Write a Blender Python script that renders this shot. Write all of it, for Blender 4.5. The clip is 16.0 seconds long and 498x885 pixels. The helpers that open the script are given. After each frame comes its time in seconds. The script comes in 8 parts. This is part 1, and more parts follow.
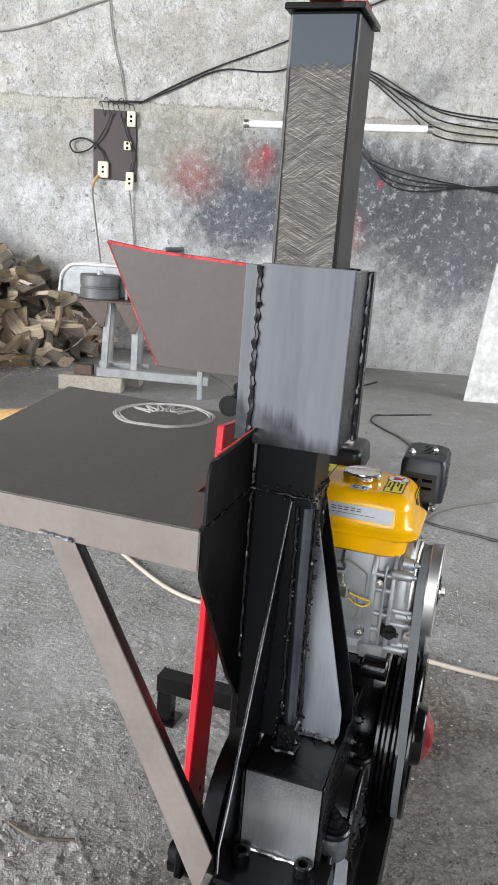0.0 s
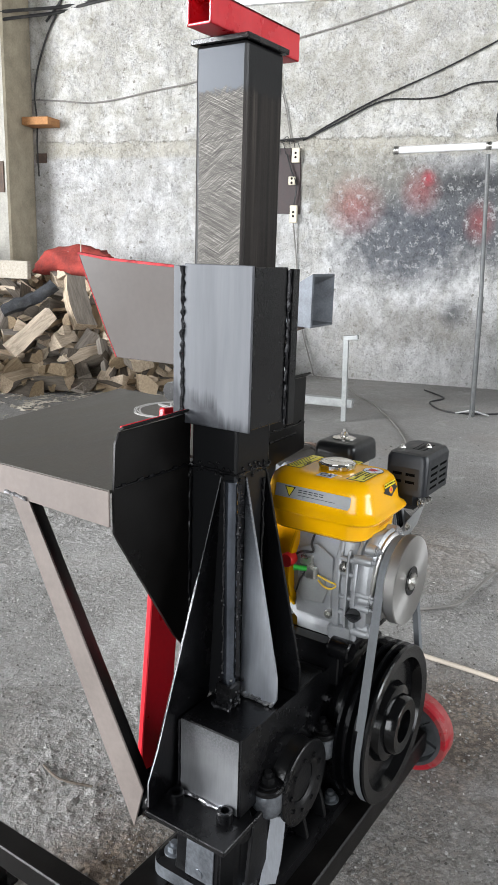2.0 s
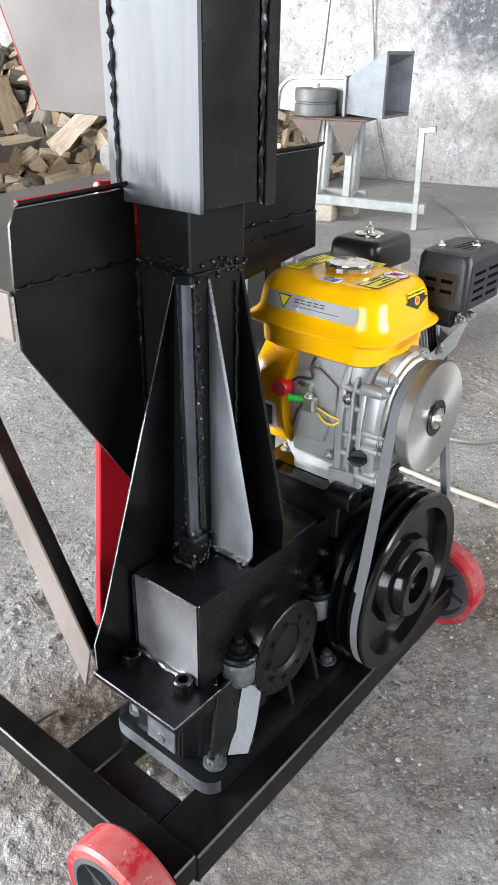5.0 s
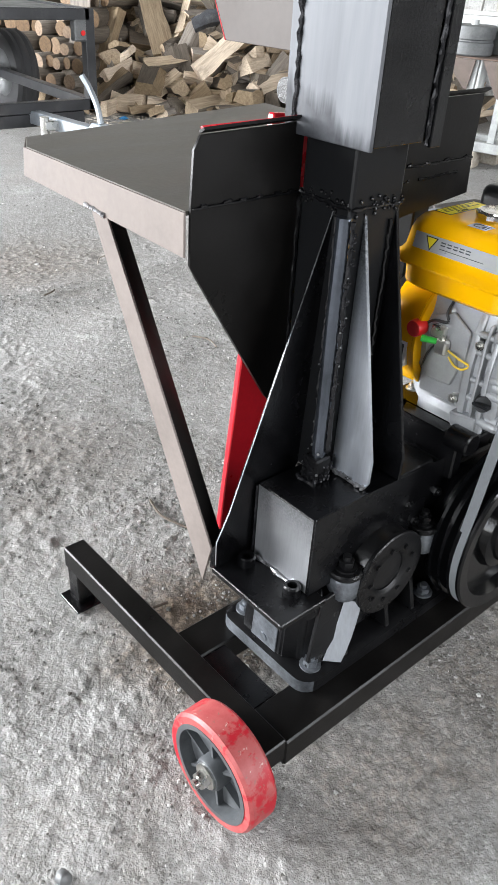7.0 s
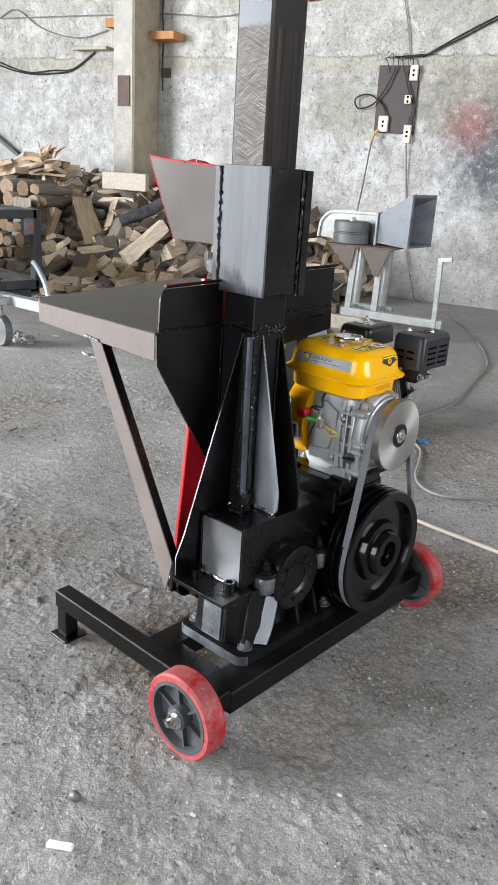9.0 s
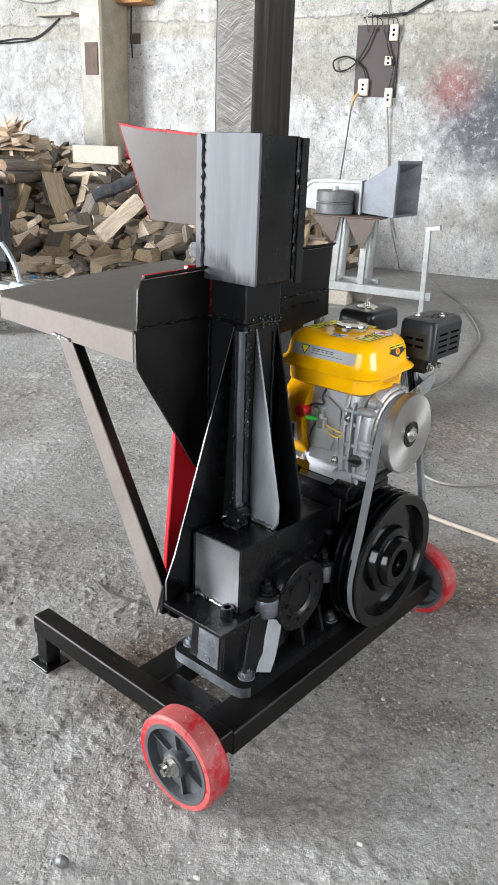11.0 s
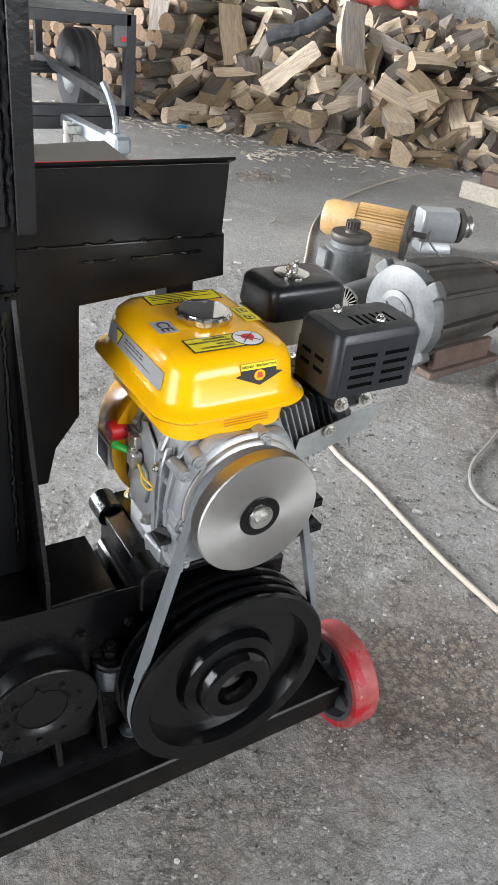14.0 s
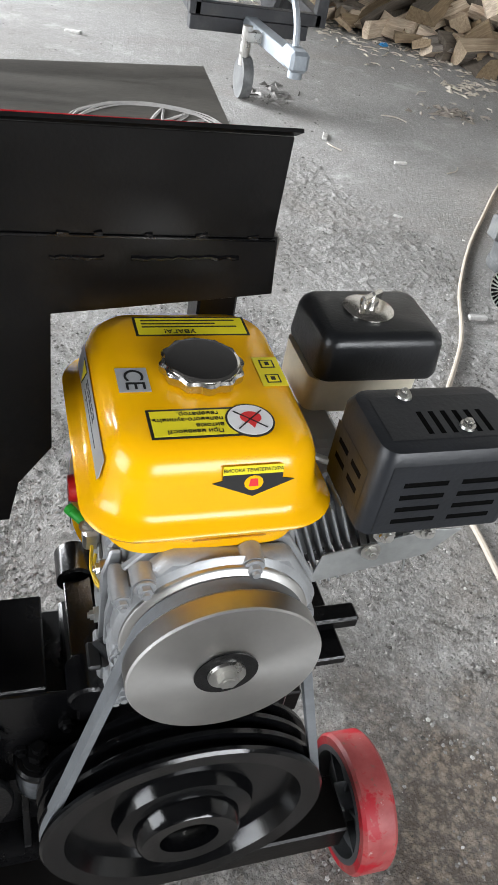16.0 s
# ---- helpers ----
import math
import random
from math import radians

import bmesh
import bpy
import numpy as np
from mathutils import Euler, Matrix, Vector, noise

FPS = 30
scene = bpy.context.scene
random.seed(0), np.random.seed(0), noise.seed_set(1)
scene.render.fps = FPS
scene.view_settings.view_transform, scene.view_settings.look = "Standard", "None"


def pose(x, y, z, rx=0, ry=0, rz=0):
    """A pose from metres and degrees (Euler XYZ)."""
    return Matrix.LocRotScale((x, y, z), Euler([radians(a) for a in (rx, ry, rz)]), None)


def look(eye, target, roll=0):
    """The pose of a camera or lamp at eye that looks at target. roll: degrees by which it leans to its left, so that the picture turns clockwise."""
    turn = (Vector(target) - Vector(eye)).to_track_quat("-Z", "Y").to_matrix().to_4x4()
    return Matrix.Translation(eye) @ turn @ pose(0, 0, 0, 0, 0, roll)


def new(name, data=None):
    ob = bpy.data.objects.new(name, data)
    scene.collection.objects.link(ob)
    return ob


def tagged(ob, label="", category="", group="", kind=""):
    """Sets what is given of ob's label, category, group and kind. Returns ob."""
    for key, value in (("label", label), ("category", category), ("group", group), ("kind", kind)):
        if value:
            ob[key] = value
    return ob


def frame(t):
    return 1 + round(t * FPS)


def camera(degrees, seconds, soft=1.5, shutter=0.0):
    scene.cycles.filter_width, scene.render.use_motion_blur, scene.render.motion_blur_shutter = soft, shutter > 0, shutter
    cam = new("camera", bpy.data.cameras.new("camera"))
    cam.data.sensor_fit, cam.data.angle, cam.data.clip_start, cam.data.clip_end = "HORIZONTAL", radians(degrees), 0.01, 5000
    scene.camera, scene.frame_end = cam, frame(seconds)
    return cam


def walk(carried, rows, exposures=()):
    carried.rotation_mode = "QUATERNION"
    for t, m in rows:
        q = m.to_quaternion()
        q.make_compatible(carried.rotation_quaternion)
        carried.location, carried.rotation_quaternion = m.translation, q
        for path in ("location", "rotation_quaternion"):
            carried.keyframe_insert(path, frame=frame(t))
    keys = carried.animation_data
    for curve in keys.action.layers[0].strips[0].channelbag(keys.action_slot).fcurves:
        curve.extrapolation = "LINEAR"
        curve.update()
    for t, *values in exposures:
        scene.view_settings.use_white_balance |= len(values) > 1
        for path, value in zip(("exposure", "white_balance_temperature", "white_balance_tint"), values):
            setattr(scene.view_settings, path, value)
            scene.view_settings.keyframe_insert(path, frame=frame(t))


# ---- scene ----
cam = camera(36.3, 16.0)

EXPO = [(0.0, -0.32), (1.0, -0.25), (3.0, -0.20), (5.3, 0.36), (6.5, 0.36), (7.5, 0.04), (8.5, -0.23), (9.0, -0.28), (11.5, -0.02), (12.5, 0.05), (13.4, 0.25), (14.5, 0.08), (16.0, 0.03)]
LAMP_SIDE, LAMP_REAR, LAMP_FILL = 4300, 480, 700
PATH = [
    (0, (-1.104, -0.213, 1.236), (0.734, 0.372, 0.705), 4.3),
    (0.5, (-1.141, -0.373, 1.222), (0.637, 0.384, 0.709), 4.2),
    (1, (-1.077, -0.526, 1.215), (0.625, 0.396, 0.713), 3.7),
    (1.5, (-1.05, -0.622, 1.216), (0.607, 0.387, 0.73), 2.6),
    (2, (-1.052, -0.657, 1.213), (0.573, 0.407, 0.735), 1.7),
    (2.5, (-1.069, -0.67, 1.205), (0.53, 0.436, 0.736), 1.1),
    (3, (-1.077, -0.688, 1.209), (0.505, 0.444, 0.743), 0.5),
    (3.2, (-1.072, -0.699, 1.207), (0.506, 0.438, 0.739), 0.3),
    (5.3, (-0.69, -0.61, 1.091), (0.627, 0.501, 0.075), 0.6),
    (5.5, (-0.681, -0.612, 1.08), (0.587, 0.514, 0.019), 0.7),
    (6, (-0.677, -0.623, 1.074), (0.484, 0.553, -0.052), 1.1),
    (6.5, (-0.718, -0.609, 1.077), (0.393, 0.62, -0.044), 2.4),
    (7, (-0.816, -0.636, 1.125), (0.332, 0.606, 0.057), 3.6),
    (7.5, (-1.026, -0.719, 1.15), (0.23, 0.511, 0.196), 4.1),
    (8, (-1.156, -0.807, 1.189), (0.185, 0.427, 0.366), 4.1),
    (8.5, (-1.21, -0.933, 1.202), (0.179, 0.313, 0.483), 4.0),
    (9, (-1.264, -1.063, 1.186), (0.142, 0.191, 0.515), 3.5),
    (9.2, (-1.273, -1.087, 1.179), (0.136, 0.169, 0.517), 3.3),
    (11.3, (-1.04, -0.896, 1.186), (0.369, 0.312, 0.439), 1.8),
    (11.5, (-0.956, -0.897, 1.192), (0.431, 0.332, 0.441), 1.6),
    (12, (-0.753, -0.945, 1.233), (0.584, 0.315, 0.441), 2.3),
    (12.5, (-0.602, -0.941, 1.221), (0.654, 0.337, 0.334), 3.9),
    (13, (-0.421, -0.853, 1.206), (0.754, 0.443, 0.236), 5.4),
    (13.5, (-0.292, -0.788, 1.203), (0.759, 0.558, 0.163), 6.2),
    (14, (-0.181, -0.792, 1.203), (0.779, 0.596, 0.131), 7.5),
    (14.5, (-0.07, -0.834, 1.226), (0.803, 0.592, 0.129), 8.1),
    (15, (-0.007, -0.802, 1.217), (0.789, 0.632, 0.073), 8.9),
    (15.5, (0.055, -0.659, 1.204), (0.776, 0.767, 0.001), 10.2),
    (16, (0.114, -0.521, 1.186), (0.696, 0.903, -0.092), 11.5),
]
walk(cam, [(t, look(eye, target, roll)) for t, eye, target, roll in PATH], exposures=EXPO)

# ---------------------------------------------------------------- place frame
# the back wall stands turned by 16 degrees: n runs towards it, u along it
TURN = radians(16.0)
NX, NY = math.cos(TURN), math.sin(TURN)
WALL_N = 6.6
HALL = Matrix.Rotation(TURN, 4, "Z")


def hall(n, u, z=0.0):
    return Vector((n * NX - u * NY, n * NY + u * NX, z))


# ---------------------------------------------------------------- light
world = bpy.data.worlds.new("sky")
scene.world = world
world.use_nodes = True
wn = world.node_tree
sky = wn.nodes.new("ShaderNodeTexSky")
sky.sky_type = "NISHITA"
sky.sun_disc = False
sky.sun_elevation = radians(40)
sky.sun_rotation = radians(200)
wn.links.new(sky.outputs[0], wn.nodes["Background"].inputs[0])
wn.nodes["Background"].inputs[1].default_value = 0.12


def area_lamp(name, where, towards, width, height, watts, colour=(0.94, 0.965, 1.0)):
    data = bpy.data.lights.new(name, "AREA")
    data.shape, data.size, data.size_y = "RECTANGLE", width, height
    data.energy, data.color = watts, colour
    ob = new(name, data)
    ob.matrix_world = look(where, towards)
    return ob


area_lamp("gate_daylight_side", hall(-4.0, 9.7, 2.7), hall(0.5, 0, 0.6), 5.6, 4.6, LAMP_SIDE)
area_lamp("gate_daylight_rear", hall(-6.6, 0.6, 2.4), hall(0, 0.2, 0.8), 4.2, 4.0, LAMP_REAR)
# unseen fill lamp, added to brighten the faces towards -y
area_lamp("right_fill", hall(0.5, -7.7, 3.2), hall(1.5, 0, 0.8), 6.0, 2.2, LAMP_FILL)


# ---------------------------------------------------------------- materials
def material(name):
    m = bpy.data.materials.new(name)
    m.use_nodes = True
    return m, m.node_tree.nodes, m.node_tree.links, m.node_tree.nodes["Principled BSDF"]


def ramp(N, L, src, stops):
    r = N.new("ShaderNodeValToRGB")
    e = r.color_ramp.elements
    while len(e) < len(stops):
        e.new(0.5)
    for k, (p, c) in zip(e, stops):
        k.position = p
        k.color = (*c, 1) if len(c) == 3 else c
    L.new(src, r.inputs[0])
    return r.outputs[0]


def noise_tex(N, L, vec, scale, detail=4, rough=0.55, dist=0.0):
    t = N.new("ShaderNodeTexNoise")
    t.inputs["Scale"].default_value = scale
    t.inputs["Detail"].default_value = detail
    t.inputs["Roughness"].default_value = rough
    t.inputs["Distortion"].default_value = dist
    if vec is not None:
        L.new(vec, t.inputs["Vector"])
    return t.outputs[0]


def mixc(N, L, fac, a, b, kind="MIX"):
    m = N.new("ShaderNodeMix")
    m.data_type, m.blend_type = "RGBA", kind
    for sock, v in ((m.inputs[0], fac), (m.inputs[6], a), (m.inputs[7], b)):
        if isinstance(v, (int, float)):
            sock.default_value = v
        elif isinstance(v, tuple):
            sock.default_value = (*v, 1)
        else:
            L.new(v, sock)
    return m.outputs[2]


def bump(N, L, bsdf, height, strength, distance, before=None):
    b = N.new("ShaderNodeBump")
    b.inputs["Strength"].default_value = strength
    b.inputs["Distance"].default_value = distance
    L.new(height, b.inputs["Height"])
    if before is not None:
        L.new(before, b.inputs["Normal"])
    L.new(b.outputs[0], bsdf.inputs["Normal"])
    return b.outputs[0]


def coords(N, L, scale=(1, 1, 1)):
    c = N.new("ShaderNodeTexCoord")
    m = N.new("ShaderNodeMapping")
    m.inputs["Scale"].default_value = scale
    L.new(c.outputs["Object"], m.inputs["Vector"])
    return m.outputs[0]


def plain(name, colour, rough=0.5, metal=0.0, vary=0.25, scale=18.0, relief=0.0, fine=140.0, coat=0.0, stretch=(1, 1, 1), dust=0.0, spec=0.5):
    """Surface of one base colour with broad stains and fine grain."""
    m, N, L, b = material(name)
    v = coords(N, L, stretch)
    broad = noise_tex(N, L, v, scale, 5, 0.6)
    small = noise_tex(N, L, v, fine, 3, 0.6)
    dark = tuple(max(0.0, c * (1 - vary)) for c in colour)
    lite = tuple(min(1.0, c * (1 + vary)) for c in colour)
    col = ramp(N, L, broad, [(0.3, dark), (0.7, lite)])
    col = mixc(N, L, 0.35, col, ramp(N, L, small, [(0.3, dark), (0.75, lite)]))
    if dust:
        d = ramp(N, L, noise_tex(N, L, v, 6.0, 6, 0.7), [(0.52, (0, 0, 0)), (0.8, (1, 1, 1))])
        mm = N.new("ShaderNodeMath")
        mm.operation = "MULTIPLY"
        mm.inputs[1].default_value = dust
        L.new(d, mm.inputs[0])
        col = mixc(N, L, mm.outputs[0], col, (0.25, 0.23, 0.2))
    L.new(col, b.inputs["Base Color"])
    b.inputs["Metallic"].default_value = metal
    r = N.new("ShaderNodeMapRange")
    r.inputs[1].default_value, r.inputs[2].default_value = 0.3, 0.7
    r.inputs[3].default_value, r.inputs[4].default_value = max(0.03, rough - 0.08), min(1.0, rough + 0.1)
    L.new(broad, r.inputs[0])
    L.new(r.outputs[0], b.inputs["Roughness"])
    b.inputs["Specular IOR Level"].default_value = spec
    if coat:
        b.inputs["Coat Weight"].default_value = coat
        b.inputs["Coat Roughness"].default_value = 0.06
    if relief:
        bump(N, L, b, small, 0.6, relief)
    return m


def floor_material():
    """Eroded dusty concrete: grey dust over flat lumps and grit."""
    m, N, L, b = material("worn concrete floor")
    v = coords(N, L)
    big = noise_tex(N, L, v, 0.7, 5, 0.55, 0.4)
    mid = noise_tex(N, L, v, 7.0, 9, 0.7)
    fine = noise_tex(N, L, v, 150.0, 4, 0.75)
    worn = ramp(N, L, noise_tex(N, L, v, 1.9, 8, 0.66), [(0.36, (0.35, 0.35, 0.35)), (0.58, (1, 1, 1))])
    # pebbly lumps: warped cells of two sizes
    warp = N.new("ShaderNodeTexNoise")
    warp.inputs["Scale"].default_value = 26.0
    warp.inputs["Detail"].default_value = 5.0
    L.new(v, warp.inputs["Vector"])
    wv = mixc(N, L, 0.012, v, warp.outputs["Color"], "ADD")

    def cells(scale):
        t = N.new("ShaderNodeTexVoronoi")
        t.inputs["Scale"].default_value = scale
        t.inputs["Randomness"].default_value = 1.0
        L.new(wv, t.inputs["Vector"])
        return t

    one, two, sand = cells(60.0), cells(150.0), cells(330.0)
    lump = ramp(N, L, one.outputs["Distance"], [(0.15, (1, 1, 1)), (0.7, (0, 0, 0))])
    grit = ramp(N, L, two.outputs["Distance"], [(0.1, (1, 1, 1)), (0.65, (0, 0, 0))])
    pebbles = mixc(N, L, 0.4, lump, grit)
    times_worn = mixc(N, L, 1.0, worn, (0.7, 0.7, 0.7), "MULTIPLY")
    col = ramp(N, L, big, [(0.3, (0.262, 0.255, 0.245)), (0.5, (0.298, 0.292, 0.283)), (0.72, (0.345, 0.340, 0.331))])
    col = mixc(N, L, 1.0, col, ramp(N, L, mid, [(0.34, (0.93, 0.925, 0.92)), (0.5, (0.99, 0.99, 0.99)), (0.66, (1.06, 1.06, 1.06))]), "MULTIPLY")
    # every lump has a shade of its own
    tone = N.new("ShaderNodeSeparateColor")
    L.new(two.outputs["Color"], tone.inputs[0])
    col = mixc(N, L, 0.7, col, mixc(N, L, 1.0, col, ramp(N, L, tone.outputs[0], [(0.0, (0.87, 0.865, 0.855)), (0.85, (1.04, 1.04, 1.04)), (0.99, (1.38, 1.38, 1.36))]), "MULTIPLY"))
    grain = N.new("ShaderNodeSeparateColor")
    L.new(sand.outputs["Color"], grain.inputs[0])
    col = mixc(N, L, 1.0, col, ramp(N, L, grain.outputs[0], [(0.0, (0.80, 0.795, 0.785)), (0.25, (0.97, 0.97, 0.97)), (0.85, (1.02, 1.02, 1.02)), (0.97, (1.28, 1.28, 1.27))]), "MULTIPLY")
    col = mixc(N, L, times_worn, col, mixc(N, L, 1.0, col, ramp(N, L, pebbles, [(0.05, (0.76, 0.75, 0.735)), (0.25, (0.98, 0.98, 0.98)), (0.85, (1.05, 1.05, 1.05))]), "MULTIPLY"))
    # white and dark specks of grit
    col = mixc(N, L, ramp(N, L, fine, [(0.66, (0, 0, 0)), (0.71, (0.6, 0.6, 0.6))]), col, (0.66, 0.65, 0.635))
    col = mixc(N, L, ramp(N, L, fine, [(0.32, (0.7, 0.7, 0.7)), (0.38, (0, 0, 0))]), col, (0.12, 0.115, 0.108))
    # brown earth trodden into the hollows, and dry pale dust
    s = ramp(N, L, noise_tex(N, L, v, 1.5, 6, 0.65, 0.8), [(0.54, (0, 0, 0)), (0.78, (0.36, 0.36, 0.36))])
    col = mixc(N, L, s, col, (0.265, 0.222, 0.185))
    d = ramp(N, L, noise_tex(N, L, v, 3.3, 9, 0.78, 0.3), [(0.55, (0, 0, 0)), (0.66, (0.6, 0.6, 0.6))])
    col = mixc(N, L, d, col, (0.47, 0.463, 0.45))
    # small dark oily spots
    o = ramp(N, L, noise_tex(N, L, v, 9.0, 6, 0.7), [(0.68, (0, 0, 0)), (0.75, (0.5, 0.5, 0.5))])
    col = mixc(N, L, o, col, (0.10, 0.094, 0.086))
    # brown soil and sawdust, with contact shade by rail and engine painted in
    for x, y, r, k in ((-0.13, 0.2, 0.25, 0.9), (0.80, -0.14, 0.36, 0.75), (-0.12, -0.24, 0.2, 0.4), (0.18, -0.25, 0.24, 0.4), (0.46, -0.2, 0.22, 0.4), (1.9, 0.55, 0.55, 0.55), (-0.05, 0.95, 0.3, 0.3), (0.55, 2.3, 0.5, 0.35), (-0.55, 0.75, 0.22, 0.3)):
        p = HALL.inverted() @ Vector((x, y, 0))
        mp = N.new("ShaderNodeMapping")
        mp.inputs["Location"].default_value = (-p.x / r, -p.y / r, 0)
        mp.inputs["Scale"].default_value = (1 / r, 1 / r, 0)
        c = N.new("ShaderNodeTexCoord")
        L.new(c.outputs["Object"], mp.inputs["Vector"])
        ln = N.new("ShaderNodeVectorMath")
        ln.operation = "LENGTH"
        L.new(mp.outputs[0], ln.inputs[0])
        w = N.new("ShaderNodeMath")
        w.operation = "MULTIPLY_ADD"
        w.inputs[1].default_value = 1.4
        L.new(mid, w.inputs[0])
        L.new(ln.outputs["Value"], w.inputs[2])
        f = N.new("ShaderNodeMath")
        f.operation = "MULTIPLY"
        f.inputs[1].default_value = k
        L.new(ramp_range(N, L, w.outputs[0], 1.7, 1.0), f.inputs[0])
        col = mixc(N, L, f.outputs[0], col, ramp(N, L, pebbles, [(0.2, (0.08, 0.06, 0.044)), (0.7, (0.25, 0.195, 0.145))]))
    L.new(col, b.inputs["Base Color"])
    b.inputs["Roughness"].default_value = 0.92
    b.inputs["Specular IOR Level"].default_value = 0.15
    first = bump(N, L, b, fine, 0.45, 0.002)
    second = bump(N, L, b, mixc(N, L, 1.0, worn, pebbles, "MULTIPLY"), 0.6, 0.004, first)
    third = bump(N, L, b, ramp(N, L, sand.outputs["Distance"], [(0.1, (1, 1, 1)), (0.6, (0, 0, 0))]), 0.5, 0.0015, second)
    bump(N, L, b, mid, 0.16, 0.004, third)
    return m


def wall_material():
    """Old limewashed plaster, flaking; dark overspray where metal was painted against it."""
    m, N, L, b = material("limewashed plaster")
    c = N.new("ShaderNodeTexCoord")
    v = c.outputs["Object"]
    sep = N.new("ShaderNodeSeparateXYZ")
    L.new(v, sep.inputs[0])

    def times(x, k):
        q = N.new("ShaderNodeMath")
        q.operation = "MULTIPLY"
        L.new(x, q.inputs[0])
        if isinstance(k, float):
            q.inputs[1].default_value = k
        else:
            L.new(k, q.inputs[1])
        return q.outputs[0]

    big = noise_tex(N, L, v, 0.9, 6, 0.6, 0.5)
    mid = noise_tex(N, L, v, 5.0, 12, 0.74)
    crust = noise_tex(N, L, v, 13.0, 12, 0.82)
    fine = noise_tex(N, L, v, 55.0, 8, 0.82)
    mp = N.new("ShaderNodeMapping")
    mp.inputs["Scale"].default_value = (1, 8, 0.7)
    L.new(v, mp.inputs["Vector"])
    drip = noise_tex(N, L, mp.outputs[0], 1.6, 8, 0.7)
    lower = ramp(N, L, mid, [(0.36, (0.37, 0.366, 0.356)), (0.46, (0.49, 0.488, 0.483)), (0.53, (0.59, 0.59, 0.588)), (0.62, (0.68, 0.68, 0.678))])
    upper = ramp(N, L, mid, [(0.36, (0.35, 0.33, 0.285)), (0.46, (0.47, 0.456, 0.415)), (0.53, (0.58, 0.57, 0.54)), (0.62, (0.67, 0.664, 0.64))])
    wob = N.new("ShaderNodeMath")
    wob.operation = "MULTIPLY_ADD"
    wob.inputs[1].default_value, wob.inputs[2].default_value = 0.16, -0.08
    L.new(mid, wob.inputs[0])
    zz = N.new("ShaderNodeMath")
    zz.operation = "ADD"
    L.new(sep.outputs[2], zz.inputs[0])
    L.new(wob.outputs[0], zz.inputs[1])
    col = mixc(N, L, ramp_range(N, L, zz.outputs[0], 2.21, 2.23), lower, upper)
    # thin grime that gathers where the limewash has worn
    worn = ramp(N, L, noise_tex(N, L, v, 1.5, 9, 0.66, 0.4), [(0.47, (0.08, 0.08, 0.08)), (0.56, (1, 1, 1))])
    col = mixc(N, L, times(worn, 0.45), col, ramp(N, L, crust, [(0.40, (0.18, 0.168, 0.142)), (0.5, (0.40, 0.385, 0.35)), (0.6, (0.60, 0.59, 0.57))]))
    # ragged flakes down to the brown render, in the worn places
    flake = ramp(N, L, crust, [(0.535, (0, 0, 0)), (0.56, (1, 1, 1))])
    col = mixc(N, L, times(times(flake, worn), 0.6), col, ramp(N, L, fine, [(0.35, (0.20, 0.186, 0.158)), (0.65, (0.34, 0.322, 0.28))]))
    # fresh white remnants beside them
    fresh = ramp(N, L, noise_tex(N, L, v, 7.5, 12, 0.8, 0.3), [(0.535, (0, 0, 0)), (0.565, (1, 1, 1))])
    col = mixc(N, L, times(fresh, 0.45), col, (0.66, 0.658, 0.65))
    # dents and small dark spalls
    spall = ramp(N, L, noise_tex(N, L, v, 17.0, 3, 0.5), [(0.665, (0, 0, 0)), (0.69, (1, 1, 1))])
    col = mixc(N, L, times(spall, 0.7), col, (0.16, 0.145, 0.118))
    # a beige levelling strip runs along the joint
    strip = times(ramp_range(N, L, zz.outputs[0], 2.17, 2.2), ramp_range(N, L, zz.outputs[0], 2.36, 2.34))
    col = mixc(N, L, times(strip, 0.6), col, (0.41, 0.382, 0.315))
    # washed-down streaks and pits
    col = mixc(N, L, times(ramp(N, L, drip, [(0.54, (0, 0, 0)), (0.7, (1, 1, 1))]), 0.3), col, (0.24, 0.235, 0.225))
    col = mixc(N, L, times(ramp(N, L, fine, [(0.585, (0, 0, 0)), (0.62, (1, 1, 1))]), 0.7), col, (0.19, 0.178, 0.155))
    # scuffed foot of the wall
    col = mixc(N, L, times(ramp_range(N, L, zz.outputs[0], 0.4, 0.0), 0.4), col, (0.30, 0.292, 0.275))
    # hairline cracks
    cr = N.new("ShaderNodeTexVoronoi")
    cr.feature = "DISTANCE_TO_EDGE"
    cr.inputs["Scale"].default_value = 0.6
    nz = N.new("ShaderNodeTexNoise")
    nz.inputs["Scale"].default_value, nz.inputs["Detail"].default_value = 3.0, 8.0
    L.new(v, nz.inputs["Vector"])
    L.new(mixc(N, L, 0.35, v, nz.outputs["Color"], "ADD"), cr.inputs["Vector"])
    crack = ramp(N, L, cr.outputs["Distance"], [(0.0, (1, 1, 1)), (0.007, (0, 0, 0))])
    col = mixc(N, L, times(crack, 0.22), col, (0.1, 0.095, 0.085))

    def blot(col, u, z, ru, rz, colour, strength, soft=0.55, ragged=0.5):
        mp = N.new("ShaderNodeMapping")
        mp.vector_type = "POINT"
        mp.inputs["Location"].default_value = (0, -u / ru, -z / rz)
        mp.inputs["Scale"].default_value = (0, 1 / ru, 1 / rz)
        L.new(v, mp.inputs["Vector"])
        ln = N.new("ShaderNodeVectorMath")
        ln.operation = "LENGTH"
        L.new(mp.outputs[0], ln.inputs[0])
        w = N.new("ShaderNodeMath")
        w.operation = "MULTIPLY_ADD"
        w.inputs[1].default_value = ragged
        L.new(mid, w.inputs[0])
        L.new(ln.outputs["Value"], w.inputs[2])
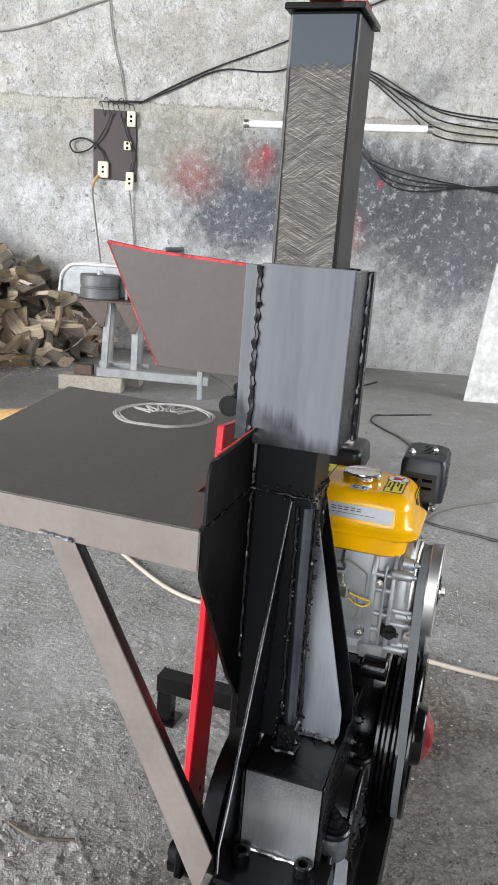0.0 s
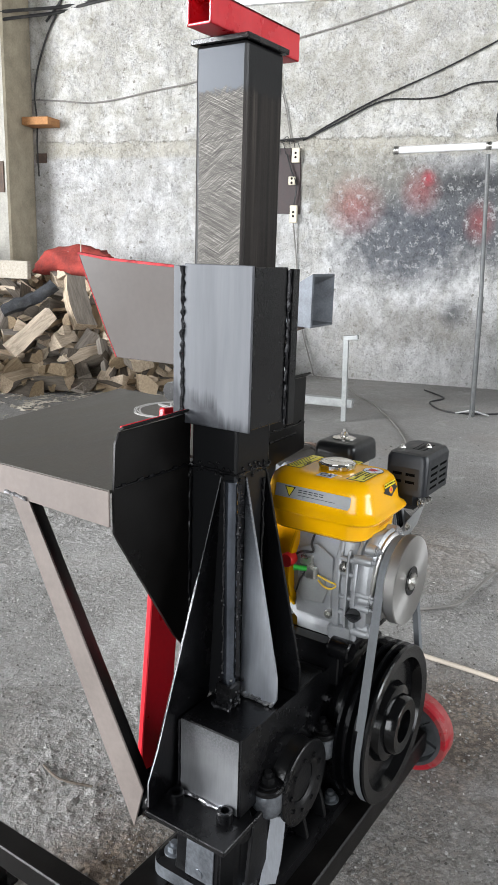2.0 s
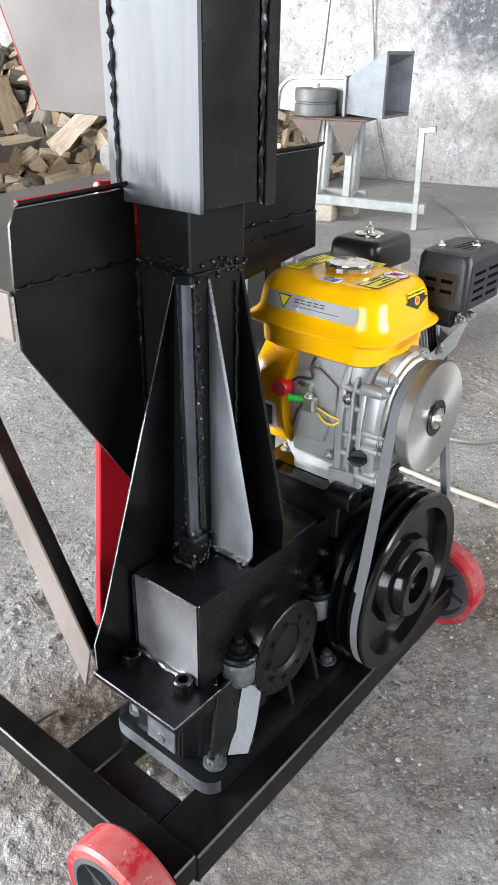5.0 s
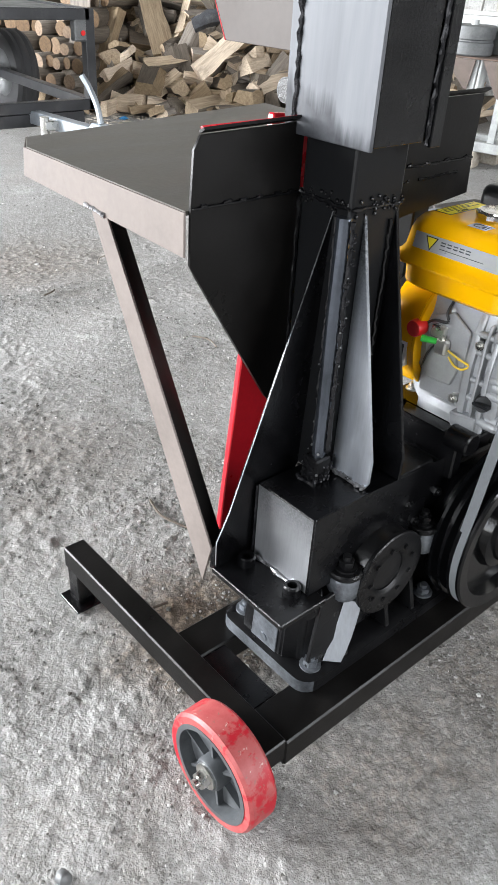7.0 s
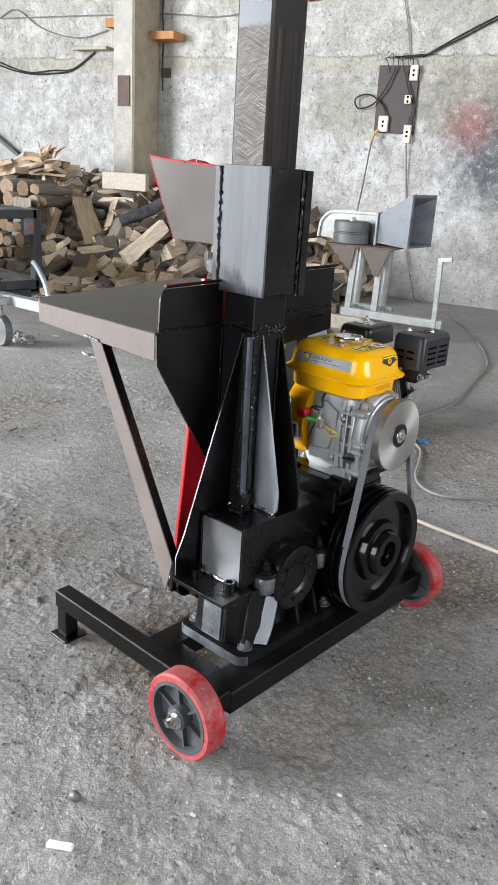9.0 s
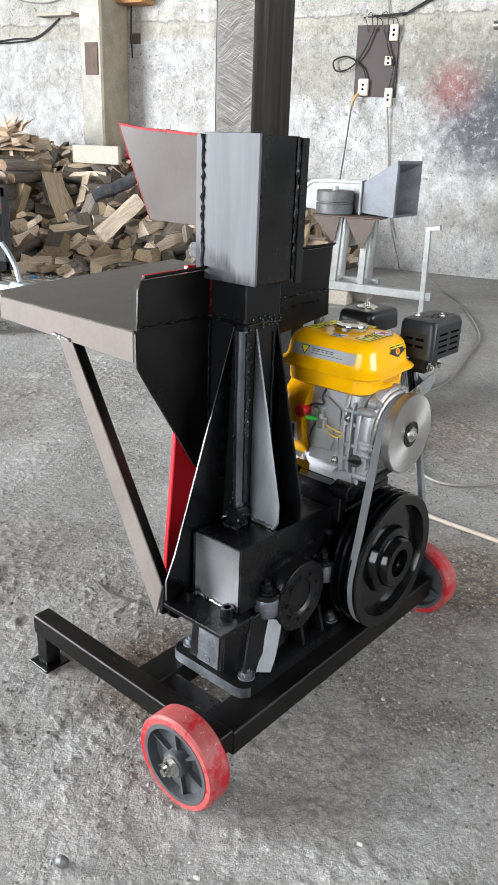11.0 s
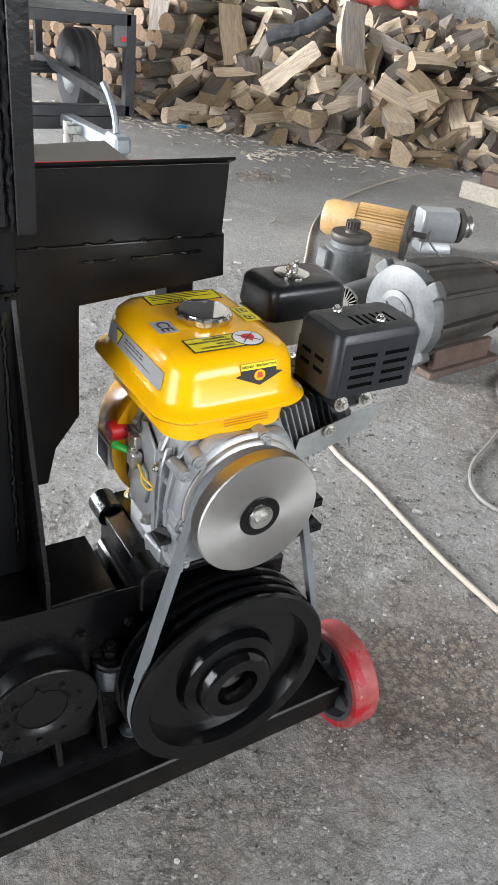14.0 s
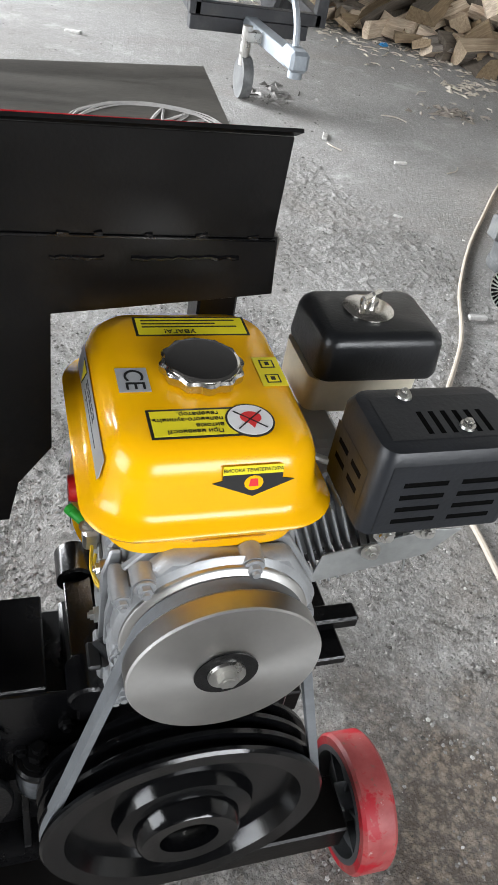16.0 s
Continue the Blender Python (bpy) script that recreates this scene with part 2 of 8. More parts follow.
        mask = ramp_range(N, L, w.outputs[0], 1.0 + ragged * 0.5, 1.0 + ragged * 0.5 - soft)
        return mixc(N, L, times(mask, strength), col, colour)

    col = blot(col, 2.35, 1.9, 0.6, 0.42, (0.31, 0.296, 0.245), 0.65, 0.5, 1.6)
    col = blot(col, 1.1, 1.95, 0.8, 0.38, (0.28, 0.265, 0.222), 0.8, 0.35, 1.4)
    col = blot(col, 0.3, 0.55, 1.3, 0.25, (0.25, 0.235, 0.205), 0.5, 0.7, 1.6)
    col = blot(col, 1.2, 2.85, 0.7, 0.35, (0.33, 0.315, 0.275), 0.5, 0.5, 1.6)
    grey = (0.085, 0.091, 0.10)
    col = blot(col, -0.45, 1.68, 1.7, 0.7, grey, 0.92, 0.6, 0.9)
    col = blot(col, 0.55, 1.36, 0.85, 0.55, (0.075, 0.083, 0.10), 0.85, 0.6, 0.9)
    col = blot(col, -1.5, 1.35, 1.3, 0.9, grey, 0.9, 0.6, 0.9)
    col = blot(col, -0.1, 1.95, 0.9, 0.17, (0.05, 0.052, 0.056), 0.7, 0.8)
    col = blot(col, -1.1, 2.65, 0.45, 0.35, (0.2, 0.2, 0.21), 0.6, 0.8)
    col = blot(col, 0.02, 0.72, 0.17, 0.2, (0.09, 0.095, 0.1), 0.8, 0.8)
    col = blot(col, -1.55, 0.9, 0.3, 0.5, (0.14, 0.15, 0.17), 0.6, 0.8)
    red = (0.30, 0.07, 0.07)
    col = blot(col, 1.06, 1.72, 0.33, 0.33, red, 0.6, 0.85)
    col = blot(col, 0.42, 1.86, 0.22, 0.26, red, 0.6, 0.9)
    col = blot(col, 0.36, 1.98, 0.08, 0.09, (0.42, 0.03, 0.05), 0.7, 0.9)
    col = blot(col, -0.15, 1.58, 0.17, 0.24, red, 0.65, 0.9)
    col = blot(col, -0.55, 1.3, 0.14, 0.3, red, 0.4, 0.9)
    col = blot(col, -0.75, 1.78, 0.05, 0.05, (0.42, 0.03, 0.06), 0.8, 0.9)
    # the crust shows through the sprayed paint
    col = mixc(N, L, times(ramp(N, L, crust, [(0.42, (1, 1, 1)), (0.455, (0, 0, 0))]), 0.6), col, (0.52, 0.52, 0.515))
    col = mixc(N, L, times(ramp(N, L, noise_tex(N, L, v, 24.0, 10, 0.8), [(0.55, (0, 0, 0)), (0.585, (1, 1, 1))]), 0.4), col, mixc(N, L, 1.0, col, (0.5, 0.49, 0.46), "MULTIPLY"))
    col = mixc(N, L, 0.7, col, mixc(N, L, 1.0, col, ramp(N, L, fine, [(0.40, (0.6, 0.6, 0.59)), (0.47, (0.98, 0.98, 0.98)), (0.58, (1.18, 1.18, 1.18))]), "MULTIPLY"))
    L.new(col, b.inputs["Base Color"])
    b.inputs["Roughness"].default_value = 0.9
    one = bump(N, L, b, fine, 0.6, 0.006)
    two = bump(N, L, b, crust, 0.8, 0.02, one)
    three = bump(N, L, b, mid, 0.6, 0.05, two)
    ledge = mixc(N, L, 1.0, ramp_range(N, L, zz.outputs[0], 2.34, 2.36), fresh, "ADD")
    bump(N, L, b, ledge, 0.6, 0.012, three)
    return m


def ramp_range(N, L, src, a, b):
    r = N.new("ShaderNodeMapRange")
    r.clamp = True
    r.inputs[1].default_value, r.inputs[2].default_value = a, b
    L.new(src, r.inputs[0])
    return r.outputs[0]


def wood_material(name, light, dark, per_object=True):
    m, N, L, b = material(name)
    v = coords(N, L, (1.5, 14, 14))
    g = noise_tex(N, L, v, 4.0, 6, 0.65, 0.6)
    col = ramp(N, L, g, [(0.28, dark), (0.5, tuple(0.5 * (a + c) for a, c in zip(light, dark))), (0.72, light)])
    if per_object:
        o = N.new("ShaderNodeObjectInfo")
        h = N.new("ShaderNodeHueSaturation")
        rr = N.new("ShaderNodeMapRange")
        rr.inputs[3].default_value, rr.inputs[4].default_value = 0.42, 1.3
        L.new(o.outputs["Random"], rr.inputs[0])
        L.new(rr.outputs[0], h.inputs["Value"])
        rs = N.new("ShaderNodeMapRange")
        rs.inputs[3].default_value, rs.inputs[4].default_value = 1.15, 0.7
        L.new(o.outputs["Random"], rs.inputs[0])
        L.new(rs.outputs[0], h.inputs["Saturation"])
        L.new(col, h.inputs["Color"])
        col = h.outputs[0]
    L.new(col, b.inputs["Base Color"])
    b.inputs["Roughness"].default_value = 0.85
    bump(N, L, b, g, 0.7, 0.006)
    return m


def brushed_material(name, colour, rough, rings=False, scratch=0.5, metal=1.0):
    m, N, L, b = material(name)
    c = N.new("ShaderNodeTexCoord")
    mp = N.new("ShaderNodeMapping")
    mp.inputs["Scale"].default_value = (3, 3, 60) if not rings else (40, 40, 40)
    mp.inputs["Rotation"].default_value = (0.5, 0.0, 0.0)
    L.new(c.outputs["Object"], mp.inputs["Vector"])
    g = noise_tex(N, L, mp.outputs[0], 9.0 if not rings else 2.0, 5, 0.7)
    p = noise_tex(N, L, c.outputs["Object"], 9.0, 4, 0.6)
    dark = tuple(x * (1 - scratch) for x in colour)
    col = mixc(N, L, 0.5, ramp(N, L, g, [(0.3, dark), (0.7, colour)]), ramp(N, L, p, [(0.35, dark), (0.65, colour)]))
    L.new(col, b.inputs["Base Color"])
    b.inputs["Metallic"].default_value = metal
    b.inputs["Roughness"].default_value = rough
    if rings:
        b.inputs["Anisotropic"].default_value = 0.7
        t = N.new("ShaderNodeTangent")
        t.direction_type, t.axis = "RADIAL", "Y"
        L.new(t.outputs[0], b.inputs["Tangent"])
    else:
        bump(N, L, b, g, 0.25, 0.001)
    return m


def column_material(front):
    """The column: paint at head, foot and edges, ground back to bright scratched steel between."""
    m, N, L, b = material("sanded column front" if front else "sanded column side")
    c = N.new("ShaderNodeTexCoord")
    v = c.outputs["Object"]
    sep = N.new("ShaderNodeSeparateXYZ")
    L.new(v, sep.inputs[0])

    def calc(kind, x, y):
        q = N.new("ShaderNodeMath")
        q.operation = kind
        for k, w in enumerate((x, y)):
            if isinstance(w, float):
                q.inputs[k].default_value = w
            else:
                L.new(w, q.inputs[k])
        return q.outputs[0]

    sets = []
    for turn, size in ((0.6, 260), (-0.42, 320), (0.15, 380)):
        mp = N.new("ShaderNodeMapping")
        mp.inputs["Rotation"].default_value = (turn, 0, 0)
        L.new(v, mp.inputs["Vector"])
        m2 = N.new("ShaderNodeMapping")
        m2.inputs["Scale"].default_value = (1, 5.0, size)
        L.new(mp.outputs[0], m2.inputs["Vector"])
        sets.append(noise_tex(N, L, m2.outputs[0], 3.0, 5, 0.7))
    patch = noise_tex(N, L, v, 17.0, 5, 0.65)
    rag = noise_tex(N, L, v, 70.0, 5, 0.7)
    g = mixc(N, L, ramp(N, L, patch, [(0.40, (0, 0, 0)), (0.56, (1, 1, 1))]), sets[0], sets[1])
    g = mixc(N, L, 0.3, g, sets[2])
    if front:
        bare = ramp(N, L, g, [(0.40, (0.022, 0.020, 0.018)), (0.52, (0.078, 0.072, 0.064)), (0.62, (0.24, 0.226, 0.204))])
        bare = mixc(N, L, ramp(N, L, patch, [(0.5, (0, 0, 0)), (0.7, (0.55, 0.55, 0.55))]), bare, (0.03, 0.027, 0.023))
    else:
        st = N.new("ShaderNodeMapping")
        st.inputs["Scale"].default_value = (38, 38, 0.8)
        L.new(v, st.inputs["Vector"])
        streak = noise_tex(N, L, st.outputs[0], 1.6, 5, 0.65)
        bare = ramp(N, L, streak, [(0.36, (0.010, 0.009, 0.0085)), (0.56, (0.028, 0.024, 0.0215)), (0.72, (0.075, 0.064, 0.055))])
    z = calc("ADD", sep.outputs[2], calc("MULTIPLY", rag, 0.035))
    head = ramp_range(N, L, z, 1.462, 1.47)
    foot = ramp_range(N, L, z, 1.01, 0.955)
    paint = calc("MAXIMUM", head, foot)
    if front:
        y = calc("ADD", sep.outputs[1], calc("MULTIPLY", rag, 0.006))
        paint = calc("MAXIMUM", paint, ramp_range(N, L, y, 0.0225, 0.0205))
        paint = calc("MAXIMUM", paint, ramp_range(N, L, y, 0.1015, 0.1035))
        low = calc("MULTIPLY", ramp_range(N, L, z, 1.12, 1.0), ramp_range(N, L, z, 0.82, 0.84))
        rub = calc("MULTIPLY", calc("MULTIPLY", ramp_range(N, L, y, 0.0215, 0.0195), ramp(N, L, rag, [(0.4, (0, 0, 0)), (0.5, (1, 1, 1))])), low)
        bare = mixc(N, L, rub, bare, (0.22, 0.205, 0.18))
        paint = calc("SUBTRACT", paint, calc("MULTIPLY", rub, paint))
    enamel = mixc(N, L, head, (0.0045, 0.0047, 0.0052), (0.040, 0.046, 0.056) if front else (0.006, 0.006, 0.0065))
    L.new(mixc(N, L, paint, bare, enamel), b.inputs["Base Color"])

    def blend(bottom, top, sock):
        r = N.new("ShaderNodeMapRange")
        r.inputs[3].default_value, r.inputs[4].default_value = bottom, top
        L.new(paint, r.inputs[0])
        L.new(r.outputs[0], b.inputs[sock])

    blend(0.16 if front else 0.5, 0.05, "Metallic")
    blend(0.55 if front else 0.40, 0.36, "Roughness")
    blend(0.14, 0.2, "Specular IOR Level")
    bump(N, L, b, mixc(N, L, paint, g, rag), 0.4, 0.0006)
    return m


def oversprayed(name, colour, rough, low, high, axis=2, grow=0.05, most=0.9, metal=0.85):
    """Bright steel, black paint mist settling from low to high along one axis."""
    m, N, L, b = material(name)
    c = N.new("ShaderNodeTexCoord")
    v = c.outputs["Object"]
    sep = N.new("ShaderNodeSeparateXYZ")
    L.new(v, sep.inputs[0])
    broad = noise_tex(N, L, v, 16.0, 5, 0.65)
    grain = noise_tex(N, L, v, 260.0, 3, 0.6)
    drag = N.new("ShaderNodeMapping")
    drag.inputs["Scale"].default_value = (60, 60, 5)
    L.new(v, drag.inputs["Vector"])
    lines = noise_tex(N, L, drag.outputs[0], 4.0, 4, 0.6)
    dark = tuple(0.74 * q for q in colour)
    col = mixc(N, L, 0.5, ramp(N, L, lines, [(0.3, dark), (0.7, colour)]), ramp(N, L, broad, [(0.3, dark), (0.66, colour)]))
    w = N.new("ShaderNodeMath")
    w.operation = "MULTIPLY_ADD"
    w.inputs[1].default_value = grow
    L.new(broad, w.inputs[0])
    L.new(sep.outputs[axis], w.inputs[2])
    mist = mixc(N, L, 1.0, ramp_range(N, L, w.outputs[0], low + grow * 0.5, high + grow * 0.5), ramp(N, L, grain, [(0.25, (0.5, 0.5, 0.5)), (0.6, (1, 1, 1))]), "MULTIPLY")
    f = mixc(N, L, 1.0, mist, (most, most, most), "MULTIPLY")
    L.new(mixc(N, L, f, col, (0.006, 0.0065, 0.0075)), b.inputs["Base Color"])
    b.inputs["Metallic"].default_value = metal
    r = N.new("ShaderNodeMapRange")
    r.inputs[1].default_value, r.inputs[2].default_value = 0.3, 0.7
    r.inputs[3].default_value, r.inputs[4].default_value = max(0.05, rough - 0.1), rough + 0.1
    L.new(broad, r.inputs[0])
    L.new(r.outputs[0], b.inputs["Roughness"])
    bump(N, L, b, lines, 0.1, 0.0004)
    return m


FLOOR = floor_material()
PLASTER = wall_material()
# unseen shell of the hall, kept dark to limit bounced light
HALLWALL = plain("grey render", (0.10, 0.097, 0.092), 0.9, vary=0.2, scale=2.0, fine=40, relief=0.004)
CEIL = plain("dark concrete slab", (0.025, 0.024, 0.023), 0.9, vary=0.2, scale=1.5, fine=30)
PILLAR = plain("bare concrete", (0.34, 0.30, 0.225), 0.9, vary=0.35, scale=5, fine=60, relief=0.004)
PILLARW = plain("thinly whitewashed concrete", (0.40, 0.385, 0.345), 0.9, vary=0.35, scale=6, fine=60, relief=0.004)
BLACK = plain("black enamel", (0.0024, 0.0024, 0.0028), 0.24, vary=0.4, scale=9, fine=220, relief=0.0006, spec=0.42)
BLACKCAST = plain("black painted casting", (0.004, 0.004, 0.0044), 0.30, vary=0.5, scale=12, fine=160, relief=0.0008, spec=0.38)
SATIN = plain("satin black paint", (0.0042, 0.0038, 0.0036), 0.34, vary=0.4, scale=7, fine=180, relief=0.0004, spec=0.2, dust=0.03)
PULLEYBLACK = plain("smooth black enamel", (0.0028, 0.0029, 0.0033), 0.15, vary=0.4, scale=14, fine=260, relief=0.0002, spec=0.42)
STEEL = oversprayed("bare steel plate", (0.46, 0.47, 0.49), 0.38, 0.37, 0.47, grow=0.12, most=0.85)
SCRATCH = column_material(True)
SCRATCHSIDE = column_material(False)
BARE = oversprayed("bright bare steel", (0.60, 0.635, 0.69), 0.36, 0.66, 0.84, grow=0.16)
def sprayed_sheet():
    m, N, L, b = material("mill steel with black overspray")
    c = N.new("ShaderNodeTexCoord")
    v = c.outputs["Object"]
    sep = N.new("ShaderNodeSeparateXYZ")
    L.new(v, sep.inputs[0])
    n1 = noise_tex(N, L, coords(N, L, (1, 14, 1.2)), 3.0, 4, 0.6)
    n2 = noise_tex(N, L, v, 22.0, 4, 0.6)
    col = ramp(N, L, n1, [(0.3, (0.078, 0.081, 0.089)), (0.7, (0.106, 0.110, 0.119))])
    w = N.new("ShaderNodeMath")
    w.operation = "MULTIPLY_ADD"
    w.inputs[1].default_value = 0.09
    L.new(n1, w.inputs[0])
    L.new(sep.outputs[2], w.inputs[2])
    y = N.new("ShaderNodeMath")
    y.operation = "MULTIPLY_ADD"
    y.inputs[1].default_value = -0.34
    L.new(sep.outputs[1], y.inputs[0])
    L.new(w.outputs[0], y.inputs[2])
    mask = ramp_range(N, L, y.outputs[0], 1.012, 0.985)
    grain = ramp(N, L, n2, [(0.2, (0.4, 0.4, 0.4)), (0.6, (1, 1, 1))])
    k = mixc(N, L, 1.0, mask, grain, "MULTIPLY")
    col = mixc(N, L, mixc(N, L, 1.0, k, (0.92, 0.92, 0.92), "MULTIPLY"), col, (0.010, 0.011, 0.014))
    L.new(col, b.inputs["Base Color"])
    b.inputs["Metallic"].default_value = 0.06
    b.inputs["Roughness"].default_value = 0.56
    b.inputs["Specular IOR Level"].default_value = 0.22
    return m


SHEET = sprayed_sheet()
BLADE = plain("dull brown steel plate", (0.068, 0.059, 0.054), 0.6, spec=0.2, metal=0.08, vary=0.15, scale=5, fine=90)
TABLETOP = plain("dark oiled steel plate", (0.098, 0.092, 0.080), 0.5, metal=0.5, vary=0.5, scale=6, fine=80, relief=0.0004, stretch=(0.6, 4, 1))
EDGESTEEL = plain("flat cut steel", (0.150, 0.128, 0.116), 0.66, metal=0.08, vary=0.18, scale=10, fine=100, spec=0.2)
REDSPRAY = plain("sprayed red edge", (0.36, 0.04, 0.045), 0.85, vary=0.8, scale=40, spec=0.15)
RED = plain("red enamel", (0.55, 0.012, 0.022), 0.3, vary=0.15, scale=10, fine=120, coat=0.3)
def tread_material():
    """Red polyurethane scuffed to a chalky pink, clean red where it was last rubbed."""
    m, N, L, b = material("scuffed red polyurethane tread")
    v = coords(N, L)
    col = ramp(N, L, noise_tex(N, L, v, 30.0, 5, 0.65), [(0.3, (0.27, 0.040, 0.042)), (0.7, (0.36, 0.088, 0.083))])
    rub = ramp(N, L, noise_tex(N, L, v, 15.0, 6, 0.7, 0.3), [(0.51, (0, 0, 0)), (0.56, (1, 1, 1))])
    col = mixc(N, L, rub, col, (0.34, 0.009, 0.018))
    dirt = ramp(N, L, noise_tex(N, L, v, 110.0, 5, 0.75), [(0.60, (0, 0, 0)), (0.66, (0.75, 0.75, 0.75))])
    col = mixc(N, L, dirt, col, (0.16, 0.10, 0.075))
    chip = ramp(N, L, noise_tex(N, L, v, 75.0, 4, 0.7), [(0.30, (0.7, 0.7, 0.7)), (0.35, (0, 0, 0))])
    col = mixc(N, L, chip, col, (0.46, 0.33, 0.30))
    L.new(col, b.inputs["Base Color"])
    b.inputs["Roughness"].default_value = 0.5
    b.inputs["Specular IOR Level"].default_value = 0.35
    return m


PURED = tread_material()
RIM = plain("grey cast wheel rim", (0.07, 0.075, 0.08), 0.5, metal=0.3, vary=0.3, scale=20, fine=150, dust=0.15)
ZINC = plain("zinc plated steel", (0.62, 0.61, 0.58), 0.3, metal=1.0, vary=0.2, scale=30, fine=200)
ALU = plain("cast aluminium", (0.36, 0.37, 0.38), 0.42, metal=0.5, vary=0.14, scale=30, fine=260, relief=0.0005)
TURNED = brushed_material("turned aluminium", (0.62, 0.61, 0.59), 0.38, rings=True, scratch=0.12)
YELLOW = plain("orange-yellow enamel", (0.87, 0.44, 0.001), 0.2, vary=0.03, scale=5, fine=60, spec=0.42)
PLASTIC = plain("black plastic", (0.008, 0.0088, 0.010), 0.34, spec=0.45, vary=0.2, scale=20, fine=300, relief=0.0005)
RUBBER = plain("grey worn belt rubber", (0.16, 0.17, 0.18), 0.55, vary=0.2, scale=30, fine=200)
TYRE = plain("tyre rubber", (0.03, 0.03, 0.032), 0.75, vary=0.3, scale=20, fine=120)
# near-black stands in for shade inside louvres, socket holes and the fan
HOLESHADE = plain("near-black hole shade", (0.002, 0.002, 0.002), 0.9, spec=0.05)
WELD = plain("blackened weld bead", (0.018, 0.018, 0.02), 0.16, metal=0.5, vary=0.9, scale=60, fine=200)
SILVERWELD = plain("bright weld bead", (0.35, 0.35, 0.36), 0.3, metal=0.9, vary=0.5, scale=60, fine=200)
MIRROR = plain("polished chrome", (0.60, 0.585, 0.56), -0.02, metal=1.0, vary=0.03)
CHROME = plain("chromed steel", (0.62, 0.6, 0.56), 0.2, metal=1.0, vary=0.06)
LABELY = plain("yellow sticker", (0.85, 0.72, 0.02), 0.4, vary=0.04)
LABELW = plain("white sticker", (0.78, 0.78, 0.78), 0.4, vary=0.04)
LABELS = plain("silver sticker", (0.42, 0.43, 0.44), 0.32, metal=0.2, vary=0.08)
INK = plain("black ink", (0.01, 0.01, 0.01), 0.5, vary=0.1)
REDINK = plain("red ink", (0.7, 0.03, 0.03), 0.5, vary=0.1)
SWITCH = plain("red plastic", (0.65, 0.015, 0.015), 0.35, vary=0.1)
GREENP = plain("green plastic", (0.03, 0.45, 0.05), 0.35, vary=0.1)
YELWIRE = plain("yellow wire", (0.75, 0.5, 0.03), 0.45, vary=0.1)
WOOD = wood_material("split firewood", (0.61, 0.475, 0.315), (0.27, 0.19, 0.118))
BARK = wood_material("firewood bark", (0.24, 0.20, 0.155), (0.085, 0.068, 0.054))
# orange-brown wood, its colour darkened for the shade the stack lies in
LOGEND_SHADED = wood_material("sawn orange-brown log darkened for shade", (0.27, 0.175, 0.095), (0.12, 0.072, 0.04))
TORN = wood_material("torn pale orange wood", (0.56, 0.41, 0.26), (0.28, 0.18, 0.105))
PLANK = wood_material("weathered board", (0.50, 0.455, 0.385), (0.30, 0.265, 0.215), False)
PEG = wood_material("orange timber", (0.50, 0.25, 0.10), (0.30, 0.14, 0.06), False)
SACK = plain("red woven sack", (0.30, 0.045, 0.035), 0.9, vary=0.6, scale=9, fine=90, relief=0.004)
BRACKET = plain("rusty brown plate", (0.11, 0.085, 0.072), 0.6, metal=0.3, vary=0.4, scale=10)
PALERIM = plain("chipped white paint on steel", (0.55, 0.55, 0.53), 0.5, vary=0.4, scale=14)
CHAR = plain("charred bark", (0.035, 0.037, 0.042), 0.8, vary=0.7, scale=18, fine=90, relief=0.004, dust=0.35)
CABLEB = plain("black cable", (0.02, 0.02, 0.021), 0.5, vary=0.3, dust=0.3)
CABLEW = plain("dirty white cable", (0.36, 0.315, 0.26), 0.6, vary=0.2, scale=8)
CABLEG = plain("grey cable", (0.20, 0.19, 0.175), 0.6, vary=0.3, scale=8)
BOARD = plain("dark brown board", (0.045, 0.030, 0.03), 0.6, vary=0.3)
IVORY = plain("ivory plastic", (0.62, 0.57, 0.45), 0.45, vary=0.1)
WORNCAST = plain("worn dark casting", (0.20, 0.215, 0.235), 0.34, metal=0.7, vary=0.6, scale=16, fine=140, relief=0.001)
GALV = plain("primed grey steel tube", (0.34, 0.35, 0.345), 0.45, metal=0.5, vary=0.25, scale=14, fine=90)
BLUESTEEL = plain("bluish mill scale steel", (0.12, 0.134, 0.16), 0.17, metal=0.88, vary=0.5, scale=14, fine=90)
FUNNEL = plain("dull blue-grey sheet steel", (0.16, 0.172, 0.19), 0.55, metal=0.25, vary=0.4, scale=7, fine=70, spec=0.25)
GUARD = plain("blue-black guard enamel", (0.011, 0.0125, 0.0155), 0.40, spec=0.42, vary=0.25, scale=24, fine=200, relief=0.0004)
FINEPRINT = plain("faint brown print", (0.50, 0.20, 0.002), 0.4, vary=0.1)
PLATEINK = plain("grey plate print", (0.05, 0.055, 0.065), 0.45, vary=0.1)
MOTORG = plain("grey painted motor casting", (0.11, 0.114, 0.115), 0.5, metal=0.25, vary=0.4, scale=12, fine=80, relief=0.0012, dust=0.3)
MOTORD = plain("dusty dark motor casting", (0.05, 0.044, 0.039), 0.6, metal=0.2, vary=0.35, scale=10, fine=80, relief=0.001, dust=0.3)
RUST = plain("rusty steel", (0.10, 0.068, 0.052), 0.75, vary=0.45, scale=14, fine=90, relief=0.001)
OCHRE = plain("faded ochre paint", (0.42, 0.265, 0.11), 0.5, vary=0.35, scale=9, fine=70, dust=0.25)
FRAMEB = plain("black trailer paint", (0.02, 0.021, 0.024), 0.4, vary=0.3, scale=8, fine=90, dust=0.15)
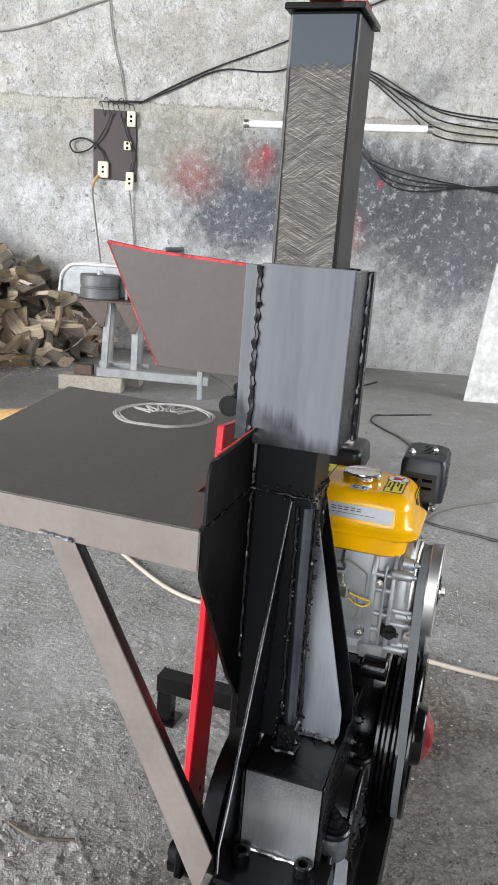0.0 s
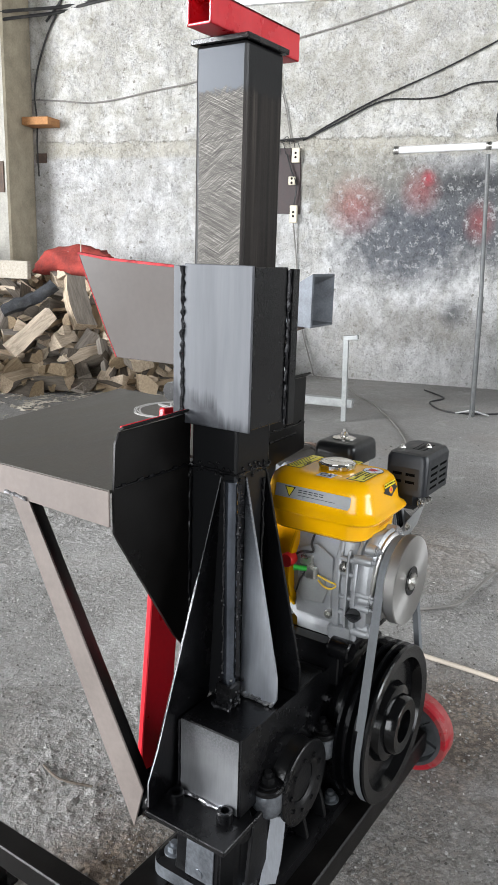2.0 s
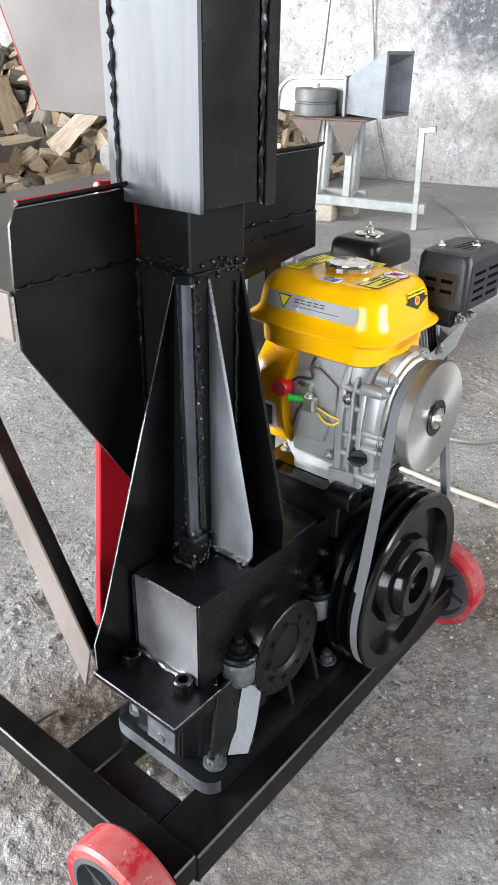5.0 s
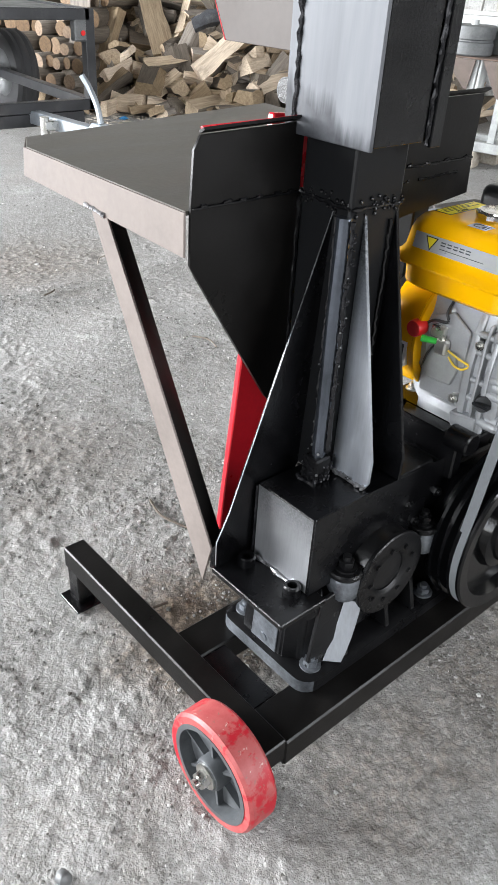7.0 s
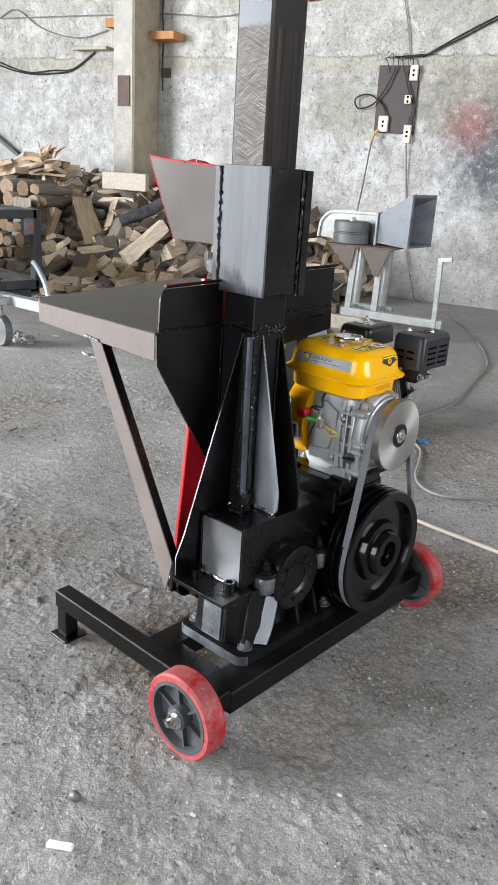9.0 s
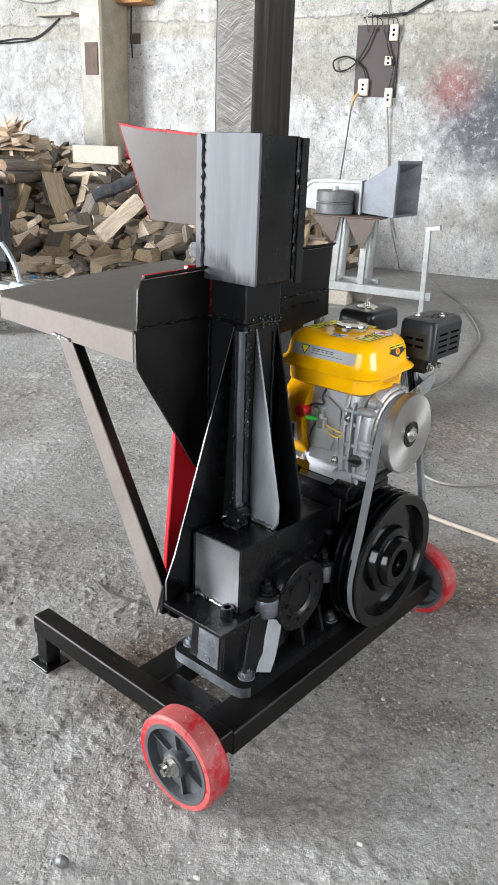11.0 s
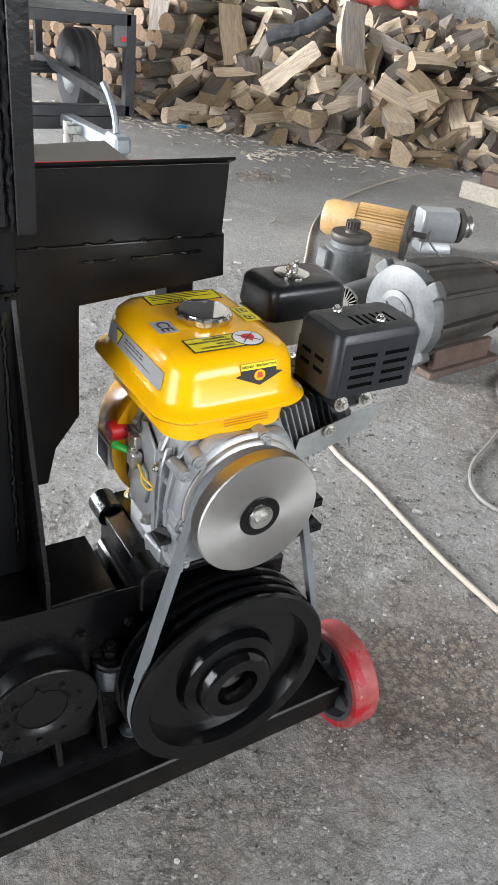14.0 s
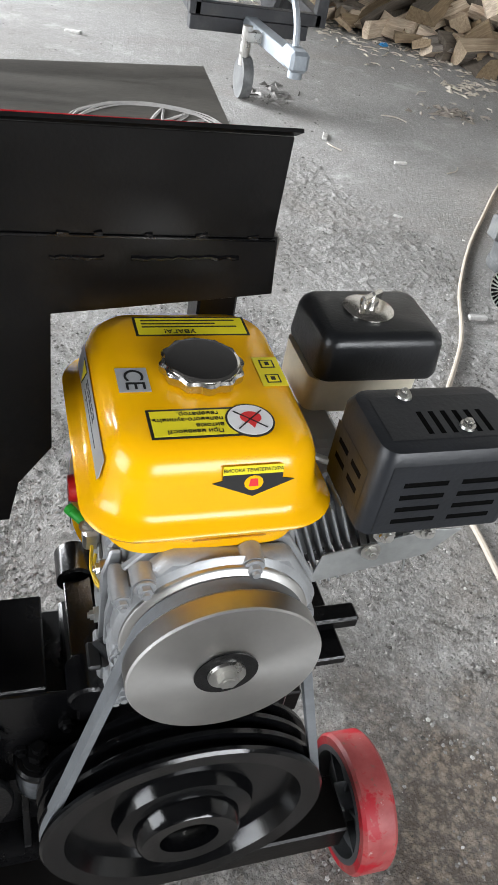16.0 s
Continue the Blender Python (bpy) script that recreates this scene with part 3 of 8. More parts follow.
GREYPOST = plain("galvanised sheet", (0.30, 0.33, 0.36), 0.45, metal=0.6, vary=0.25, scale=5, fine=60)
BLUEBIT = plain("blue plastic scrap", (0.02, 0.20, 0.45), 0.5, vary=0.1)
CHALK = plain("chalk line", (0.34, 0.33, 0.315), 0.9, vary=0.25, scale=60)
LAMPTUBE = plain("white lamp casing", (0.8, 0.8, 0.8), 0.4, vary=0.03)


# ---------------------------------------------------------------- mesh helpers
def finish(bm, name, mats, smooth=35):
    me = bpy.data.meshes.new(name)
    bmesh.ops.recalc_face_normals(bm, faces=bm.faces)
    bm.to_mesh(me)
    bm.free()
    for m in (mats if isinstance(mats, (list, tuple)) else [mats]):
        me.materials.append(m)
    if smooth:
        me.polygons.foreach_set("use_smooth", [True] * len(me.polygons))
        me.set_sharp_from_angle(angle=radians(smooth))
    return me


def part(name, bm, mats, parent, label="", smooth=35):
    ob = new(name, finish(bm, name, mats, smooth))
    ob.parent = parent
    if parent is not None and parent.type == "EMPTY" or parent is not None:
        ob.matrix_parent_inverse = parent.matrix_basis.inverted() if parent.parent is None else Matrix()
    if label:
        ob["label"] = label
    return ob


def thing(name, where, label, category, group="", kind=""):
    ob = new(name)
    ob.empty_display_size = 0.1
    ob.location = where
    return tagged(ob, label, category, group, kind)


def single(name, bm, mats, label, category, group="", kind="", smooth=35):
    ob = new(name, finish(bm, name, mats, smooth))
    return tagged(ob, label, category, group, kind)


def B():
    return bmesh.new()


def box(bm, x0, x1, y0, y1, z0, z1, bevel=0.0, m=None, mat=0, seg=1):
    vs = [bm.verts.new((x, y, z)) for x in (x0, x1) for y in (y0, y1) for z in (z0, z1)]
    fs = [bm.faces.new([vs[i] for i in f]) for f in ((0, 1, 3, 2), (4, 6, 7, 5), (0, 4, 5, 1), (2, 3, 7, 6), (0, 2, 6, 4), (1, 5, 7, 3))]
    for f in fs:
        f.material_index = mat
    if bevel:
        es = list({e for f in fs for e in f.edges})
        r = bmesh.ops.bevel(bm, geom=es, offset=bevel, segments=seg, profile=0.5, affect="EDGES", clamp_overlap=True)
        vs = list({w for f in r["faces"] for w in f.verts} | {w for w in vs if w.is_valid})
        for f in r["faces"]:
            f.material_index = mat
        vs = list({w for w in vs for f in w.link_faces for w in f.verts})
    if m is not None:
        for w in vs:
            w.co = m @ w.co
    return bm


def frame_of(p0, p1, up=(0, 0, 1)):
    z = (Vector(p1) - Vector(p0)).normalized()
    up = Vector(up)
    if abs(z.dot(up)) > 0.99:
        up = Vector((1, 0, 0))
    x = up.cross(z).normalized()
    y = z.cross(x)
    return Matrix((x, y, z)).transposed().to_4x4()


def rod(bm, p0, p1, r0, r1=None, seg=20, caps=True, mat=0):
    r1 = r0 if r1 is None else r1
    f = frame_of(p0, p1)
    rings = []
    for p, r in ((p0, r0), (p1, r1)):
        rings.append([bm.verts.new(Vector(p) + f.to_3x3() @ Vector((r * math.cos(2 * math.pi * k / seg), r * math.sin(2 * math.pi * k / seg), 0))) for k in range(seg)])
    out = [bm.faces.new((rings[0][k], rings[0][(k + 1) % seg], rings[1][(k + 1) % seg], rings[1][k])) for k in range(seg)]
    if caps:
        out += [bm.faces.new(rings[0][::-1]), bm.faces.new(rings[1])]
    for g in out:
        g.material_index = mat
    return bm


def beam(bm, p0, p1, w, h, up=(0, 0, 1), bevel=0.0):
    f = frame_of(p0, p1, up)
    d = (Vector(p1) - Vector(p0)).length
    return box(bm, -w / 2, w / 2, -h / 2, h / 2, 0, d, bevel, Matrix.Translation(p0) @ f)


def lathe(bm, prof, centre, axis="y", seg=56, mat=0):
    """Turns (radius, along) points round an axis through centre."""
    c = Vector(centre)
    rings = []
    for r, a in prof:
        ring = []
        for k in range(seg):
            s, t = math.cos(2 * math.pi * k / seg) * r, math.sin(2 * math.pi * k / seg) * r
            ring.append(bm.verts.new(c + Vector({"x": (a, s, t), "y": (s, a, t), "z": (s, t, a)}[axis])))
        rings.append(ring)
    for p, q in zip(rings, rings[1:]):
        for k in range(seg):
            bm.faces.new((p[k], p[(k + 1) % seg], q[(k + 1) % seg], q[k])).material_index = mat
    ends = [v for (r, a), ring in zip(prof, rings) if r < 1e-6 for v in ring]
    if ends:
        bmesh.ops.remove_doubles(bm, verts=ends, dist=1e-6)
    return bm


def slab(bm, poly, t, bevel=0.0, mat=0):
    """A flat plate from the corners of one face, thickened by the vector t."""
    t = Vector(t)
    a = [bm.verts.new(p) for p in poly]
    b = [bm.verts.new(Vector(p) + t) for p in poly]
    fs = [bm.faces.new(a), bm.faces.new(b[::-1])]
    k = len(a)
    fs += [bm.faces.new((a[i], a[(i + 1) % k], b[(i + 1) % k], b[i])) for i in range(k)]
    for f in fs:
        f.material_index = mat
    if bevel:
        bmesh.ops.bevel(bm, geom=list({e for f in fs for e in f.edges}), offset=bevel, segments=1, affect="EDGES", clamp_overlap=True)
    return bm


def smooth_path(pts, per=8):
    """A smooth line through the points."""
    p = [Vector(q) for q in pts]
    out = []
    for i in range(len(p) - 1):
        a, b, c, d = p[max(i - 1, 0)], p[i], p[i + 1], p[min(i + 2, len(p) - 1)]
        for k in range(per):
            t = k / per
            out.append(0.5 * ((2 * b) + (c - a) * t + (2 * a - 5 * b + 4 * c - d) * t * t + (3 * b - a - 3 * c + d) * t ** 3))
    return out + [p[-1]]


def hose(bm, pts, r, seg=8, per=8, mat=0):
    line = smooth_path(pts, per) if per > 1 else [Vector(q) for q in pts]
    prev = None
    for i, p in enumerate(line):
        d = (line[min(i + 1, len(line) - 1)] - line[max(i - 1, 0)]).normalized()
        f = frame_of((0, 0, 0), d).to_3x3()
        ring = [bm.verts.new(p + f @ Vector((r * math.cos(2 * math.pi * k / seg), r * math.sin(2 * math.pi * k / seg), 0))) for k in range(seg)]
        if prev:
            for k in range(seg):
                bm.faces.new((prev[k], prev[(k + 1) % seg], ring[(k + 1) % seg], ring[k])).material_index = mat
        else:
            bm.faces.new(ring[::-1])
        prev = ring
    bm.faces.new(prev)
    return bm


def rounded(x0, x1, y0, y1, r, seg=5):
    pts = []
    for cx, cy, a in ((x1 - r, y1 - r, 0), (x0 + r, y1 - r, 90), (x0 + r, y0 + r, 180), (x1 - r, y0 + r, 270)):
        for k in range(seg + 1):
            t = radians(a + 90 * k / seg)
            pts.append((cx + r * math.cos(t), cy + r * math.sin(t)))
    return pts


def loft(bm, layers, seg=5, mat=0):
    """Rounded rectangles (x0, x1, y0, y1, z, corner) one above the other."""
    rings = [[bm.verts.new((x, y, z)) for x, y in rounded(x0, x1, y0, y1, r, seg)] for x0, x1, y0, y1, z, r in layers]
    k = len(rings[0])
    for p, q in zip(rings, rings[1:]):
        for i in range(k):
            bm.faces.new((p[i], p[(i + 1) % k], q[(i + 1) % k], q[i])).material_index = mat
    bm.faces.new(rings[0][::-1]).material_index = mat
    bm.faces.new(rings[-1]).material_index = mat
    return bm


def hexbolt(bm, at, axis, r, h, washer=True):
    at, axis = Vector(at), Vector(axis).normalized()
    if washer:
        rod(bm, at, at + axis * h * 0.25, r * 1.45, seg=20)
    rod(bm, at, at + axis * h, r, seg=6)
    rod(bm, at + axis * h, at + axis * h * 1.5, r * 0.55, seg=12)
    return bm


def bead(bm, p0, p1, r, step=0.006, rng=random.Random(3)):
    """A weld bead: a row of small overlapping uneven blobs."""
    p0, p1 = Vector(p0), Vector(p1)
    d = p1 - p0
    k = max(2, int(d.length / step))
    f = frame_of(p0, p1).to_3x3()
    seg, prev = 7, None
    for i in range(k + 1):
        q = p0 + d * i / k + f @ Vector((rng.uniform(-r, r) * 0.35, rng.uniform(-r, r) * 0.35, 0))
        rr = r * rng.uniform(0.65, 1.3)
        ring = [bm.verts.new(q + f @ Vector((rr * math.cos(6.2832 * j / seg), rr * math.sin(6.2832 * j / seg), 0))) for j in range(seg)]
        if prev:
            for j in range(seg):
                bm.faces.new((prev[j], prev[(j + 1) % seg], ring[(j + 1) % seg], ring[j]))
        else:
            bm.faces.new(ring[::-1])
        prev = ring
    bm.faces.new(prev)
    return bm


# ---------------------------------------------------------------- structure
def build_hall():
    # one sheet of ground, worked finely where the machine stands
    def lines(a, b, step):
        far = [0.03, 0.08, 0.16, 0.3, 0.5, 0.8, 1.2, 1.8, 2.6, 4.0, 6.0, 9.0, 14.0, 22.0, 38.0]
        mid = np.arange(a, b, step)
        return np.array([a - q for q in far[::-1]] + list(mid) + [mid[-1] + q for q in far])

    X, Y = np.meshgrid(lines(-1.5, 2.2, 0.0062), lines(-1.25, 2.5, 0.0062), indexing="ij")
    gen = np.random.default_rng(7)

    def waves(length, turn):
        """Smooth random hills of one size, within -1 and 1."""
        table = gen.uniform(-1, 1, (256, 256))
        c, s = math.cos(turn), math.sin(turn)
        p, q = (X * c - Y * s) / length + 500.3, (X * s + Y * c) / length + 500.7
        i, j = np.floor(p).astype(int), np.floor(q).astype(int)
        f, g = p - i, q - j
        f, g = f * f * (3 - 2 * f), g * g * (3 - 2 * g)
        i0, i1, j0, j1 = i % 256, (i + 1) % 256, j % 256, (j + 1) % 256
        return (table[i0, j0] * (1 - f) + table[i1, j0] * f) * (1 - g) + (table[i0, j1] * (1 - f) + table[i1, j1] * f) * g

    broken = np.clip(0.75 + 0.6 * waves(0.55, 0.3) + 0.45 * waves(0.2, 1.0), 0.3, 1.0)
    lumps = np.clip(waves(0.038, 0.7) - 0.3, 0, 0.25) * 0.007 + np.clip(waves(0.022, 0.2) - 0.38, 0, 0.3) * 0.010 + np.clip(waves(0.0135, 0.9) - 0.45, 0, 0.4) * 0.009
    lumps = lumps + waves(0.085, 1.3) * 0.0010 - np.clip(waves(0.05, 0.4) - 0.35, 0, 0.4) * 0.004
    Z = waves(0.4, 0.5) * 0.0025 + lumps * broken - 0.0035
    inside = np.clip(np.minimum(np.minimum(X + 1.5, 2.2 - X), np.minimum(Y + 1.25, 2.5 - Y)) / 0.1, 0, 1)
    Z = Z * inside
    nx, ny = X.shape
    k = np.arange(nx * ny).reshape(nx, ny)
    quads = np.stack([k[:-1, :-1], k[1:, :-1], k[1:, 1:], k[:-1, 1:]], -1).reshape(-1, 4)
    me = bpy.data.meshes.new("floor")
    me.from_pydata(np.stack([X, Y, Z], -1).reshape(-1, 3).tolist(), [], quads.tolist())
    me.polygons.foreach_set("use_smooth", [True] * len(me.polygons))
    me.materials.append(FLOOR)
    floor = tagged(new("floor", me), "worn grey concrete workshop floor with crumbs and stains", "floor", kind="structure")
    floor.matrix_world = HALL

    def wall(name, n0, n1, u0, u1, z0, z1, mat, label):
        b = B()
        box(b, n0, n1, u0, u1, z0, z1)
        w = single(name, b, mat, label, "wall", kind="structure", smooth=0)
        w.matrix_world = HALL
        return w

    wall("wall_back", WALL_N, WALL_N + 0.4, -8, 10, 0, 6, PLASTER, "stained whitewashed plaster wall with grey and red overspray")
    # unseen side wall, added with a wide open gate for the side lamp
    wall("wall_gate_side_a", -7, -6.9, 10.0, 10.4, 0, 6, HALLWALL, "unseen grey wall added to close the hall")
    wall("wall_gate_side_b", -1.1, 6.6, 10.0, 10.4, 0, 6, HALLWALL, "unseen grey wall added to close the hall")
    wall("wall_gate_side_c", -6.9, -1.1, 10.0, 10.4, 5.2, 6, HALLWALL, "unseen grey wall added to close the hall")
    # unseen rear wall, added with the gate behind the walk
    wall("wall_rear_a", -7.4, -7.0, 2.9, 10.4, 0, 6, HALLWALL, "unseen grey wall added to close the hall")
    wall("wall_rear_b", -7.4, -7.0, -8.4, -1.7, 0, 6, HALLWALL, "unseen grey wall added to close the hall")
    wall("wall_rear_c", -7.4, -7.0, -1.7, 2.9, 4.6, 6, HALLWALL, "unseen grey wall added to close the hall")
    # unseen right wall, added with a high gap for the fill lamp
    wall("wall_right_low", -7, 6.6, -8.4, -8.0, 0, 2.0, HALLWALL, "unseen grey wall added to close the hall")
    wall("wall_right_high", -7, 6.6, -8.4, -8.0, 4.4, 6, HALLWALL, "unseen grey wall added to close the hall")
    wall("wall_right_pier_a", -7, -2.6, -8.4, -8.0, 2.0, 4.4, HALLWALL, "unseen grey wall added to close the hall")
    wall("wall_right_pier_b", 3.6, 6.6, -8.4, -8.0, 2.0, 4.4, HALLWALL, "unseen grey wall added to close the hall")
    # unseen ceiling, added to close the hall above the lamps
    bm = B()
    box(bm, -7.4, 7.0, -8.4, 10.4, 6.0, 6.3)
    c = single("ceiling", bm, CEIL, "unseen dark ceiling added to close the hall", "ceiling", kind="structure", smooth=0)
    c.matrix_world = HALL
    # pillar against the back wall
    col = thing("pillar", hall(6.34, 4.8), "square concrete pillar with one whitewashed face", "pillar", kind="structure")
    bm = B()
    box(bm, 6.08, WALL_N - 0.002, 4.655, 4.935, 0, 5.998, 0.02)
    for f in bm.faces:
        f.material_index = 1 if f.calc_center_median().x < 6.085 else 0
    shaft = part("shaft", bm, [PILLAR, PILLARW], None, smooth=0)
    shaft.parent, shaft.matrix_parent_inverse = col, col.matrix_basis.inverted()
    shaft.matrix_basis = HALL


build_hall()

# ---------------------------------------------------------------- log splitter
SLEEVE = 0.94      # foot of the sliding sleeve
PUL = (0.276, 0.290)   # driven pulley, x and z
DRV = (0.278, 0.606)   # engine pulley
EXZ = (0.010, 0.288)   # gearbox end cover
HINGE = (0.169, 0.478)   # engine seat hinge


def castor(parent, x0, x1, y, outer):
    """A wheel on an axle along x; outer: the side (-1 or 1) that carries the nut."""
    r = 0.097
    xm, hw = 0.5 * (x0 + x1), 0.5 * (x1 - x0)
    bm = B()
    lathe(bm, [(r - 0.016, -hw), (r - 0.004, -hw), (r, -hw + 0.005), (r, hw - 0.005), (r - 0.004, hw), (r - 0.016, hw), (r - 0.016, -hw)], (xm, y, r), "x", 48)
    wheel = part("wheel", bm, PURED, parent, "worn red polyurethane wheel")
    bm = B()
    lathe(bm, [(r - 0.0155, -hw - 0.001), (r - 0.0155, hw + 0.001), (r - 0.024, hw + 0.001), (r - 0.026, 0.008), (r - 0.026, -0.008), (r - 0.024, -hw - 0.001), (r - 0.0155, -hw - 0.001)], (xm, y, r), "x", 48)
    lathe(bm, [(0.0, -0.006), (r - 0.025, -0.006), (r - 0.025, 0.006), (0.0, 0.006)], (xm, y, r), "x", 40)
    for k in range(6):
        a = radians(60 * k + 20)
        p = Vector((xm, y + 0.02 * math.cos(a), r + 0.02 * math.sin(a)))
        q = Vector((xm, y + 0.074 * math.cos(a), r + 0.074 * math.sin(a)))
        beam(bm, p, q, 0.005, hw * 1.3, up=(1, 0, 0))
    part("rim", bm, RIM, wheel)
    bm = B()
    lathe(bm, [(0.0, -hw - 0.004), (0.025, -hw - 0.004), (0.027, -hw), (0.027, hw), (0.025, hw + 0.004), (0.0, hw + 0.004)], (xm, y, r), "x", 32)
    part("hub", bm, RIM, wheel)
    bm = B()
    s = xm + outer * (hw + 0.004)
    rod(bm, (s, y, r), (s + outer * 0.004, y, r), 0.021, seg=24)
    rod(bm, (s, y, r), (s + outer * 0.016, y, r), 0.0145, seg=6)
    rod(bm, (s, y, r), (s + outer * 0.025, y, r), 0.008, seg=14)
    part("axle_nut", bm, ZINC, wheel, "zinc-plated axle nut")


def log_splitter():
    top = thing("log_splitter", (0, 0, 0), "black steel vertical firewood splitter on red wheels", "log splitter")

    # --- chassis
    for y0, y1 in ((-0.155, -0.075), (0.06, 0.13)):
        bm = B()
        box(bm, -0.255, 0.527, y0, y1, 0.07, 0.125, 0.003)
        part("rail", bm, SATIN, top)
    bm = B()
    box(bm, -0.30, -0.255, -0.155, 0.44, 0.088, 0.135, 0.0025)
    cross = part("cross_bar", bm, SATIN, top, "black square-tube cross bar")
    bm = B()
    box(bm, -0.296, -0.258, 0.40, 0.438, 0.006, 0.09, 0.002)
    box(bm, -0.31, -0.244, 0.385, 0.455, 0.0, 0.006, 0.001)
    part("foot", bm, BLACK, cross, "welded foot plate")
    bm = B()
    box(bm, -0.255, -0.20, -0.075, 0.06, 0.1, 0.122, 0.002)
    part("cross_plate", bm, BLACK, top)
    bm = B()
    box(bm, 0.40, 0.46, -0.075, 0.06, 0.08, 0.12, 0.002)
    part("cross_plate", bm, BLACK, top)
    bm = B()
    box(bm, 0.462, 0.507, 0.13, 0.485, 0.088, 0.135, 0.0025)
    rear = part("cross_bar", bm, SATIN, top, "black square-tube cross bar")
    bm = B()
    box(bm, 0.466, 0.503, 0.445, 0.483, 0.006, 0.09, 0.002)
    box(bm, 0.452, 0.517, 0.43, 0.50, 0.0, 0.006, 0.001)
    part("foot", bm, BLACK, rear, "welded foot plate")
    castor(top, -0.366, -0.314, -0.107, -1)
    castor(top, 0.531, 0.583, -0.107, 1)
    bm = B()
    rod(bm, (-0.32, -0.107, 0.097), (-0.25, -0.107, 0.097), 0.01)
    part("axle_stub", bm, ZINC, top)
    bm = B()
    rod(bm, (0.52, -0.107, 0.097), (0.54, -0.107, 0.097), 0.01)
    part("axle_stub", bm, ZINC, top)

    # --- gearbox casting
    bm = B()
    loft(bm, [(-0.175, 0.45, -0.112, 0.108, 0.1255, 0.03), (-0.175, 0.45, -0.112, 0.108, 0.15, 0.03), (-0.165, 0.44, -0.102, 0.098, 0.154, 0.028)])
    for f in bm.faces:
        f.normal_update()
        f.material_index = 0 if f.calc_center_median().x < -0.15 and f.calc_center_median().z < 0.1505 else 1
    gear = part("gearbox", bm, [WORNCAST, BLACKCAST], top, "black painted cast gearbox with a worn foot flange")
    bm = B()
    loft(bm, [(-0.15, 0.42, -0.07, 0.07, 0.152, 0.02), (-0.145, 0.41, -0.066, 0.066, 0.27, 0.02)])
    loft(bm, [(-0.16, 0.43, -0.082, 0.082, 0.262, 0.015), (-0.16, 0.43, -0.082, 0.082, 0.288, 0.015)])
    box(bm, 0.06, 0.42, -0.066, 0.066, 0.286, 0.405, 0.004)
    box(bm, 0.15, 0.41, -0.06, 0.06, 0.40, 0.43, 0.004)
    box(bm, -0.13, 0.14, -0.05, 0.05, 0.28, 0.31)
    part("housing", bm, BLACKCAST, gear)
    for cx, cz, r in ((EXZ[0], EXZ[1], 0.076), (0.276, 0.29, 0.085)):
        bm = B()
        lathe(bm, [(0.0, -0.098), (r * 0.86, -0.098), (r * 0.93, -0.094), (r * 0.97, -0.084), (r * 1.0, -0.066), (r * 1.03, -0.04), (r * 1.03, 0.085), (0.0, 0.085)], (cx, 0, cz), "y", 40)
        part("bearing_housing", bm, BLACKCAST, gear)
    bm = B()
    ex, ey, ez = EXZ[0], -0.104, EXZ[1]
    lathe(bm, [(0.0, 0.024), (0.036, 0.024), (0.036, 0.004), (0.042, 0.0), (0.046, -0.002), (0.077, -0.002), (0.079, 0.0), (0.079, 0.005), (0.05, 0.008), (0.05, 0.02), (0.0, 0.02)], (ex, ey, ez), "y", 48)
    lathe(bm, [(0.0, 0.018), (0.012, 0.016), (0.02, 0.020), (0.033, 0.012), (0.036, 0.014)], (ex, ey, ez), "y", 32)
    for k in range(9):
        a = radians(20 + 40 * k)
        rod(bm, (ex + 0.052 * math.cos(a), ey - 0.006, ez + 0.052 * math.sin(a)), (ex + 0.052 * math.cos(a), ey, ez + 0.052 * math.sin(a)), 0.0045, seg=10)
    part("end_cover", bm, BLACKCAST, gear, "round bolted end cover")
    for x in (-0.075, 0.03, 0.10, 0.18, 0.36):
        bm = B()
        slab(bm, [(x - 0.004, -0.068, 0.262), (x - 0.004, -0.078, 0.262), (x - 0.004, -0.106, 0.16), (x - 0.004, -0.106, 0.153), (x - 0.004, -0.068, 0.153)], (0.009, 0, 0), 0.001)
        part("rib", bm, BLACKCAST, gear)
    # curved rib between foot flange and cover, its edge sanded
    bm = B()
    prev = None
    for x, z, ya, yb in ((-0.094, 0.154, -0.112, -0.094), (-0.086, 0.170, -0.112, -0.093), (-0.077, 0.190, -0.111, -0.092), (-0.069, 0.212, -0.109, -0.091), (-0.062, 0.236, -0.107, -0.09), (-0.055, 0.262, -0.105, -0.089)):
        row = [bm.verts.new(p) for p in ((x, ya, z), (x - 0.026, yb, z + 0.006), (x - 0.006, yb + 0.004, z), (x + 0.014, ya + 0.008, z - 0.004))]
        if prev:
            for i in range(4):
                bm.faces.new((prev[i], prev[(i + 1) % 4], row[(i + 1) % 4], row[i]))
        prev = row
    part("bare_rib", bm, BARE, gear, "rib sanded to bright metal")
    for x, y in ((-0.076, -0.078), (0.118, -0.08)):
        bm = B()
        lathe(bm, [(0.0, 0.276), (0.024, 0.276), (0.0262, 0.280), (0.0262, 0.29), (0.0262, 0.310), (0.0245, 0.316), (0.0, 0.316)], (x, y, 0), "z", 36)
        box(bm, x - 0.02, x + 0.02, y + 0.004, y + 0.034, 0.278, 0.312, 0.004)
        part("bolt_post", bm, WORNCAST, gear)
        bm = B()
        lathe(bm, [(0.0, 0.3165), (0.028, 0.3165), (0.030, 0.319), (0.030, 0.324), (0.027, 0.327), (0.0, 0.3275)], (x + 0.002, y + 0.003, 0), "z", 28)
        part("post_cap", bm, BLACKCAST, gear)
        bm = B()
        hexbolt(bm, (x, y, 0.3277), (0, 0, 1), 0.0125, 0.017)
        part("post_bolt", bm, BLACKCAST, gear)
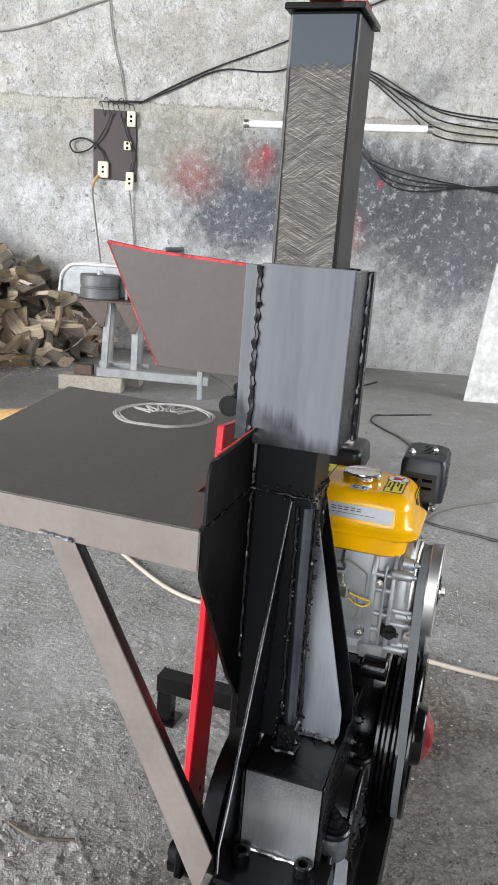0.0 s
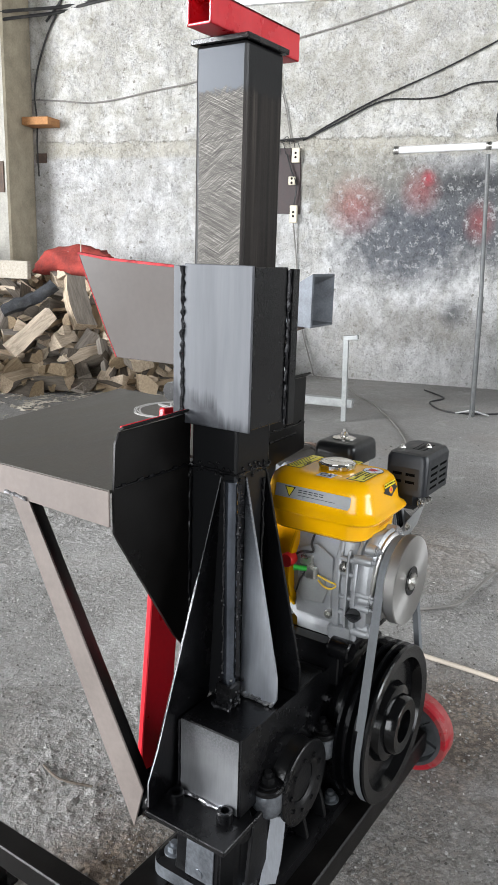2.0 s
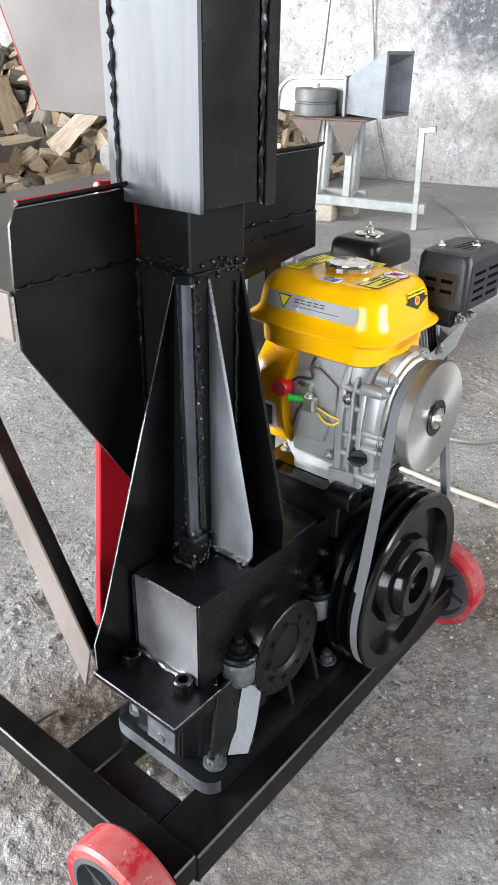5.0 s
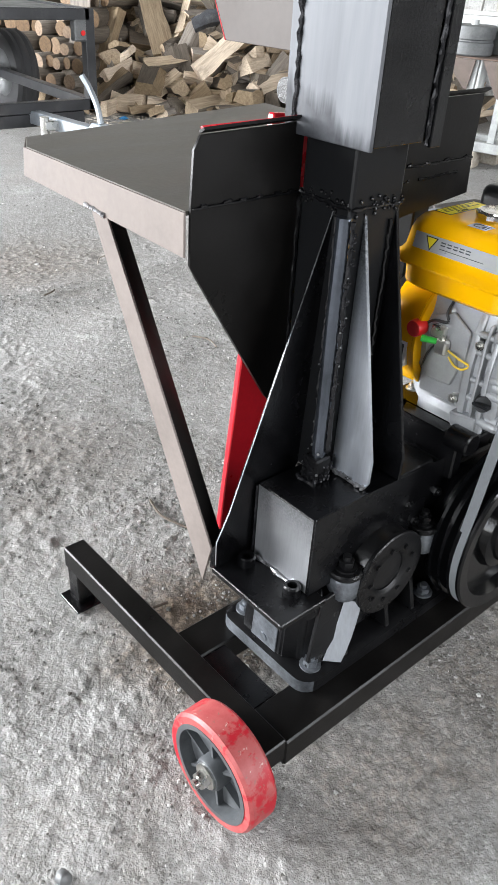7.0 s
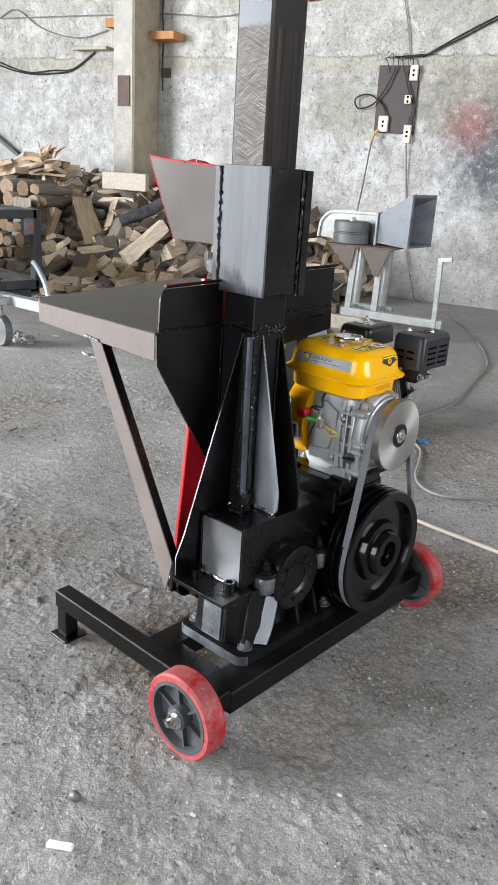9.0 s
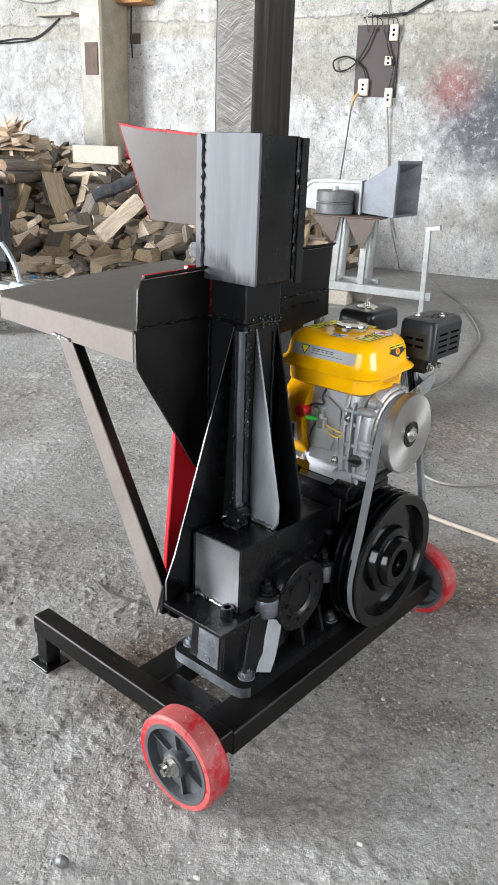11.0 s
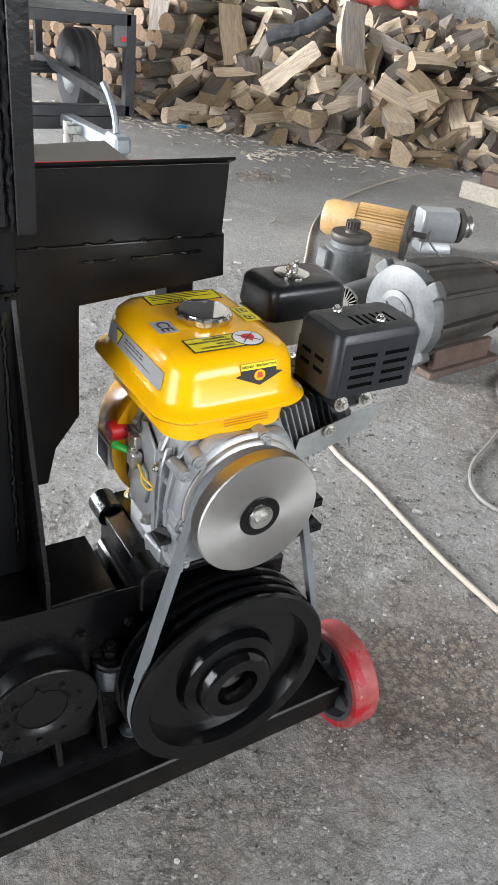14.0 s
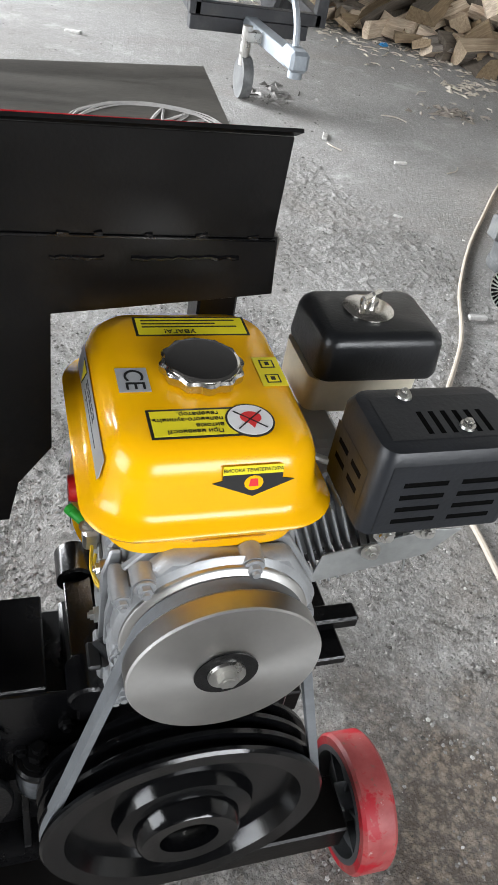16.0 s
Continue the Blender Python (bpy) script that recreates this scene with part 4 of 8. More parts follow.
    for x, y in ((-0.138, -0.084), (-0.138, 0.078), (0.40, -0.084), (0.15, -0.09)):
        bm = B()
        hexbolt(bm, (x, y, 0.154), (0, 0, 1), 0.0125, 0.014)
        part("flange_bolt", bm, WORNCAST, gear)
    for x, z in ((0.1, 0.335), (0.075, 0.38), (0.15, 0.375)):
        bm = B()
        hexbolt(bm, (x, -0.066, z), (0, -1, 0), 0.009, 0.009)
        part("housing_bolt", bm, BLACKCAST, gear)
    # engine seat
    bm = B()
    box(bm, 0.186, 0.45, -0.105, 0.09, 0.474, 0.4865, 0.002)
    seat = part("engine_seat", bm, BLACK, top, "black welded engine seat plate")
    for q in ((0.19, 0.40, -0.06, 0.06, 0.42, 0.4615), (0.3855, 0.475, -0.07, -0.045, 0.4875, 0.505), (0.3855, 0.475, 0.03, 0.055, 0.4875, 0.505)):
        bm = B()
        box(bm, *q, 0.003)
        part("seat_bar", bm, BLACK, seat)
    for y0, y1 in ((-0.108, -0.062), (0.045, 0.092)):
        bm = B()
        lathe(bm, [(0.0, y0), (0.018, y0), (0.021, y0 + 0.003), (0.021, y1 - 0.003), (0.018, y1), (0.0, y1)], (HINGE[0], 0, HINGE[1]), "y", 28)
        part("hinge_knuckle", bm, BLACK, seat)
    bm = B()
    rod(bm, (HINGE[0], -0.1, HINGE[1]), (HINGE[0], 0.085, HINGE[1]), 0.006, seg=16)
    part("hinge_pin", bm, BLACK, seat)
    bm = B()
    slab(bm, [(HINGE[0] - 0.014, -0.058, HINGE[1] - 0.002), (0.1855, -0.058, HINGE[1] - 0.002), (0.1855, 0.088, HINGE[1] - 0.002), (HINGE[0] + 0.014, 0.088, HINGE[1] - 0.002), (HINGE[0] + 0.012, 0.041, HINGE[1] - 0.002), (HINGE[0] - 0.014, 0.041, HINGE[1] - 0.002)], (0, 0, 0.010), 0.0015)
    part("hinge_plate", bm, BLACK, seat)
    bm = B()
    box(bm, 0.16, 0.186, -0.085, 0.07, 0.40, HINGE[1] - 0.0025, 0.003)
    part("seat_bracket", bm, BLACK, seat)

    # --- base plate, box and column
    bm = B()
    slab(bm, [(-0.226, -0.092, 0.293), (-0.13, -0.092, 0.293), (-0.13, 0.072, 0.293), (-0.226, 0.072, 0.293)], (0, 0, 0.010), 0.0015)
    part("base_plate", bm, BLACK, top)
    bm = B()
    slab(bm, [(-0.166, -0.04, 0.153), (-0.166, 0.055, 0.153), (-0.16, 0.05, 0.2915), (-0.16, -0.04, 0.2915)], (0.03, 0, 0), 0.003)
    slab(bm, [(-0.165, -0.041, 0.153), (-0.12, -0.088, 0.153), (-0.12, -0.075, 0.2915), (-0.16, -0.041, 0.2915)], (0.012, 0.012, 0), 0.002)
    slab(bm, [(-0.15, -0.088, 0.154), (-0.085, -0.098, 0.154), (-0.052, -0.09, 0.2), (-0.03, -0.084, 0.262), (-0.06, -0.082, 0.292), (-0.13, -0.086, 0.292)], (0, 0.008, 0), 0.002)
    part("pedestal", bm, BLACKCAST, top)
    bm = B()
    slab(bm, [(-0.1685, -0.03, 0.156), (-0.1685, 0.03, 0.156), (-0.1645, 0.026, 0.289), (-0.1645, -0.03, 0.289)], (0.003, 0, 0), 0.001)
    rod(bm, (-0.1695, 0.0, 0.17), (-0.164, 0.0, 0.17), 0.008, seg=16)
    part("pedestal_face", bm, WORNCAST, top, "worn silvery front of the gearbox pedestal")
    bm = B()
    box(bm, -0.15, 0.13, -0.0662, 0.057, 0.303, 0.446, 0.002)
    for f in bm.faces:
        f.material_index = 1 if f.normal.x < -0.9 or f.calc_center_median().x < -0.1499 else 0
    part("gear_cover_box", bm, [BLACK, STEEL], top, "black box with a bare steel front")
    bm = B()
    slab(bm, [(-0.1495, -0.0703, 0.303), (0.185, -0.0703, 0.30), (0.193, -0.0703, 0.40), (0.165, -0.0703, 0.437), (-0.02, -0.0703, 0.450), (-0.1495, -0.0703, 0.450)], (0, 0.004, 0), 0.001)
    part("side_plate", bm, BLACK, top)
    for x, y in ((-0.165, -0.05), (-0.175, 0.045)):
        bm = B()
        lathe(bm, [(0.0, 0.0), (0.014, 0.0), (0.014, 0.016), (0.012, 0.018), (0.008, 0.018), (0.007, 0.008), (0.0, 0.008)], (x, y, 0.303), "z", 20)
        part("socket_screw", bm, BLACK, top)
    # column, sanded on the sliding faces
    bm = B()
    box(bm, -0.062, 0.040, 0.014, 0.107, 0.446, 1.515, 0.005, seg=2)
    for f in bm.faces:
        f.material_index = 1 if f.calc_center_median().x < -0.0615 else 0
    mast = part("column", bm, [SCRATCHSIDE, SCRATCH], top, "square steel column, front face sanded bright", smooth=18)
    bm = B()
    box(bm, -0.068, 0.046, 0.008, 0.113, 1.515, 1.523, 0.001)
    part("cap_plate", bm, BLACK, mast)
    # red lifting eye bar on top: an open square tube
    bm = B()
    w, t, x0, x1, y, z = 0.043, 0.004, -0.115, 0.13, 0.062, 1.5475
    for a in (0, 1, 2, 3):
        r = Matrix.Translation((0, y, z)) @ Matrix.Rotation(radians(90 * a), 4, "X")
        box(bm, x0, x1, -w / 2, w / 2, w / 2 - t, w / 2, 0.001, r)
    box(bm, -0.02, 0.0, y - 0.01, y + 0.01, 1.522, 1.527)
    part("top_bar", bm, RED, top, "red open-ended square tube")

    # gussets and round bar
    def gusset(poly, t, mats, label=""):
        b = B()
        slab(b, poly, t, 0.0008)
        return part("gusset", b, mats, top, label)

    gusset([(-0.06, 0.044, 0.858), (-0.20, 0.064, 0.405), (-0.222, 0.066, 0.355), (-0.222, 0.066, 0.303), (-0.15, 0.066, 0.303), (-0.06, 0.062, 0.447)], (0, 0.004, 0), BLACK)
    bm = B()
    slab(bm, [(-0.061, 0.0435, 0.858), (-0.201, 0.0635, 0.405), (-0.223, 0.0655, 0.355), (-0.223, 0.0655, 0.31), (-0.2222, 0.0655, 0.31), (-0.2222, 0.0655, 0.355), (-0.2002, 0.0635, 0.405), (-0.0602, 0.0435, 0.858)], (0, 0.0018, 0))
    part("cut_edge", bm, STEEL, top, "bright cut edge of the gusset")
    gusset([(-0.034, 0.014, 0.852), (-0.034, -0.062, 0.50), (-0.034, -0.062, 0.46), (-0.034, -0.055, 0.447), (-0.034, 0.014, 0.447)], (0.006, 0, 0), BARE, "unpainted bright steel gusset")
    gusset([(0.03, 0.014, 0.852), (0.03, -0.072, 0.49), (0.03, -0.072, 0.447), (0.03, 0.014, 0.447)], (0.006, 0, 0), BLACK)
    bm = B()
    rod(bm, (-0.069, 0.013, 0.49), (-0.067, 0.019, 0.853), 0.0108, seg=28)
    part("round_bar", bm, BLUESTEEL, top, "round steel bar welded to the column")
    bm = B()
    box(bm, -0.088, -0.055, -0.002, 0.03, 0.446, 0.49, 0.003)
    part("bar_block", bm, BLACKCAST, top)
    rng = random.Random(5)
    for a, b, r, mm in (((-0.066, 0.029, 0.5), (-0.0655, 0.034, 0.85), 0.0034, WELD), ((-0.066, -0.001, 0.5), (-0.0655, 0.005, 0.85), 0.0034, WELD),
                        ((-0.0625, 0.016, 0.862), (-0.0625, 0.107, 0.866), 0.003, BLACK), ((-0.06, 0.0138, 0.862), (0.04, 0.0138, 0.86), 0.003, BLACK),
                        ((-0.034, 0.008, 0.45), (-0.034, -0.056, 0.45), 0.0042, SILVERWELD), ((0.02, 0.0125, 0.48), (0.02, 0.0125, 0.84), 0.0034, BLACK),
                        ((-0.09, -0.004, 0.449), (-0.09, 0.034, 0.449), 0.0045, WELD),
                        ((-0.152, -0.055, 0.305), (-0.152, 0.055, 0.305), 0.0035, SILVERWELD), ((-0.15, 0.059, 0.31), (-0.15, 0.059, 0.44), 0.0022, WELD),
                        ((-0.062, 0.1085, 0.58), (-0.062, 0.1085, 0.86), 0.0034, BLACK)):
        b2 = B()
        bead(b2, a, b, r, 0.0065, rng)
        part("weld_bead", b2, mm, top)

    # spatter and lumps round the welded foot of the bar and the column joint
    def spatter(spots, r0, r1, mat):
        b = B()
        for p in spots:
            q = rng.uniform(r0, r1)
            bmesh.ops.create_icosphere(b, subdivisions=1, radius=q, matrix=Matrix.Translation(p))
        ob = part("weld_spatter", b, mat, top)
        tagged(ob, kind="stuff")

    spatter([(rng.uniform(-0.092, -0.052), rng.uniform(-0.006, 0.034), 0.448 + abs(rng.gauss(0, 0.020))) for _ in range(70)], 0.0022, 0.0052, WELD)
    spatter([(rng.uniform(-0.092, -0.056), rng.choice([-0.004, 0.032]) + rng.gauss(0, 0.003), 0.487 + rng.gauss(0, 0.012)) for _ in range(9)], 0.0014, 0.0028, SILVERWELD)
    spatter([(-0.036 + rng.gauss(0, 0.002), rng.uniform(-0.056, 0.012), 0.449 + abs(rng.gauss(0, 0.004))) for _ in range(26)], 0.0018, 0.0036, SILVERWELD)
    spatter([(-0.0655 + rng.gauss(0, 0.0015), rng.choice([0.0005, 0.0285]) + rng.gauss(0, 0.0022), 0.50 + rng.uniform(0, 0.35)) for _ in range(150)], 0.0012, 0.003, WELD)
    spatter([(-0.0665 + rng.gauss(0, 0.0012), rng.choice([0.0005, 0.0285]) + rng.gauss(0, 0.002), 0.47 + rng.uniform(0, 0.38)) for _ in range(34)], 0.001, 0.0022, SILVERWELD)
    spatter([(rng.uniform(-0.06, 0.04), 0.0128, 0.862 + rng.gauss(0, 0.006)) for _ in range(40)], 0.0014, 0.0036, BLACK)
    spatter([(-0.0628, rng.uniform(0.01, 0.11), 0.863 + rng.gauss(0, 0.006)) for _ in range(34)], 0.0014, 0.0036, BLACK)
    spatter([(-0.152, rng.uniform(-0.055, 0.055), 0.304 + abs(rng.gauss(0, 0.002))) for _ in range(24)], 0.0014, 0.003, SILVERWELD)

    # --- sliding sleeve with the splitting blade
    z0, z1 = SLEEVE, SLEEVE + 0.258
    bm = B()
    box(bm, -0.079, -0.073, -0.018, 0.113, z0, z1, 0.001)
    sleeve = part("sleeve", bm, SHEET, top, "bare steel sleeve sliding on the column")
    bm = B()
    box(bm, -0.073, 0.022, -0.018, -0.010, z0 + 0.004, z1 - 0.002, 0.001)
    part("side_plate", bm, BLACK, sleeve, "black painted sleeve side")
    bm = B()
    box(bm, -0.073, 0.055, 0.1085, 0.113, z0 + 0.004, z1 - 0.002, 0.001)
    part("side_plate", bm, BLACK, sleeve, "black painted sleeve side")
    bm = B()
    box(bm, 0.049, 0.055, 0.0, 0.1085, z0 + 0.004, z1 - 0.002, 0.001)
    part("rear_plate", bm, BLACK, sleeve)
    bm = B()
    box(bm, 0.031, 0.052, -0.024, -0.016, z0 - 0.003, z1 - 0.004, 0.001)
    box(bm, 0.022, 0.031, -0.014, -0.008, z0 + 0.004, z1 - 0.004)
    part("rear_flange", bm, BLACK, sleeve)
    bm = B()
    bead(bm, (0.0275, -0.019, z0), (0.0275, -0.019, z1 - 0.006), 0.0036, 0.0065, rng)
    part("weld_seam", bm, WELD, sleeve)
    bm = B()
    box(bm, -0.073, -0.066, 0.113, 0.139, z0, z1 - 0.003, 0.001)
    part("side_strip", bm, SHEET, sleeve)
    bm = B()
    bead(bm, (-0.078, 0.1145, z0 + 0.004), (-0.078, 0.1145, z1 - 0.004), 0.0045, 0.0065, rng)
    part("weld_seam", bm, WELD, sleeve)
    zb = z1 - 0.165
    bm = B()
    slab(bm, [(-0.07, 0.138, z1 - 0.004), (-0.07, 0.29, z1 + 0.004), (-0.07, 0.358, z1 + 0.012), (-0.07, 0.325, z1 - 0.055), (-0.07, 0.29, z1 - 0.125), (-0.07, 0.269, zb), (-0.07, 0.138, zb)], (0.008, 0, 0), 0.0008)
    blade = part("blade", bm, BLADE, sleeve, "dull steel splitting plate with red sprayed edges")
    bm = B()
    slab(bm, [(-0.0705, 0.138, z1 - 0.0035), (-0.0705, 0.29, z1 + 0.0045), (-0.0705, 0.358, z1 + 0.0125), (-0.0705, 0.358, z1 + 0.0085), (-0.0705, 0.29, z1 + 0.0005), (-0.0705, 0.138, z1 - 0.0075)], (0.0095, 0, 0))
    slab(bm, [(-0.0705, 0.3595, z1 + 0.011), (-0.0705, 0.3265, z1 - 0.055), (-0.0705, 0.2915, z1 - 0.125), (-0.0705, 0.2705, zb), (-0.0705, 0.2688, zb), (-0.0705, 0.2898, z1 - 0.125), (-0.0705, 0.3248, z1 - 0.055), (-0.0705, 0.3575, z1 + 0.011)], (0.0095, 0, 0))
    part("red_edge", bm, REDSPRAY, sleeve)
    bm = B()
    slab(bm, [(-0.02, 0.13, z0 + 0.02), (-0.02, 0.155, z0 + 0.02), (-0.02, 0.165, z0 + 0.07), (-0.02, 0.13, z0 + 0.09)], (0.02, 0, 0), 0.002)
    rod(bm, (-0.06, 0.155, z0 + 0.045), (0.03, 0.155, z0 + 0.045), 0.016, seg=20)
    part("rod_eye", bm, BLACK, sleeve)

    # --- connecting rod and crank behind the column
    bm = B()
    beam(bm, (-0.04, 0.158, SLEEVE + 0.015), (-0.113, 0.158, 0.20), 0.080, 0.012, up=(0, 1, 0), bevel=0.002)
    rodp = part("connecting_rod", bm, RED, top, "red flat connecting rod")
    bm = B()
    beam(bm, (-0.1045, 0.158, 0.287), (-0.1135, 0.158, 0.195), 0.083, 0.015, up=(0, 1, 0), bevel=0.003)
    part("rod_end", bm, BLACK, rodp, "black painted lower rod end")
    bm = B()
    rod(bm, (-0.112, 0.138, 0.215), (-0.112, 0.18, 0.215), 0.034, seg=28)
    part("rod_bearing", bm, BLACK, rodp)
    bm = B()
    rod(bm, (-0.02, 0.1, 0.272), (-0.02, 0.128, 0.272), 0.125, seg=40)
    rod(bm, (-0.112, 0.12, 0.215), (-0.112, 0.188, 0.215), 0.014, seg=20)
    rod(bm, (-0.02, 0.08, 0.272), (-0.02, 0.12, 0.272), 0.03, seg=24)
    part("crank_disc", bm, BLACK, top)

    # --- back plate with flared lip, left wing and right wing
    bm = B()
    slab(bm, [(-0.246, 0.111, 0.868), (-0.246, 0.111, 0.792), (-0.236, 0.111, 0.775), (-0.10, 0.111, 0.56), (-0.05, 0.111, 0.50), (0.03, 0.111, 0.50), (0.03, 0.111, 0.868)], (0, 0.006, 0), 0.0008)
    slab(bm, [(0.03, 0.130, 0.868), (0.03, 0.130, 0.50), (0.10, 0.130, 0.50), (0.112, 0.130, 0.56), (0.15, 0.130, 0.61), (0.15, 0.130, 0.783), (0.285, 0.130, 0.796), (0.372, 0.130, 0.805), (0.367, 0.130, 0.868)], (0, 0.006, 0), 0.0008)
    back = part("back_plate", bm, SATIN, top, "black back plate welded behind the column")
    bm = B()
    slab(bm, [(-0.248, 0.109, 0.868), (-0.063, 0.109, 0.868), (-0.063, 0.109, 0.955), (-0.234, 0.109, 0.951), (-0.244, 0.109, 0.935)], (0, 0.005, 0), 0.0006)
    slab(bm, [(-0.06, 0.109, 0.957), (-0.236, 0.109, 0.953), (-0.236, 0.1, 0.958), (-0.06, 0.1, 0.962)], (0, 0.002, 0.003))
    part("left_lip", bm, SATIN, back)
    bm = B()
    slab(bm, [(0.042, 0.128, 0.868), (0.362, 0.128, 0.868), (0.364, 0.128, 0.965), (0.042, 0.128, 0.962)], (0, 0.005, 0), 0.0006)
    slab(bm, [(0.042, 0.128, 0.963), (0.364, 0.128, 0.966), (0.369, 0.12, 0.972), (0.042, 0.12, 0.968)], (0, 0.002, 0.003))
    part("right_lip", bm, SATIN, back)
    for xa, xb, dy, dz in ((-0.236, -0.062, 0.0, 0.0), (0.042, 0.366, 0.02, 0.0095)):
        bm = B()
        slab(bm, [(xa, 0.1035 + dy, 0.9605 + dz), (xb, 0.1035 + dy, 0.9625 + dz), (xb, 0.1065 + dy, 0.9605 + dz), (xa, 0.1065 + dy, 0.9585 + dz)], (0, 0.002, 0.0015))
        part("red_rim", bm, RED, back)
    for xa, xb, yy, z, gap in ((-0.24, -0.065, 0.109, 0.868, 0.026), (0.045, 0.362, 0.128, 0.868, 0.045)):
        k = int((xb - xa) / gap)
        for i in range(k):
            bm = B()
            x = xa + (xb - xa) * (i + rng.uniform(0.1, 0.5)) / k
            bead(bm, (x, yy, z), (x + rng.uniform(0.006, 0.014), yy, z + rng.uniform(-0.002, 0.002)), 0.0026, 0.004, rng)
            part("tack_weld", bm, BLACK, back)
    for xa, xb, za, zb in ((0.15, 0.20, 0.842, 0.843), (0.225, 0.33, 0.843, 0.846)):
        bm = B()
        bead(bm, (xa, 0.1295, za), (xb, 0.1295, zb), 0.0026, 0.005, rng)
        part("seam_weld", bm, BLACK, back)
    # folded lower edge of the lips
    for xa, xb, yy, z in ((-0.245, -0.063, 0.1085, 0.8655), (0.042, 0.364, 0.1275, 0.8655)):
        bm = B()
        box(bm, xa, xb, yy - 0.0012, yy + 0.003, z - 0.0015, z + 0.0015, 0.0006)
        part("lip_edge", bm, BLACK, back)

    # --- table
    T = 0.862
    outline = [(-0.25, 0.118), (-0.25, 0.535), (-0.215, 0.60), (0.42, 0.72), (0.40, 0.47), (0.372, 0.138), (0.02, 0.138), (0.02, 0.118), (-0.005, 0.118), (-0.005, 0.178), (-0.112, 0.178), (-0.112, 0.118)]
    bm = B()
    slab(bm, [(x, y, T - 0.006) for x, y in outline], (0, 0, 0.006), 0.0008)
    table = part("table", bm, TABLETOP, top, "dark steel work table with a chalked circle")
    bm = B()
    slab(bm, [(-0.2535, 0.116, T - 0.001), (-0.2535, 0.537, T - 0.001), (-0.2535, 0.543, T - 0.046), (-0.2535, 0.116, T - 0.058)], (0.0035, 0, 0), 0.0006)
    slab(bm, [(-0.252, 0.537, T - 0.001), (-0.216, 0.603, T - 0.001), (-0.216, 0.603, T - 0.045), (-0.252, 0.543, T - 0.046)], (0.003, 0.002, 0))
    part("apron", bm, EDGESTEEL, table, "flat steel apron")
    bm = B()
    slab(bm, [(-0.214, 0.603, T - 0.001), (0.421, 0.723, T - 0.001), (0.421, 0.723, T - 0.045), (-0.214, 0.603, T - 0.045)], (0, -0.003, 0))
    slab(bm, [(0.421, 0.72, T - 0.001), (0.401, 0.47, T - 0.001), (0.373, 0.14, T - 0.001), (0.373, 0.14, T - 0.045), (0.401, 0.47, T - 0.045), (0.421, 0.72, T - 0.045)], (-0.003, 0, 0))
    part("side_apron", bm, EDGESTEEL, table)
    bm = B()
    cx, cy, zz = 0.295, 0.42, T + 0.0008
    for ra, ph, w in ((0.100, 0.0, 0.0024), (0.096, 0.4, 0.002), (0.091, 1.1, 0.0018), (0.104, 2.0, 0.0012)):
        hose(bm, [(cx + ra * math.cos(a / 24 * 6.2832 + ph) + 0.003 * math.sin(a * 1.7), cy + ra * math.sin(a / 24 * 6.2832 + ph), zz - w * 0.6) for a in range(25)], w, 5, 2)
    for k in range(5):
        a0 = rng.uniform(0, 6.28)
        pts = [(cx + 0.085 * math.cos(a0 + 0.35 * i) * (1 if i % 2 else 0.35), cy + 0.085 * math.sin(a0 + 0.35 * i) * (1 if i % 2 else 0.35), zz - 0.0006) for i in range(5)]
        hose(bm, pts, rng.uniform(0.0014, 0.0024), 5, 5)
    part("chalk_circle", bm, CHALK, table)
    bm = B()
    box(bm, 0.312, 0.357, 0.19, 0.235, 0.0, T - 0.007, 0.003)
    part("table_leg", bm, SATIN, top)
    # angle-iron brace from the apron to the base plate
    bm = B()
    pa, pb = Vector((-0.252, 0.352, T - 0.03)), Vector((-0.225, 0.096, 0.258))
    qa, qb = Vector((-0.252, 0.303, T - 0.045)), Vector((-0.225, 0.076, 0.338))
    slab(bm, [pa, qa, qb, pb], (0.0035, 0, 0), 0.0006)
    br = part("brace", bm, EDGESTEEL, top, "bare flat-bar table brace")
    bm = B()
    slab(bm, [qa + Vector((0.0035, 0, 0)), qb + Vector((0.0035, 0, 0)), qb + Vector((0.030, 0.006, -0.004)), qa + Vector((0.030, 0.006, -0.004))], (0, 0.003, 0.001), 0.0005)
    part("brace_flange", bm, SATIN, br)
    bm = B()
    bead(bm, (-0.255, 0.352, T - 0.045), (-0.255, 0.30, T - 0.05), 0.003, 0.005, rng)
    part("weld_bead", bm, SILVERWELD, br)

    # --- driven pulley, three grooves
    bm = B()
    R = 0.163
    prof = [(0.0, -0.165), (0.032, -0.165), (0.034, -0.194), (0.055, -0.196), (0.059, -0.192), (0.062, -0.176), (0.078, -0.172), (0.084, -0.158), (0.130, -0.158), (0.137, -0.178), (0.160, -0.180), (R, -0.177)]
    y = -0.177
    for k in range(3):
        prof += [(R, y + 0.004), (R - 0.015, y + 0.009), (R - 0.015, y + 0.013), (R, y + 0.018)]
        y += 0.0195
    prof += [(R, y + 0.004), (0.13, y + 0.004), (0.125, -0.13), (0.06, -0.13), (0.055, -0.09), (0.0, -0.09)]
    lathe(bm, prof, (PUL[0], 0.008, PUL[1]), "y", 72)
    part("driven_pulley", bm, PULLEYBLACK, top, "large black three-groove pulley")
    bm = B()
    lathe(bm, [(0.0, -0.172), (0.010, -0.172), (0.012, -0.170), (0.022, -0.170), (0.023, -0.160), (0.0, -0.160)], (PUL[0], 0.008, PUL[1]), "y", 32)
    part("shaft_end", bm, ZINC, top)
